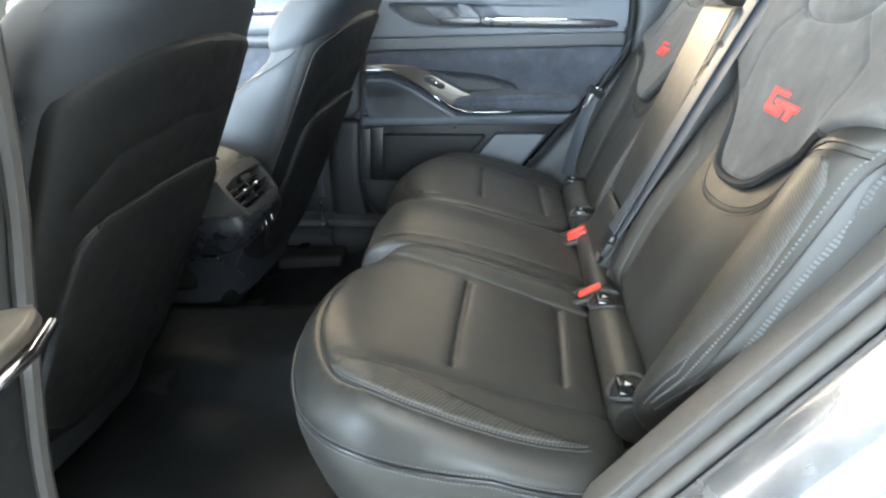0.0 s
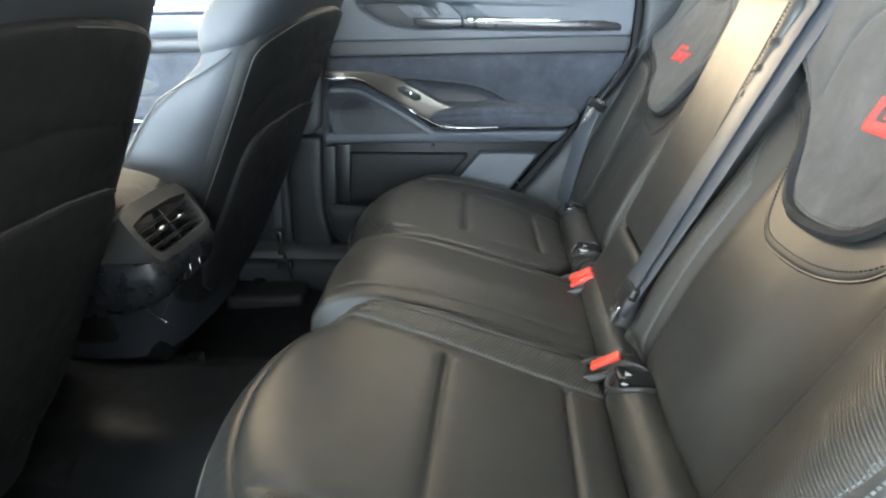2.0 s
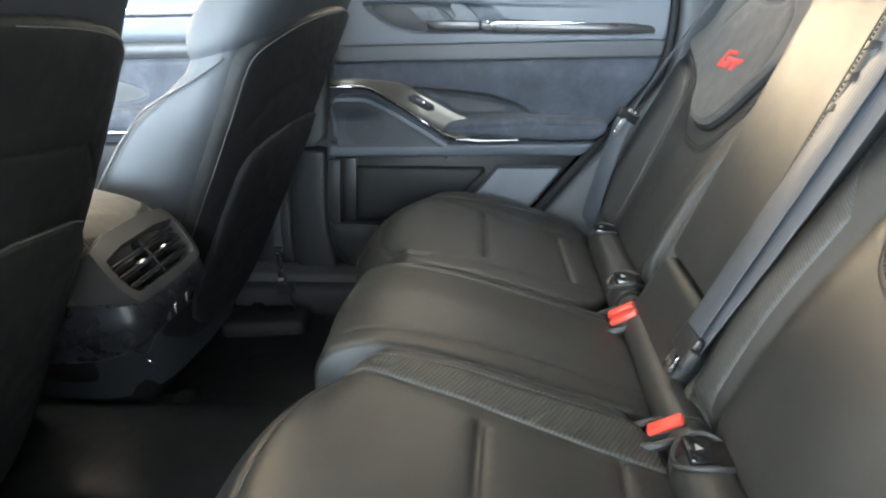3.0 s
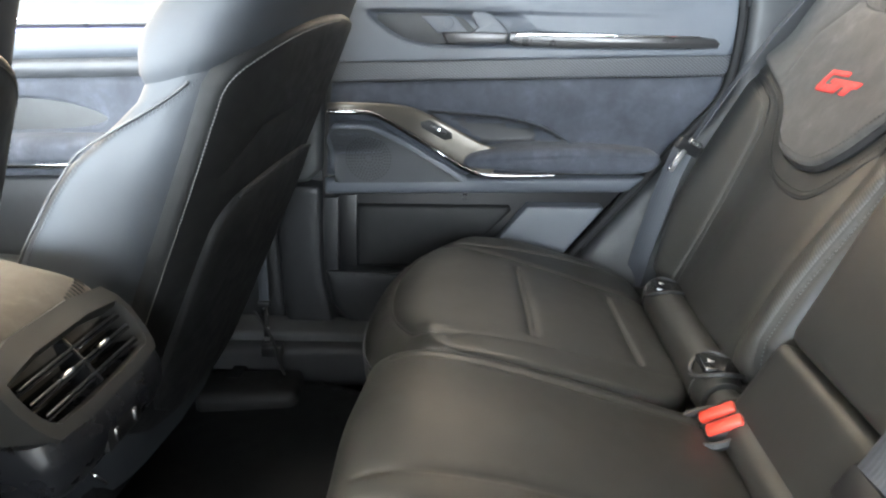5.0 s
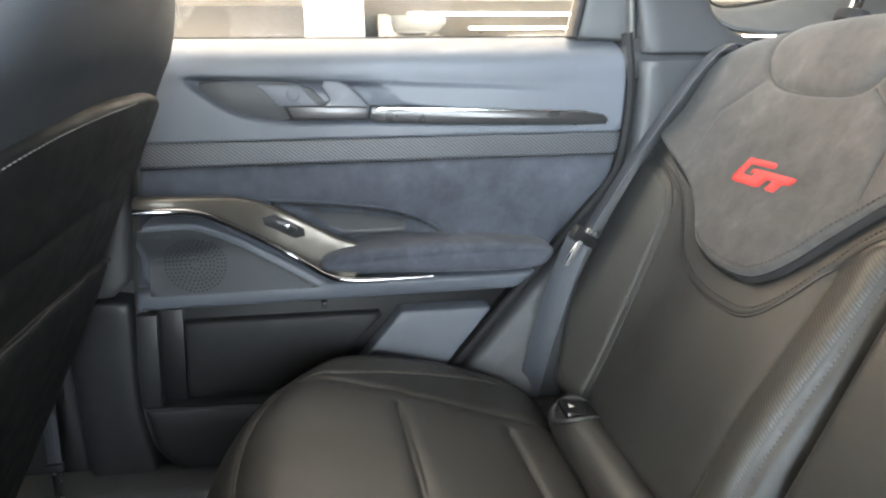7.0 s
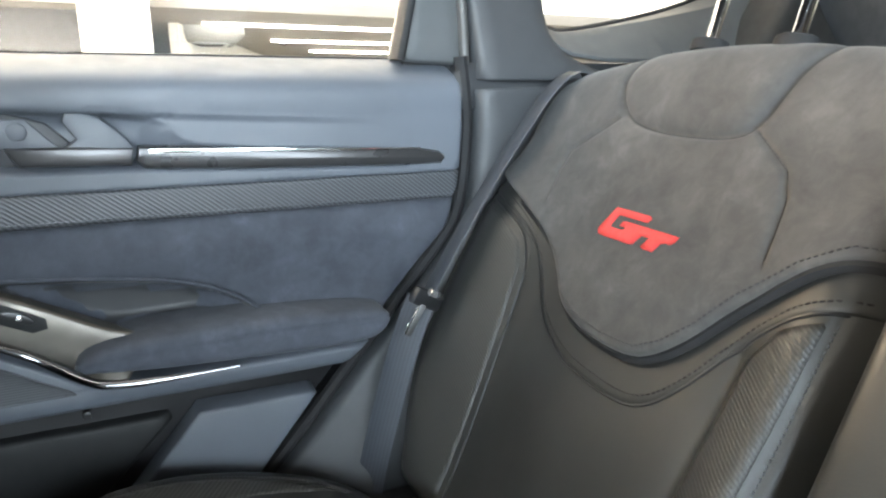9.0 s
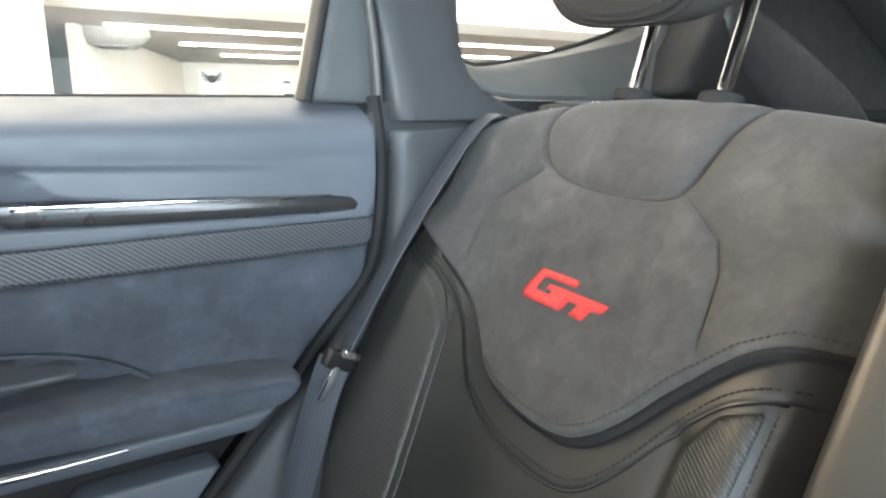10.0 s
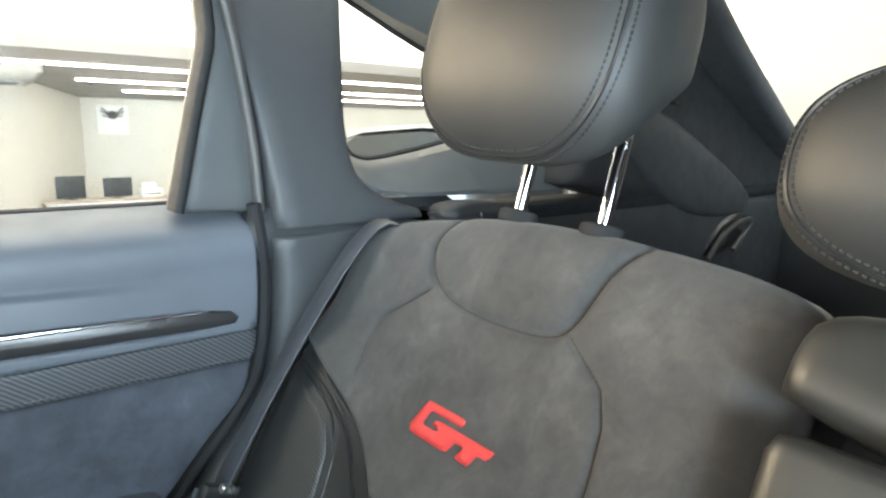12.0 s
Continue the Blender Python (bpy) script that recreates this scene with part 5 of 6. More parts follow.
def b_pillar(side):
    F0 = side_frame(side)
    F = F0 if side > 0 else (lambda u, v, w: F0(u - 0.045 + 0.10 * (v - 1.1), v, w))
    ob = thing("b_pillar", (-0.40, CY + side * 0.68, 0.55), "grey plastic pillar trim between the doors", "pillar trim", "pillar trims")
    low = chaikin([(-0.452, 0.50), (-0.335, 0.50), (-0.350, 0.62), (-0.362, 0.70), (-0.350, 0.86), (-0.352, 0.883), (-0.450, 0.883)], 1)
    patch("lower_trim", low, F, lambda q: 0.004 + edge_round(seg_dist(q, low, True), 0.012, 0.010), HARD, ob, "", 0.016, 0.10, (), 0.004, (0.003, 0.007))
    up = chaikin([(-0.452, 0.888), (-0.350, 0.888), (-0.340, 0.98), (-0.322, 1.10), (-0.330, 1.60), (-0.455, 1.60)], 1)
    patch("upper_trim", up, F, lambda q: 0.012 + edge_round(seg_dist(q, up, True), 0.015, 0.013) - 0.10 * smooth((q[:, 1] - 1.2) / 0.5), PILLAR, ob, "", 0.018, 0.09, (), 0.004, (0.003, 0.008))
    if side < 0:
        q = np.array([(-0.405, 1.45), (-0.405, 1.2), (-0.41, 0.9), (-0.42, 0.62)])
        p = F(q[:, 0], q[:, 1], np.array((-0.02, 0.03, 0.035, 0.02)))
        part("belt_webbing", sweep(resample(chaikin(p, 2, False), 0.03), rounded_rect(0.046, 0.002, 0.0008, 2), up=(0, -side, 0)), WEB, ob, "front belt webbing")
    q = resample(chaikin([(-0.318, 1.60), (-0.312, 1.10), (-0.330, 0.965), (-0.355, 0.72), (-0.345, 0.62), (-0.31, 0.575), (-0.2, 0.552)], 2, False), 0.02)
    part("door_seal", sweep(F(q[:, 0], q[:, 1], np.full(len(q), -0.02)), circle(0.011, 8), up=(0, 1, 0)), SEAL, ob, "grey rubber seal")
    return ob


b_pillar(1)
b_pillar(-1)


def c_pillar(side):
    """Trim behind the rear door: wheel-arch side, shoulder, upright pillar and the quarter window's surround."""
    F = side_frame(side)
    ob = thing("c_pillar", (0.5, CY + side * 0.66, 0.60), "grey plastic pillar and wheel-arch trim behind the rear door", "pillar trim", "pillar trims")
    rear = chaikin(np.array(REAR_EDGE) + np.array((0.022, -0.006)), 2, False)
    arch = np.vstack([rear[rear[:, 1] < 1.235], [(0.02, 0.56), (0.45, 0.56), (0.70, 0.80), (0.70, 1.235)]])

    def h_a(q):
        return 0.012 + edge_round(seg_dist(q, arch), 0.02, 0.02) + 0.045 * smooth((q[:, 0] - (0.20 + 0.85 * (q[:, 1] - 0.74))) / 0.12) * smooth((1.15 - q[:, 1]) / 0.2)

    patch("side_trim", arch, F, h_a, LOWER, ob, "grey wheel-arch trim", 0.014, 0.08, (), 0.004, (0.003, 0.008, 0.015))
    sides = chaikin([(0.700, 1.238), (0.612, 1.262), (0.566, 1.292), (0.554, 1.345), (0.561, 1.43), (0.578, 1.62), (0.392, 1.62), (0.410, 1.50), (0.434, 1.38), (0.446, 1.30), (0.450, 1.238)], 1, False)
    up = sides
    patch("backing", np.array([(0.40, 1.20), (0.74, 1.20), (0.74, 1.262), (0.43, 1.262)]), F, flat(-0.006), HARD, ob, "", 0.03, 0.03)
    patch("upper_trim", up, F, lambda q: 0.012 + edge_round(seg_dist(q, sides), 0.012, 0.010) - 0.22 * np.maximum(0, q[:, 1] - 1.25), LOWER, ob, "", 0.014, 0.07, (), 0.004, (0.003, 0.008))
    return ob


c_pillar(1)


def quarter_window():
    F = side_frame(1)
    ob = thing("quarter_window", (0.75, CY + 0.68, 1.26), "fixed rear quarter window in a grey moulded surround", "car window")
    hole = chaikin([(0.545, 1.56), (0.552, 1.43), (0.562, 1.335), (0.582, 1.306), (0.66, 1.315), (0.79, 1.341), (0.88, 1.366), (0.95, 1.392), (0.86, 1.425), (0.70, 1.488), (0.60, 1.535)], 1)
    outer = chaikin([(0.520, 1.60), (0.530, 1.43), (0.541, 1.345), (0.560, 1.292), (0.610, 1.266), (0.80, 1.262), (1.05, 1.262), (1.30, 1.262), (1.30, 1.62)], 1)
    n = 90
    a, b = resample(outer, 0.001, True), resample(hole, 0.001, True)
    c = np.array((0.70, 1.42))
    ang = np.linspace(-math.pi, math.pi, n, endpoint=False)

    def ring(p):
        t = np.arctan2(p[:, 1] - c[1], p[:, 0] - c[0])
        return np.array([p[np.argmin(np.abs(np.angle(np.exp(1j * (t - k)))))] for k in ang])

    A, B = ring(a), ring(b)
    deep = B + np.array((0.034, 0.0))
    rings = [F(q[:, 0], q[:, 1], np.full(n, w) - 0.22 * (q[:, 1] - 1.25)) for q, w in ((A, -0.02), (A, 0.004), (A * 0.9 + B * 0.1, 0.006), (A * 0.30 + B * 0.70, -0.014), (A * 0.10 + B * 0.90, -0.026), (deep, -0.074), (deep, -0.090))]
    part("window_surround", loft(rings, False), PILLAR, ob, "grey moulded surround")
    e = F(deep[:, 0], deep[:, 1], np.full(n, -0.078) - 0.22 * (B[:, 1] - 1.25))
    part("window_seal", sweep(e, circle(0.006, 6), True, up=(0, 1, 0)), RUBBER, ob, "black seal")
    pane = part("window_pane", prism(deep, lambda u, v, w: F(u, v, w - 0.22 * (v - 1.25)), -0.086, -0.090, 0.0005), GLASS, ob, "clear quarter window")
    pane.visible_shadow = False
    return ob


quarter_window()


def cargo_side():
    F = side_frame(1)
    ob = thing("cargo_side_trim", (1.1, CY + 0.62, 0.60), "dark grey luggage-area side trim with a hook and grab recess", "car trim")
    main = np.array([(0.66, 0.62), (1.75, 0.62), (1.75, 1.22), (1.30, 1.235), (0.66, 1.25)])
    patch("side_panel", main, F, lambda q: 0.055 + edge_round(seg_dist(q, main, True), 0.02, 0.016), HARD, ob, "", 0.03, 0.08, (), 0.004, (0.004, 0.010, 0.016))
    patch("shelf", np.array([(0.66, -0.02), (1.72, -0.02), (1.72, 0.058), (0.66, 0.058)]), plane_frame((0, CY + 0.675, 1.245), (1, 0, 0), (0, -1, 0), (0, 0, 1)), flat(0.004), CARPET, ob, "", 0.05, 0.02)
    patch("bracket", chaikin([(0.655, 1.235), (0.81, 1.225), (0.81, 1.255), (0.665, 1.264)], 1), F, flat(0.075), HARD, ob, "cover bracket", 0.02, 0.05)
    rec = chaikin([(1.33, 1.12), (1.42, 1.10), (1.52, 1.19), (1.44, 1.20)], 1)
    # flat black patch stands for the shade inside a grab recess
    patch("recess_shade", rec, F, flat(0.058), BLACK, ob, "", 0.03, 0.004)
    q = chaikin([(1.34, 1.11), (1.40, 1.165), (1.50, 1.185), (1.51, 1.17), (1.44, 1.12)], 2, False)
    part("tie_hook", sweep(F(q[:, 0], q[:, 1], np.full(len(q), 0.072)), circle(0.006, 8), up=(0, 1, 0)), VENT_TRIM, ob, "grey tie-down hook")
    return ob


cargo_side()


def d_pillar(side):
    ob = thing("d_pillar", (1.5, CY + side * 0.62, 1.2), "dark grey sloping rear pillar trim beside the tailgate glass", "pillar trim", "pillar trims")
    F = plane_frame((0, CY + side * 0.60, 0), (1, 0, 0), (0, 0, 1), (0, -side, 0))
    p = chaikin([(0.90, 1.245), (1.76, 1.20), (1.76, 1.30), (1.54, 1.415), (1.34, 1.515), (1.12, 1.66), (0.98, 1.66), (1.03, 1.44), (0.98, 1.36)], 1)
    # roof shade over this pillar is put into its matt black
    patch("pillar_trim", p, F, lambda q: -0.02 + edge_round(seg_dist(q, p, True), 0.03, 0.025) - 0.05 * (q[:, 1] - 1.24), BACK_PANEL, ob, "", 0.025, 0.06, (), 0.004, (0.004, 0.01, 0.02))
    band = chaikin([(0.985, 1.40), (1.09, 1.44), (1.64, 1.19), (1.22, 1.19)], 3)
    patch("lower_band", band, F, lambda q: -0.013 + edge_round(seg_dist(q, band, True), 0.02, 0.010) - 0.05 * (q[:, 1] - 1.24), HARD, ob, "raised moulding along the pillar", 0.025, 0.03, (), 0.004, (0.004, 0.012))
    return ob


d_pillar(1)
d_pillar(-1)


def tailgate():
    ob = thing("tailgate", (1.70, CY, 0.60), "tailgate with a sloping rear window, shut", "car door")
    part("tailgate_trim", rbox((1.75, CY, 0.965), (0.08, 1.34, 0.75), 0.03), HARD, ob)
    F = plane_frame((1.72, CY, 1.325), (0, 1, 0), (-0.875, 0, 0.484), (0.484, 0, 0.875))
    pane = part("rear_window", prism(np.array([(-0.60, 0), (0.60, 0), (0.55, 0.54), (-0.55, 0.54)]), F, 0.0, 0.004, 0.0005), GLASS, ob, "clear sloping rear window")
    pane.visible_shadow = False
    return ob


tailgate()


# near side behind the door opening: seal, jamb and silver body
def near_body():
    F = plane_frame((0, CY - 0.675, 0), (1, 0, 0), (0, 0, 1), (0, -1, 0))
    ob = thing("rear_quarter_panel", (0.7, CY - 0.8, 0.45), "silver painted body side with a grey door-opening seal", "car body")
    line = chaikin([(0.40, 1.62), (0.452, 1.40), (0.478, 1.25), (0.478, 1.16), (0.455, 1.085), (0.392, 1.003), (0.296, 0.885), (0.19, 0.752), (0.09, 0.63), (-0.02, 0.555), (-0.20, 0.53)], 2, False)
    line = resample(line, 0.02)
    g = np.gradient(line, axis=0)
    away = np.stack([-g[:, 1], g[:, 0]], 1) / np.linalg.norm(g, axis=1)[:, None]
    l1, l2, l3 = line + away * 0.058, line + away * 0.074, line + away * 0.046
    part("opening_trim", sweep(F(l1[:, 0], l1[:, 1], np.full(len(l1), 0.0)), rounded_rect(0.030, 0.05, 0.012, 4), up=(0, -1, 0)), SEAL, ob, "grey door-opening trim")
    part("door_seal", sweep(F(l2[:, 0], l2[:, 1], np.full(len(l2), 0.030)), circle(0.011, 10), up=(0, -1, 0)), SEAL, ob, "grey rubber door seal")
    body = np.vstack([line + away * 0.078, [(-0.2, 0.36), (0.35, 0.36), (0.55, 0.72), (0.9, 0.80), (1.2, 0.60), (1.7, 0.55), (1.7, 1.05), (1.3, 1.22), (0.62, 1.25), (0.60, 1.62)]])

    def h(q):
        d = seg_dist(q, line)
        return 0.02 + 0.10 * smooth((d - 0.03) / 0.09) - 0.10 * smooth((q[:, 1] - 1.15) / 0.5)

    patch("body_side", body, F, h, SILVER, ob, "silver painted quarter panel", 0.025, 0.03, (line + np.array((0.09, -0.05)),), 0.02)
    inner = np.vstack([l3[l3[:, 1] < 1.25], [(0.0, 0.50), (1.7, 0.50), (1.7, 1.25)]])
    patch("inner_trim", inner, side_frame(-1), flat(0.0), SOFT, ob, "", 0.05, 0.03)
    upi = np.array([(0.45, 1.25), (1.3, 1.25), (1.3, 1.63), (0.40, 1.63)])
    patch("inner_upper", upi, side_frame(-1), flat(-0.05), PILLAR, ob, "", 0.06, 0.03)
    return ob


near_body()


def far_body():
    ob = thing("body_side", (0.1, CY + 0.80, 0.36), "silver outer body side below the far windows", "car body")
    F = plane_frame((0, CY + 0.78, 0), (1, 0, 0), (0, 0, 1), (0, 1, 0))
    out = np.array([(-1.7, 0.36), (1.75, 0.36), (1.75, 1.20), (-1.7, 1.20)])
    patch("body_panel", out, F, lambda q: 0.04 * np.sin(np.clip((q[:, 1] - 0.36) / 0.84, 0, 1) * math.pi), SILVER, ob, "", 0.08, 0.02)
    for x0, x1, zt in ((-0.47, -0.30, 1.24), (0.36, 0.56, 1.276)):
        part("inner_closing", rbox(((x0 + x1) / 2, CY + 0.735, (0.52 + zt) / 2), (x1 - x0, 0.03, zt - 0.52), 0.004), HARD, ob)
    part("sill_closing", rbox((0.0, CY + 0.74, 0.56), (3.0, 0.05, 0.16), 0.006), HARD, ob)
    return ob


far_body()

# floor, sills, roof
def car_floor():
    ob = thing("car_floor", (0, CY, 0.44), "black carpeted car floor with shiny protective film", "car floor", kind="structure")
    F = plane_frame((0, CY, 0.44), (1, 0, 0), (0, 1, 0), (0, 0, 1))
    out = np.array([(-1.6, -0.67), (1.72, -0.67), (1.72, 0.67), (-1.6, 0.67)])

    def h(q):
        w = 0.055 * smooth((0.20 - np.abs(q[:, 1])) / 0.10)
        return w + np.array([0.006 * noise.noise((a * 9, b * 9, 0.3)) for a, b in q])

    patch("carpet", out, F, h, CARPET, ob, "", 0.035, 0.03)
    part("bench_base", rbox((0.34, CY, 0.555), (0.60, 1.30, 0.22), 0.03), CARPET, ob, "carpeted base under the bench")
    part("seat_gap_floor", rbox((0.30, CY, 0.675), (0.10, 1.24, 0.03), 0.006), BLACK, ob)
    part("luggage_floor", rbox((1.15, CY, 0.72), (1.10, 1.26, 0.05), 0.01), CARPET, ob, "carpeted luggage floor")
    part("rail_cover", rbox((-0.49, CY + 0.535, 0.484), (0.20, 0.105, 0.062), 0.018, Matrix.Rotation(radians(5), 4, "Z"), 3), BACK_PANEL, ob, "black plastic cover over the seat rail")
    # one sheet of film over both footwells and the tunnel, pushed into soft folds
    m = chaikin(np.array([(-0.98, -0.60), (-0.02, -0.60), (-0.02, 0.60), (-0.98, 0.60)]), 2)
    fold = lambda a, b: 0.008 * noise.noise((a * 5, b * 4, 1.7)) + 0.004 * noise.noise((a * 11 + b * 5, b * 8, 4.1))
    patch("floor_film", m, F, lambda q: 0.040 + 0.055 * smooth((0.24 - np.abs(q[:, 1])) / 0.14) + np.array([fold(a, b) for a, b in q]), MAT, ob, "shiny black protective film", 0.016, 0.01)
    return ob


car_floor()


def sill(side):
    ob = thing("door_sill", (-0.4, CY + side * 0.66, 0.48), "grey plastic door sill with a scuff plate", "door sill", "door sills")
    pts = np.array([(-1.45, CY + side * 0.655, 0.515), (0.12, CY + side * 0.655, 0.515)])
    part("sill_trim", sweep(resample(pts, 0.1), rounded_rect(0.13, 0.10, 0.022, 4), up=(0, 0, 1)), HARD, ob)
    pts = np.array([(-0.60, CY + side * 0.655, 0.572), (0.05, CY + side * 0.655, 0.562)])
    part("scuff_plate", sweep(resample(pts, 0.1), rounded_rect(0.085, 0.032, 0.010, 4), up=(0, 0, 1)), PILLAR, ob, "grey scuff plate")
    return ob


sill(1)
sill(-1)


def car_roof():
    ob = thing("headliner", (0, CY, 1.62), "dark grey cloth headliner with an added roof opening", "ceiling", kind="structure")
    F = plane_frame((0, CY, 1.63), (1, 0, 0), (0, 1, 0), (0, 0, -1))
    arch = lambda q: -0.045 * (1 - (q[:, 1] / 0.56) ** 2)
    # the lining runs round an unseen opening, added to light the front seats
    for o in ([(-0.34, -0.56), (1.36, -0.54), (1.36, 0.54), (-0.34, 0.56)], [(-0.99, -0.56), (-0.34, -0.56), (-0.34, -0.42), (-0.99, -0.42)], [(-0.99, 0.42), (-0.34, 0.42), (-0.34, 0.56), (-0.99, 0.56)]):
        patch("lining", np.array(o), F, arch, HEADLINER, ob, "", 0.05, 0.05)
    glass = part("added_opening_glass", prism(np.array([(-0.99, -0.42), (-0.34, -0.42), (-0.34, 0.42), (-0.99, 0.42)]), F, -0.075, -0.079, 0.0005), GLASS, ob, "clear pane in the added roof opening")
    glass.visible_shadow = False
    for side in (-1, 1):
        p = np.array([(-1.45, CY + side * 0.60, 1.32), (-1.0, CY + side * 0.575, 1.585), (-0.4, CY + side * 0.57, 1.635), (0.4, CY + side * 0.57, 1.63), (0.9, CY + side * 0.565, 1.62), (1.16, CY + side * 0.565, 1.605)])
        part("roof_rail", sweep(resample(chaikin(p, 2, False), 0.06), rounded_rect(0.07, 0.06, 0.025, 4), up=(0, 0, 1)), HEADLINER, ob)
        p = np.array([(1.10, CY + side * 0.61, 1.608), (1.17, CY + side * 0.615, 1.585), (1.30, CY + side * 0.62, 1.505), (1.50, CY + side * 0.63, 1.402), (1.70, CY + side * 0.645, 1.305), (1.80, CY + side * 0.65, 1.26)])
        part("tailgate_rail", sweep(resample(chaikin(p, 2, False), 0.06), rounded_rect(0.13, 0.045, 0.018, 4), up=(0, 0, 1)), LOWER, ob, "dark rail beside the tailgate glass")
    return ob


car_roof()


def front_end():
    ob = thing("dashboard", (-1.5, CY, 0.44), "plain dark dashboard and windscreen at the front of the cabin", "dashboard")
    part("dash_body", rbox((-1.52, CY, 0.86), (0.30, 1.36, 0.62), 0.06, None, 3), HARD, ob)
    F = plane_frame((-1.62, CY, 1.16), (0, 1, 0), (0.80, 0, 0.60), (-0.60, 0, 0.80))
    pane = part("windscreen", prism(np.array([(-0.66, 0), (0.66, 0), (0.58, 0.78), (-0.58, 0.78)]), F, 0.0, 0.004, 0.0005), GLASS, ob, "clear windscreen")
    pane.visible_shadow = False
    return ob


front_end()


# ---- front seats ----
def front_seat(side, dx, label):
    sc = CY + side * 0.372
    ob = thing("front_seat", (-0.75 + dx, sc, 0.46), label, "car seat", "front seats")
    zs = np.array((0.52, 0.70, 0.86, 0.95, 1.01, 1.06, 1.09, 1.113, 1.135, 1.165, 1.18, 1.20, 1.22, 1.25, 1.27, 1.30, 1.34, 1.38))
    xf = np.array((-0.86, -0.74, -0.648, -0.592, -0.548, -0.504, -0.470, -0.438, -0.402, -0.402, -0.402, -0.392, -0.374, -0.340, -0.312, -0.288, -0.262, -0.235))
    hw = np.array((0.235, 0.262, 0.268, 0.268, 0.266, 0.263, 0.260, 0.258, 0.254, 0.251, 0.249, 0.246, 0.239, 0.220, 0.196, 0.160, 0.112, 0.060))
    rear_x = lambda z: -0.246 + 0.50 * (z - 1.194) - 0.35 * np.maximum(0, z - 1.22) ** 1.0 * 0.6

    def ring(z, grow=0.0, k=64, flat_front=False):
        r, f, w = rear_x(z) + grow, float(np.interp(z, zs, xf)) - grow, float(np.interp(z, zs, hw)) + grow
        cx, d = (r + f) / 2, (r - f) / 2
        out = []
        for i in range(k):
            a = 2 * math.pi * i / k
            ca, sa = math.cos(a), math.sin(a)
            e = 0.30
            y = w * math.copysign(abs(sa) ** e, sa)
            x = d * math.copysign(abs(ca) ** e, ca)
            if x < 0:
                x *= 1.0 - 0.45 * (1 - abs(y / w) ** 3) * (1 - float(smooth((z - 1.06) / 0.08)))
            else:
                x += 0.022 * (1 - (y / w) ** 2) - 0.034 * abs(y / w) ** 6
            lean = 0.21 * float(smooth((z - 1.02) / 0.11) * smooth((1.30 - z) / 0.13))
            out.append((cx + x + dx, sc + y, z + lean * (cx + x + 0.335)))
        return out

    part("backrest", loft([ring(z) for z in np.linspace(0.53, 1.146, 34)]), LEATHER_COOL_LIT, ob, "black leather backrest with deep side bolsters")
    hz = np.linspace(1.138, 1.385, 26)
    swell = 0.007 * np.sin(np.clip((hz - 1.138) / 0.022, 0, 1) * math.pi / 2)
    part("headrest", loft([ring(z, g - 0.002) for z, g in zip(hz, swell)]), LEATHER_COOL_LIT, ob, "fixed leather headrest")

    # the back panel lies on the rear face, its upper edge arched
    def BACKF(u, v, w):
        wv = np.interp(v, zs, hw)
        y = np.clip(u / wv, -1, 1)
        x = np.array([rear_x(z) for z in v]) + 0.022 * (1 - y * y) - 0.034 * np.abs(y) ** 6
        return np.stack([x + dx + w * 0.89, sc + u, v - w * 0.45], 1)

    inn = -side
    panel = chaikin([(inn * 0.252, 0.60), (inn * 0.257, 0.90), (inn * 0.254, 1.09), (inn * 0.250, 1.148), (inn * 0.205, 1.174), (inn * 0.15, 1.188), (inn * 0.07, 1.197), (0.0, 1.200), (-inn * 0.07, 1.198), (-inn * 0.15, 1.190), (-inn * 0.205, 1.176), (-inn * 0.244, 1.150), (-inn * 0.248, 1.09), (-inn * 0.249, 0.90), (-inn * 0.243, 0.60)], 2)
    pocket_seam = [(-0.205, 1.03), (-0.16, 1.075), (0.0, 1.095), (0.16, 1.075), (0.205, 1.03)]
    bp = patch("back_panel", panel, BACKF, lambda q: 0.004 + edge_round(seg_dist(q, panel, True), 0.008, 0.007) - 0.003 * np.exp(-(seg_dist(q, pocket_seam) / 0.004) ** 2), BACK_PANEL, ob, "dark back panel", 0.016, 0.012, (pocket_seam,), 0.004, (0.002, 0.005))
    pocket = chaikin([(-0.200, 0.62), (-0.206, 0.90), (-0.200, 0.985), (-0.10, 1.005), (0.0, 1.008), (0.10, 1.005), (0.200, 0.985), (0.206, 0.90), (0.200, 0.62)], 2)
    pk = patch("map_pocket", pocket, BACKF, lambda q: 0.012 + edge_round(seg_dist(q, pocket, True), 0.008, 0.006) + 0.010 * smooth((0.99 - q[:, 1]) / 0.05) * smooth(q[:, 1] - 0.6), BACK_PANEL, ob, "dark map pocket", 0.016, 0.012, (), 0.004, (0.002, 0.005))
    top = np.array([(0.200 * k, 0.985 + 0.023 * (1 - k * k)) for k in np.linspace(-0.88, 0.88, 25)])
    cord("pocket_welt", pk, top, 0.0024, HARD, ob)
    stitches("stitching", bp, chaikin([(inn * 0.247, 0.64), (inn * 0.252, 0.90), (inn * 0.249, 1.09), (inn * 0.245, 1.140), (inn * 0.20, 1.168), (inn * 0.15, 1.183), (inn * 0.07, 1.192), (0.0, 1.195)], 2, False), THREAD_PALE, ob, 0.0042, 0.0032, 0.0007, 0.0001)
    # stitched seam along the inner bolster
    for k in (inn, -inn):
        pts = []
        for z in np.linspace(0.72, 1.136, 110):
            f, r = float(np.interp(z, zs, xf)), rear_x(z)
            t = 0.16 + 0.36 * smooth((z - 1.05) / 0.09)
            w = float(np.interp(z, zs, hw))
            pts.append((f + (r - f) * t + dx, sc + k * (w + 0.0005), z))
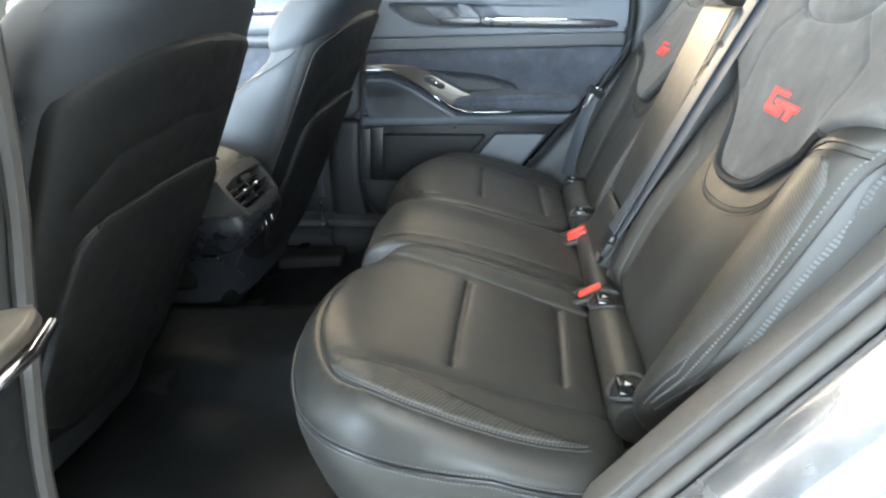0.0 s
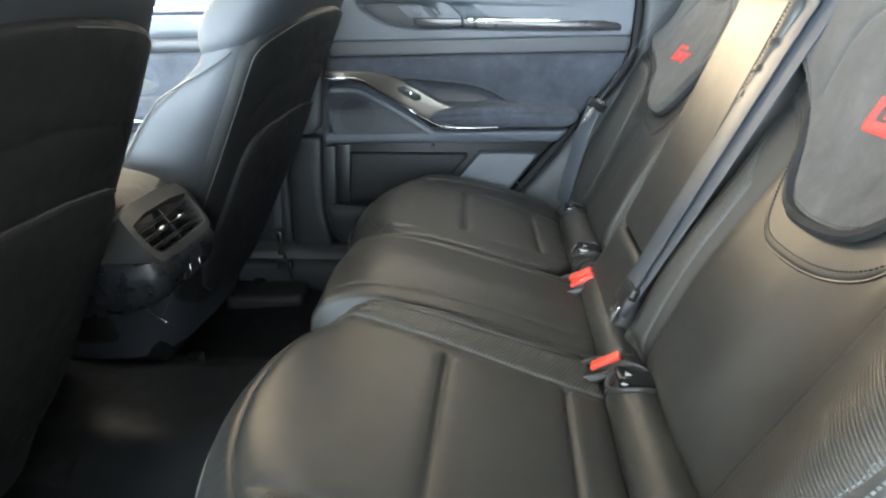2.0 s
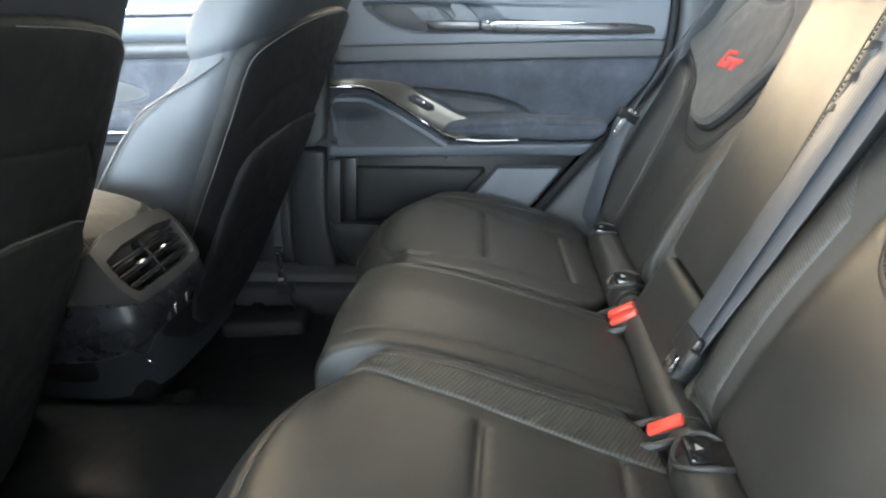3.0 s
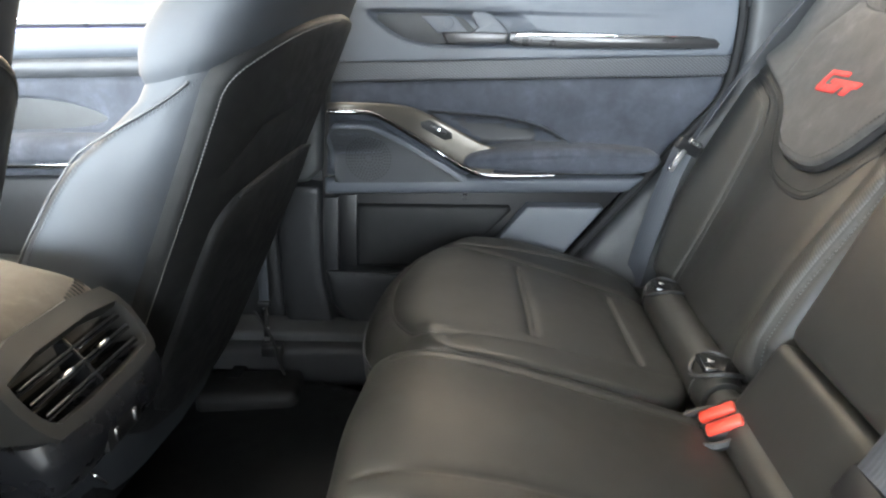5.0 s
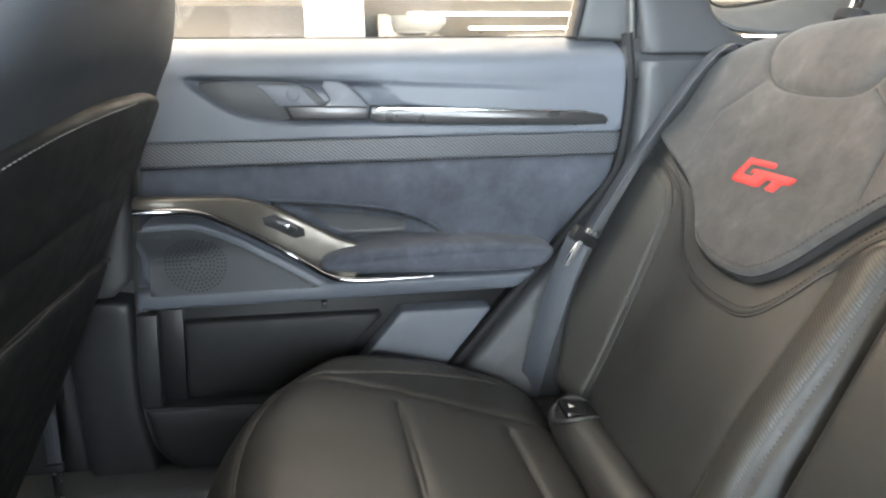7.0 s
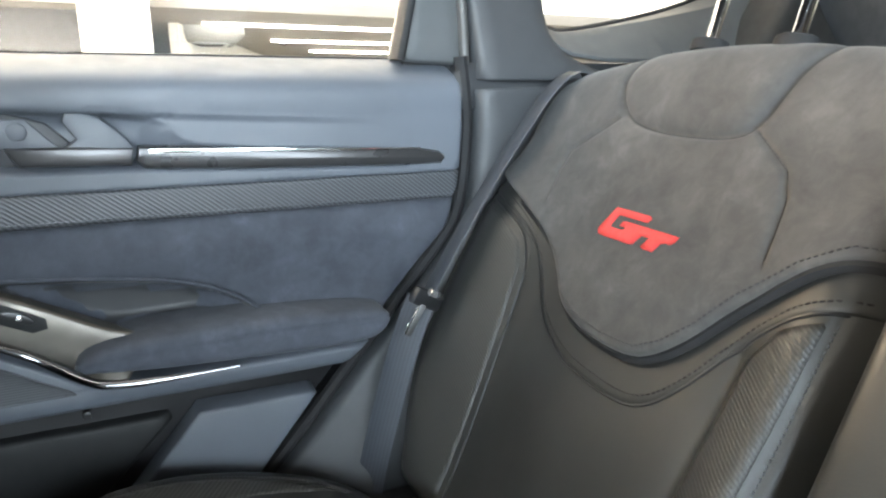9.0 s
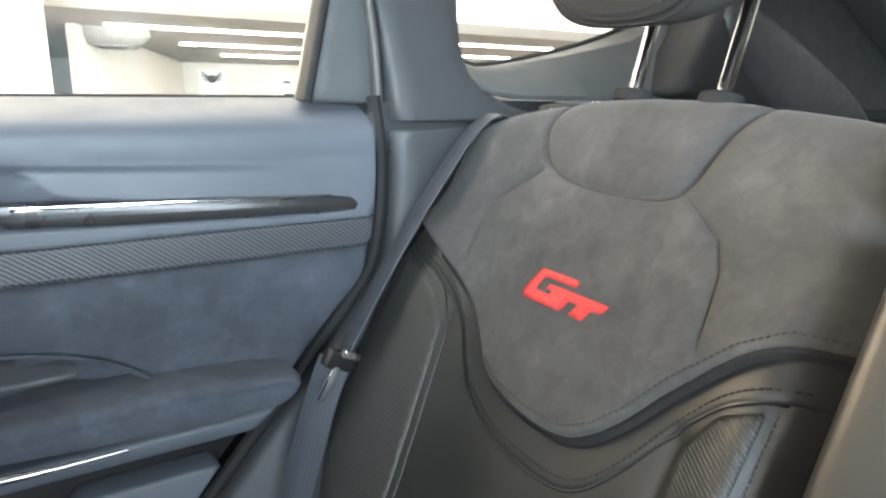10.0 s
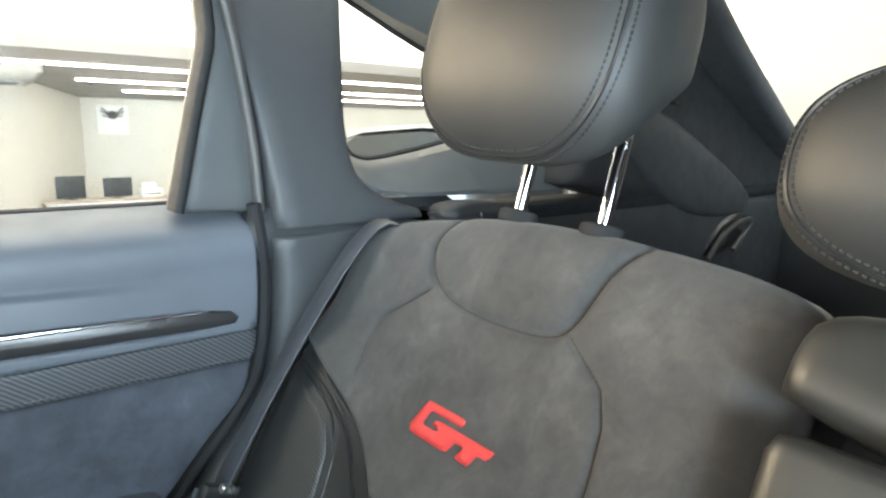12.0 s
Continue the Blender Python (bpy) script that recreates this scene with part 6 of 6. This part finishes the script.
        part("bolster_seam", sweep(np.array(pts), circle(0.0018, 6), up=(0, k, 0.1)), HARD, ob)
        bm = bmesh.new()
        for p in resample(np.array(pts) + np.array((0.009, 0, 0)), 0.0055):
            bmesh.ops.create_cube(bm, size=1.0, matrix=Matrix.Translation(p) @ Matrix.Diagonal((0.0008, 0.0008, 0.0036, 1)))
        tagged(part("stitching", bm, THREAD, ob), kind="stuff")
    # seat cushion, side valance and rails
    part("seat_cushion", blob((-0.86 + dx, sc, 0.66), (0.27, 0.262, 0.10), 0.4, 0.35, Matrix.Rotation(radians(6), 4, "Y")), LEATHER, ob)
    part("seat_base", rbox((-0.80 + dx, sc, 0.545), (0.44, 0.44, 0.09), 0.02), CARPET, ob)
    for k in (-1, 1):
        part("seat_rail", rbox((-0.80 + dx, sc + k * 0.20, 0.485), (0.52, 0.045, 0.05), 0.008), CARPET, ob, "black seat rail")
        part("rail_bolt", rbox((-0.53 + dx, sc + k * 0.20, 0.50), (0.03, 0.055, 0.035), 0.006), CARPET, ob)
    if side < 0:
        return ob
    wire = [(-0.47 + dx, sc + side * 0.18, 0.66), (-0.44 + dx, sc + side * 0.185, 0.60), (-0.435 + dx, sc + side * 0.19, 0.53), (-0.42 + dx, sc + side * 0.19, 0.50)]
    part("cable", sweep(resample(chaikin(wire, 2, False), 0.02), circle(0.003, 8)), BLACK, ob)
    return ob


front_seat(1, 0.0, "black leather front seat with fixed headrest and map pocket")
front_seat(-1, -0.062, "black leather front seat set a little further forward")


# ---- centre console ----
CC = CY - 0.052


def console():
    ob = thing("centre_console", (-0.70, CC, 0.48), "dark centre console with rear air vents and taupe suede lid", "centre console")
    xs = np.linspace(-1.35, -0.42, 12)
    rings = []
    for x in xs:
        t = smooth((x + 0.56) / 0.12)
        w, top = 0.098 - 0.016 * t, 0.905 - 0.05 * t
        z0 = 0.48 + 0.36 * smooth((x + 0.78) / 0.16)
        rings.append([(x, CC + y, max(z, z0)) for y, z in ((-w - 0.02 + 0.02 * t, 0.47), (-w - 0.012 + 0.012 * t, 0.62), (-w, 0.80), (-w * 0.92, top), (0, top + 0.004), (w * 0.92, top), (w, 0.80), (w + 0.012 - 0.012 * t, 0.62), (w + 0.02 - 0.02 * t, 0.47))])
    part("console_body", loft(rings), BACK_PANEL, ob)
    # rear face leaning forward towards its top
    F = plane_frame((-0.384, CC, 0.862), (0, 1, 0), (-0.557, 0, 0.83), (0.83, 0, 0.557))
    face = chaikin([(-0.096, 0.091), (0.078, 0.091), (0.101, 0.058), (0.094, 0.008), (0.082, -0.010), (-0.082, -0.010), (-0.094, 0.008), (-0.100, 0.045)], 1)
    hole = chaikin([(-0.084, 0.063), (0.084, 0.063), (0.087, 0.038), (0.082, 0.014), (0.068, 0.005), (-0.068, 0.005), (-0.082, 0.014), (-0.087, 0.038)], 1)
    n = len(face)
    rr = [F(q[:, 0], q[:, 1], np.full(n, w)) for q, w in ((face, -0.06), (face, 0.0), (face * 0.97 + hole * 0.03, 0.004), (face * 0.15 + hole * 0.85, 0.006), (hole, 0.0), (hole, -0.04))]
    part("vent_frame", loft(rr, False), VENT_TRIM, ob, "satin grey vent surround")
    part("vent_back", prism(hole, F, -0.05, -0.038, 0.001), BLACK, ob)
    for i in range(3):
        v = 0.018 + 0.016 * i
        hwid = 0.078 + 0.004 * min(1, i)
        slat = part("vent_slat", rbox(F(np.array([0.0]), np.array([v]), np.array([-0.012]))[0], (0.024, 2 * hwid, 0.0032), 0.0012, Matrix.Rotation(radians(-12), 4, "Y")), GLOSS, ob, "gloss black vent slat")
        part("slat_edge", rbox(F(np.array([0.0]), np.array([v]), np.array([0.0005]))[0], (0.0022, 2 * hwid * 0.96, 0.0022), 0.0008), SMOKE, slat)
    part("vent_divider", rbox(F(np.array([0.0]), np.array([0.035]), np.array([-0.014]))[0], (0.03, 0.006, 0.056), 0.002, Matrix.Rotation(radians(-34), 4, "Y")), GLOSS, ob)
    for s in (-0.030, 0.030):
        part("vent_tab", rbox(F(np.array([s]), np.array([0.035]), np.array([0.000]))[0], (0.012, 0.020, 0.006), 0.002, Matrix.Rotation(radians(-30), 4, "Y")), CHROME, ob, "chromed vent tab")
    # belly under the vents
    rows = ((0.860, -0.380, 0.098), (0.845, -0.372, 0.098), (0.825, -0.372, 0.096), (0.806, -0.380, 0.091), (0.788, -0.398, 0.084), (0.770, -0.430, 0.074), (0.758, -0.475, 0.064), (0.752, -0.53, 0.055))
    rings = [[((xr - 0.66) / 2 + a, CC + b, z) for a, b in rounded_rect(xr + 0.66, 2 * hw_ + 0.007, 0.030, 4)] for z, xr, hw_ in rows]
    part("belly", loft(rings), BELLY, ob, "rounded dark lower console")
    port = part("usb_panel", rbox((-0.378, CC - 0.004, 0.822), (0.014, 0.064, 0.028), 0.006), BLACK, ob, "black socket panel")
    for s in (-0.021, 0.013):
        part("socket_edge", rbox((-0.3705, CC + s, 0.822), (0.002, 0.007, 0.014), 0.001), STEEL, port)
        part("socket_slot", rbox((-0.3695, CC + s, 0.822), (0.002, 0.0055, 0.0125), 0.0005), BLACK, port)
    foot = [[(x, CC + y, z) for y, z in ((-0.085, 0.775), (0.085, 0.775), (0.100, 0.48), (-0.100, 0.48))] for x in (-1.00, -0.86, -0.82)]
    part("foot_trim", loft(foot), CARPET, ob)
    return ob


console()


def console_lid():
    ob = thing("console_lid", (-0.60, CC, 0.90), "taupe suede armrest lid with whip-stitched edge on the console", "armrest")
    F = plane_frame((-0.606, CC, 0.920), (1, 0, 0), (0, 1, 0), (0, 0, 1))
    out = chaikin([(-0.30, -0.104), (0.152, -0.104), (0.175, -0.085), (0.180, 0.0), (0.176, 0.090), (0.154, 0.110), (-0.30, 0.110)], 2)
    s = patch("lid_pad", out, F, lambda q: 0.058 + edge_round(seg_dist(q, out, True), 0.055, 0.045) - 0.9 * np.maximum(0, q[:, 0] + 0.02) ** 2, SUEDE_LID, ob, "taupe suede pad", 0.012, 0.05, (), 0.004, (0.003, 0.008, 0.016, 0.03, 0.045))
    for k in (-1, 1):
        edge = chaikin([(-0.10, k * 0.099), (0.136, k * 0.099), (0.158, k * 0.088), (0.166, k * 0.050)], 2, False)
        stitches("whip_stitching", s, edge, THREAD_DARK, ob, 0.006, 0.0024, 0.010, 0.0008)
    return ob


console_lid()
tx = thing("floor_cable", (-0.60, CY + 0.125, 0.665), "short loose cable end at the foot of the console", "cable")
part("cable", sweep(resample(chaikin([(-0.60, CY + 0.125, 0.665), (-0.525, CY + 0.080, 0.652), (-0.515, CY + 0.084, 0.638), (-0.512, CY + 0.088, 0.628)], 2, False), 0.004), circle(0.0020, 6)), STEEL, tx)


def belt_anchor():
    """Lower end of the front belt, bolted down beside the front seat."""
    ob = thing("belt_anchor", (-0.466, CY + 0.60, 0.545), "black front belt anchor on the sill beside the seat", "belt anchor")
    part("webbing", sweep(resample(np.array([(-0.462, CY + 0.610, 0.79), (-0.464, CY + 0.602, 0.69), (-0.465, CY + 0.600, 0.655)]), 0.02), rounded_rect(0.020, 0.003, 0.001, 2), up=(0, 1, 0)), WEB, ob)
    part("buckle_loop", rbox((-0.465, CY + 0.598, 0.655), (0.026, 0.012, 0.014), 0.004), BLACK, ob)
    part("stalk", sweep(resample(np.array([(-0.465, CY + 0.598, 0.652), (-0.467, CY + 0.598, 0.60), (-0.468, CY + 0.598, 0.556)]), 0.02), rounded_rect(0.012, 0.005, 0.002, 2), up=(0, 1, 0)), STEEL, ob, "grey steel stalk")
    part("foot", rbox((-0.456, CY + 0.590, 0.556), (0.044, 0.026, 0.026), 0.005), BLACK, ob)
    return ob


belt_anchor()

def underbody():
    ob = thing("car_underbody", (0.2, CY, 0.02), "car underbody standing on four black tyres", "car body")
    part("floor_pan", rbox((0.1, CY, 0.37), (3.6, 1.36, 0.08), 0.02), BLACK, ob)
    part("front_body", rbox((-2.05, CY, 0.68), (0.75, 1.56, 0.60), 0.12, None, 4), SILVER, ob, "silver front body")
    part("rear_bumper", rbox((1.88, CY, 0.62), (0.24, 1.56, 0.56), 0.10, None, 4), SILVER, ob, "silver rear bumper")
    for x in (-1.75, 1.05):
        for s in (-1, 1):
            y = CY + s * 0.70
            ring = np.array([(x + 0.27 * math.cos(a), y, 0.345 + 0.27 * math.sin(a)) for a in np.linspace(0, 2 * math.pi, 41)[:-1]])
            wheel = part("wheel", sweep(ring, rounded_rect(0.15, 0.22, 0.04, 3), True, up=(0, 1, 0)), RUBBER, ob, "black tyre")
            hub = [[(x + r * math.cos(a), y + s * d, 0.345 + r * math.sin(a)) for a in np.linspace(0, 2 * math.pi, 31)[:-1]] for r, d in ((0.215, -0.08), (0.215, 0.08), (0.18, 0.09), (0.05, 0.07))]
            part("rim", loft(hub), STEEL, wheel, "grey metal rim")
    return ob


underbody()

# the car's things take the car's stance
for ob in [o for o in scene.objects if o.parent is None and o.type in {"EMPTY", "MESH"}]:
    ob.matrix_basis = CAR @ ob.matrix_basis


# ---- showroom ----
def room_wall(name, x0, x1, y0, y1, z0, z1, mat, label):
    ob = part(name, rbox(((x0 + x1) / 2, (y0 + y1) / 2, (z0 + z1) / 2), (x1 - x0, y1 - y0, z1 - z0), 0.01), mat)
    return tagged(ob, label, "wall", kind="structure")


WALL = surface("white_wall_paint", (0.70, 0.68, 0.62), 0.8, 0.03, 1.5, 0.1, 60)
CEIL = surface("grey_ceiling_paint", (0.33, 0.31, 0.29), 0.85, 0.06, 2.0, 0.1, 60)
TILE = surface("polished_floor_tile", (0.32, 0.31, 0.29), 0.22, 0.08, 1.2)
PARTITION = surface("taupe_wall_paint", (0.14, 0.125, 0.11), 0.8, 0.06, 2.0, 0.1, 60)
LED = glow("led_tube", (1.0, 0.95, 0.86), 52.0)
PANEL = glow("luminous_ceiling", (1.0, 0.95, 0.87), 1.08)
X0, X1, Y0, Y1, ZC = -12.0, 24.0, -9.0, 19.5, 2.95
tagged(part("ground", rbox(((X0 + X1) / 2, (Y0 + Y1) / 2, -0.10), (X1 - X0, Y1 - Y0, 0.2), 0.01), TILE), "polished pale showroom floor", "floor", kind="structure")
room_wall("wall_far", X0, X1, Y1, Y1 + 0.2, 0, 6.0, WALL, "white painted far showroom wall")
room_wall("wall_rear", X1, X1 + 0.2, Y0, Y1, 0, 6.0, WALL, "white painted showroom wall")
room_wall("wall_front_low", X0 - 0.2, X0, Y0, Y1, 0, 0.5, WALL, "low wall under the glazed front")
room_wall("wall_near_low", X0, X1, Y0 - 0.2, Y0, 0, 0.5, WALL, "low wall under the glazed side")
tagged(part("ceiling", rbox(((X0 + X1) / 2, (12.2 + Y1) / 2, ZC + 0.1), (X1 - X0, Y1 - 12.2, 0.2), 0.01), CEIL), "low grey painted ceiling", "ceiling", kind="structure")
room_wall("ceiling_front", X0, X1, 12.0, 12.2, ZC, 3.15, CEIL, "grey upstand of the low ceiling")
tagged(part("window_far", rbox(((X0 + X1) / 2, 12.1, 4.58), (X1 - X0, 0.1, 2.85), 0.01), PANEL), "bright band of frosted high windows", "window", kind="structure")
tagged(part("ceiling_high", rbox(((X0 + X1) / 2, (Y0 + 12.0) / 2, 6.05), (X1 - X0, 12.0 - Y0, 0.1), 0.01), PANEL), "luminous white stretched ceiling", "ceiling", kind="structure")
for x0, y in ((1.40, 13.25), (2.95, 15.35), (4.22, 17.2)):
    for x in (x0 + 3.0, x0 + 9.1, x0 + 15.2):
        ob = thing("strip_light", (x, y, ZC), "white linear ceiling light", "ceiling light", "strip lights")
        part("tube", rbox((x, y, ZC - 0.035), (6.0, 0.07, 0.03), 0.008), LED, ob)
        part("housing", rbox((x, y, ZC - 0.010), (6.06, 0.10, 0.022), 0.004), WALL, ob)
side_run = Vector((2.8, 6.1, 0))
side_turn = Matrix.Rotation(math.atan2(side_run.y, side_run.x), 4, "Z")
tagged(part("wall_side", rbox((2.33, 16.45, 1.47), (side_run.length, 0.16, 2.93), 0.01, side_turn), WALL), "white painted wall running to the corner", "wall", kind="structure")
col = tagged(part("column", rbox((0.06, 11.2, 3.0), (0.85, 0.6, 6.0), 0.02), WALL), "white square column", "column", kind="structure")
room_wall("partition", -9.0, -0.35, 12.6, 12.8, 0, ZC + 0.1, PARTITION, "grey partition wall")


def poster():
    ob = thing("wall_poster", (4.55, Y1 - 0.02, 1.55), "white poster with a dark spidery shape on the wall", "poster")
    F = plane_frame((4.52, Y1 - 0.003, 2.41), (1, 0, 0), (0, 0, 1), (0, -1, 0))
    part("sheet", prism(np.array([(-0.36, -0.36), (0.36, -0.36), (0.36, 0.36), (-0.36, 0.36)]), F, 0, 0.02, 0.004), WHITE_MARK, ob)
    part("dark_shape", prism(chaikin([(-0.10, 0.02), (0.09, 0.02), (0.12, 0.14), (0.07, 0.22), (-0.07, 0.22), (-0.12, 0.14)], 2), F, 0.021, 0.026, 0.002), HARD, ob)
    for k in (-1, 1):
        for a, b in ((0.26, 0.30), (0.28, 0.22), (0.24, 0.12)):
            q = np.array([(k * 0.08, 0.13), (k * 0.20, b - 0.04), (k * a, b)])
            part("dark_leg", sweep(F(q[:, 0], q[:, 1], np.full(3, 0.024)), rounded_rect(0.034, 0.006, 0.002, 2), up=(0, -1, 0)), HARD, ob)
    return ob


poster()


def desk():
    ob = thing("reception_desk", (3.6, 16.4, 0), "pale wooden reception desk", "desk")
    WOOD = surface("pale_wood", (0.50, 0.40, 0.30), 0.45, 0.2, 6.0)
    part("desk_top", rbox((3.6, 16.4, 0.575), (2.6, 0.8, 0.05), 0.01), WOOD, ob)
    part("desk_front", rbox((3.6, 16.08, 0.275), (2.5, 0.04, 0.55), 0.01), WHITE_MARK, ob, "white desk front")
    for x in (2.36, 4.84):
        part("desk_side", rbox((x, 16.45, 0.275), (0.04, 0.66, 0.55), 0.01), WOOD, ob)
    for x, w, h, label in ((2.86, 0.54, 0.46, "black computer monitor on the desk"), (3.75, 0.56, 0.40, "black computer monitor on the desk beside a white printer")):
        m = thing("monitor", (x, 16.4, 0.600), label, "monitor", "monitors")
        part("screen", rbox((x, 16.35, 0.600 + 0.03 + h / 2), (w, 0.04, h), 0.008), BLACK, m)
        part("stand", rbox((x, 16.40, 0.670), (0.06, 0.04, 0.14), 0.006), HARD, m)
        part("base", rbox((x, 16.40, 0.607), (0.24, 0.18, 0.014), 0.004), HARD, m)
    pr = thing("printer", (4.42, 16.42, 0.600), "small white printer on the desk", "printer")
    part("body", rbox((4.42, 16.42, 0.685), (0.44, 0.36, 0.17), 0.02), WHITE_MARK, pr)
    part("paper_tray", rbox((4.42, 16.50, 0.815), (0.30, 0.02, 0.16), 0.004, Matrix.Rotation(radians(-20), 4, "X")), WHITE_MARK, pr)
    part("output_slot", rbox((4.42, 16.236, 0.665), (0.32, 0.01, 0.03), 0.002), HARD, pr)
    return ob


desk()


def ceiling_unit():
    """A tapered dark housing hung under the low ceiling."""
    ob = thing("ceiling_air_unit", (1.53, 14.1, ZC), "grey air-conditioning cassette hung under the ceiling", "air conditioner")
    AIR_GREY = surface("grey_housing_paint", (0.24, 0.235, 0.225), 0.5, 0.06, 5.0)
    ring = lambda k, z: [(1.53 + 0.62 * k * a, 14.10 + 0.50 * k * b, z) for a, b in rounded_rect(2.0, 2.0, 0.2, 3)]
    part("housing", loft([ring(1.0, ZC - 0.005), ring(1.0, ZC - 0.14), ring(0.80, ZC - 0.27), ring(0.74, ZC - 0.285)]), AIR_GREY, ob)
    part("grille", rbox((1.53, 14.10, ZC - 0.289), (0.55, 0.50, 0.012), 0.004), HARD, ob, "dark square grille")
    for a, b, sx, sy in ((0, 1, 0.6, 0.05), (0, -1, 0.6, 0.05), (1, 0, 0.05, 0.5), (-1, 0, 0.05, 0.5)):
        part("air_slot", rbox((1.53 + a * 0.345, 14.10 + b * 0.31, ZC - 0.287), (sx, sy, 0.010), 0.003), WHITE_MARK, ob)
    return ob


ceiling_unit()


def parked_car():
    """A black car across the hall."""
    ob = thing("parked_car", (5.4, 8.6, 0), "glossy black car parked in the showroom", "car")
    turn = Matrix.Translation((5.4, 8.6, 0)) @ Matrix.Rotation(radians(-28), 4, "Z") @ Matrix.Diagonal((1.0, 1.0, 1.13, 1.0))
    put = lambda bm: (bmesh.ops.transform(bm, matrix=turn, verts=bm.verts), bm)[1]

    def section(x, hw, z0, z1, k=0.12):
        return [(x, y, z) for y, z in ((-hw + k, z0), (hw - k, z0), (hw, z0 + 0.25), (hw * 0.99, z1 - 0.16), (hw * 0.93, z1 - 0.03), (hw * 0.6, z1), (-hw * 0.6, z1), (-hw * 0.93, z1 - 0.03), (-hw * 0.99, z1 - 0.16), (-hw, z0 + 0.25))]

    paint = surface("black_car_paint", (0.010, 0.010, 0.011), 0.15, 0.1, 3.0, coat=1.0)
    part("body", put(loft([section(*a) for a in ((-2.3, 0.72, 0.42, 0.72), (-2.15, 0.86, 0.26, 0.86), (-1.2, 0.93, 0.22, 1.0), (0.0, 0.94, 0.20, 1.02), (1.4, 0.93, 0.22, 1.04), (2.15, 0.86, 0.28, 1.0), (2.28, 0.74, 0.42, 0.86))])), paint, ob, "glossy black body")

    def cabin(x, hw, z):
        return [(x, y, q) for y, q in ((-hw, 0.99), (hw, 0.99), (hw * 0.84, z - 0.05), (hw * 0.7, z), (-hw * 0.7, z), (-hw * 0.84, z - 0.05))]

    glass = surface("dark_car_glass", (0.02, 0.025, 0.028), 0.06, 0.05, 3.0, rough_vary=0.02)
    part("glasshouse", put(loft([cabin(*a) for a in ((-1.25, 0.80, 1.02), (-0.55, 0.85, 1.47), (0.3, 0.86, 1.53), (1.2, 0.84, 1.47), (1.95, 0.78, 1.06))])), glass, ob, "dark side and front glass")
    roof = lambda x, hw, z: [(x, y, q) for y, q in ((-hw, z - 0.02), (hw, z - 0.02), (hw * 0.8, z + 0.025), (-hw * 0.8, z + 0.025))]
    part("roof", put(loft([roof(*a) for a in ((-0.62, 0.60, 1.455), (-0.45, 0.66, 1.50), (0.3, 0.68, 1.545), (1.1, 0.66, 1.505), (1.35, 0.60, 1.43))])), paint, ob)
    for x in (-1.42, 1.42):
        for s in (-1, 1):
            ring = [(x + 0.33 * math.cos(a), s * 0.86, 0.34 + 0.33 * math.sin(a)) for a in np.linspace(0, 2 * math.pi, 33)[:-1]]
            wheel = part("wheel", put(sweep(np.array(ring) * np.array((1, 1, 1.0)), rounded_rect(0.10, 0.20, 0.03, 3), True, up=(0, 1, 0))), RUBBER, ob, "black tyre")
            hub = [[(x + r * math.cos(a), s * y, 0.34 + r * math.sin(a)) for a in np.linspace(0, 2 * math.pi, 25)[:-1]] for r, y in ((0.29, 0.80), (0.29, 0.93), (0.24, 0.945), (0.06, 0.93))]
            part("rim", put(loft(hub)), STEEL, wheel, "grey metal rim")
    for s in (-1, 1):
        part("headlight", put(rbox((-2.12, s * 0.62, 0.70), (0.22, 0.34, 0.10), 0.03)), CHROME, ob, "clear headlight")
        part("side_mirror", put(rbox((-0.78, s * 1.0, 1.05), (0.12, 0.20, 0.13), 0.04)), paint, ob)
    return ob


parked_car()


def notice():
    ob = thing("wall_notice", (6.9, Y1 - 0.01, 1.9), "white notice sheet with plain dark bars on the wall", "notice")
    F = plane_frame((6.9, Y1 - 0.003, 2.30), (1, 0, 0), (0, 0, 1), (0, -1, 0))
    part("sheet", prism(np.array([(-0.6, -0.4), (0.6, -0.4), (0.6, 0.4), (-0.6, 0.4)]), F, 0, 0.012, 0.003), WHITE_MARK, ob)
    for u, v, w in ((-0.35, 0.18, 0.22), (0.15, 0.24, 0.5), (0.30, 0.02, 0.3), (-0.30, -0.16, 0.26), (0.20, -0.22, 0.4)):
        part("print_bar", prism(np.array([(u - w / 2, v - 0.03), (u + w / 2, v - 0.03), (u + w / 2, v + 0.03), (u - w / 2, v + 0.03)]), F, 0.013, 0.016, 0.001), LOWER, ob)
    return ob


notice()


def security_camera():
    ob = thing("security_camera", (3.25, 15.6, ZC), "small white dome camera under the ceiling", "security camera")
    part("collar", loft([[(3.25 + r * math.cos(a), 15.6 + r * math.sin(a), z) for a in np.linspace(0, 2 * math.pi, 21)[:-1]] for r, z in ((0.08, ZC), (0.08, ZC - 0.03), (0.07, ZC - 0.045))]), WHITE_MARK, ob)
    part("dome", blob((3.25, 15.6, ZC - 0.045), (0.058, 0.058, 0.055), 1.0, 1.0, None, 16, 10), HARD, ob, "dark dome")
    return ob


security_camera()
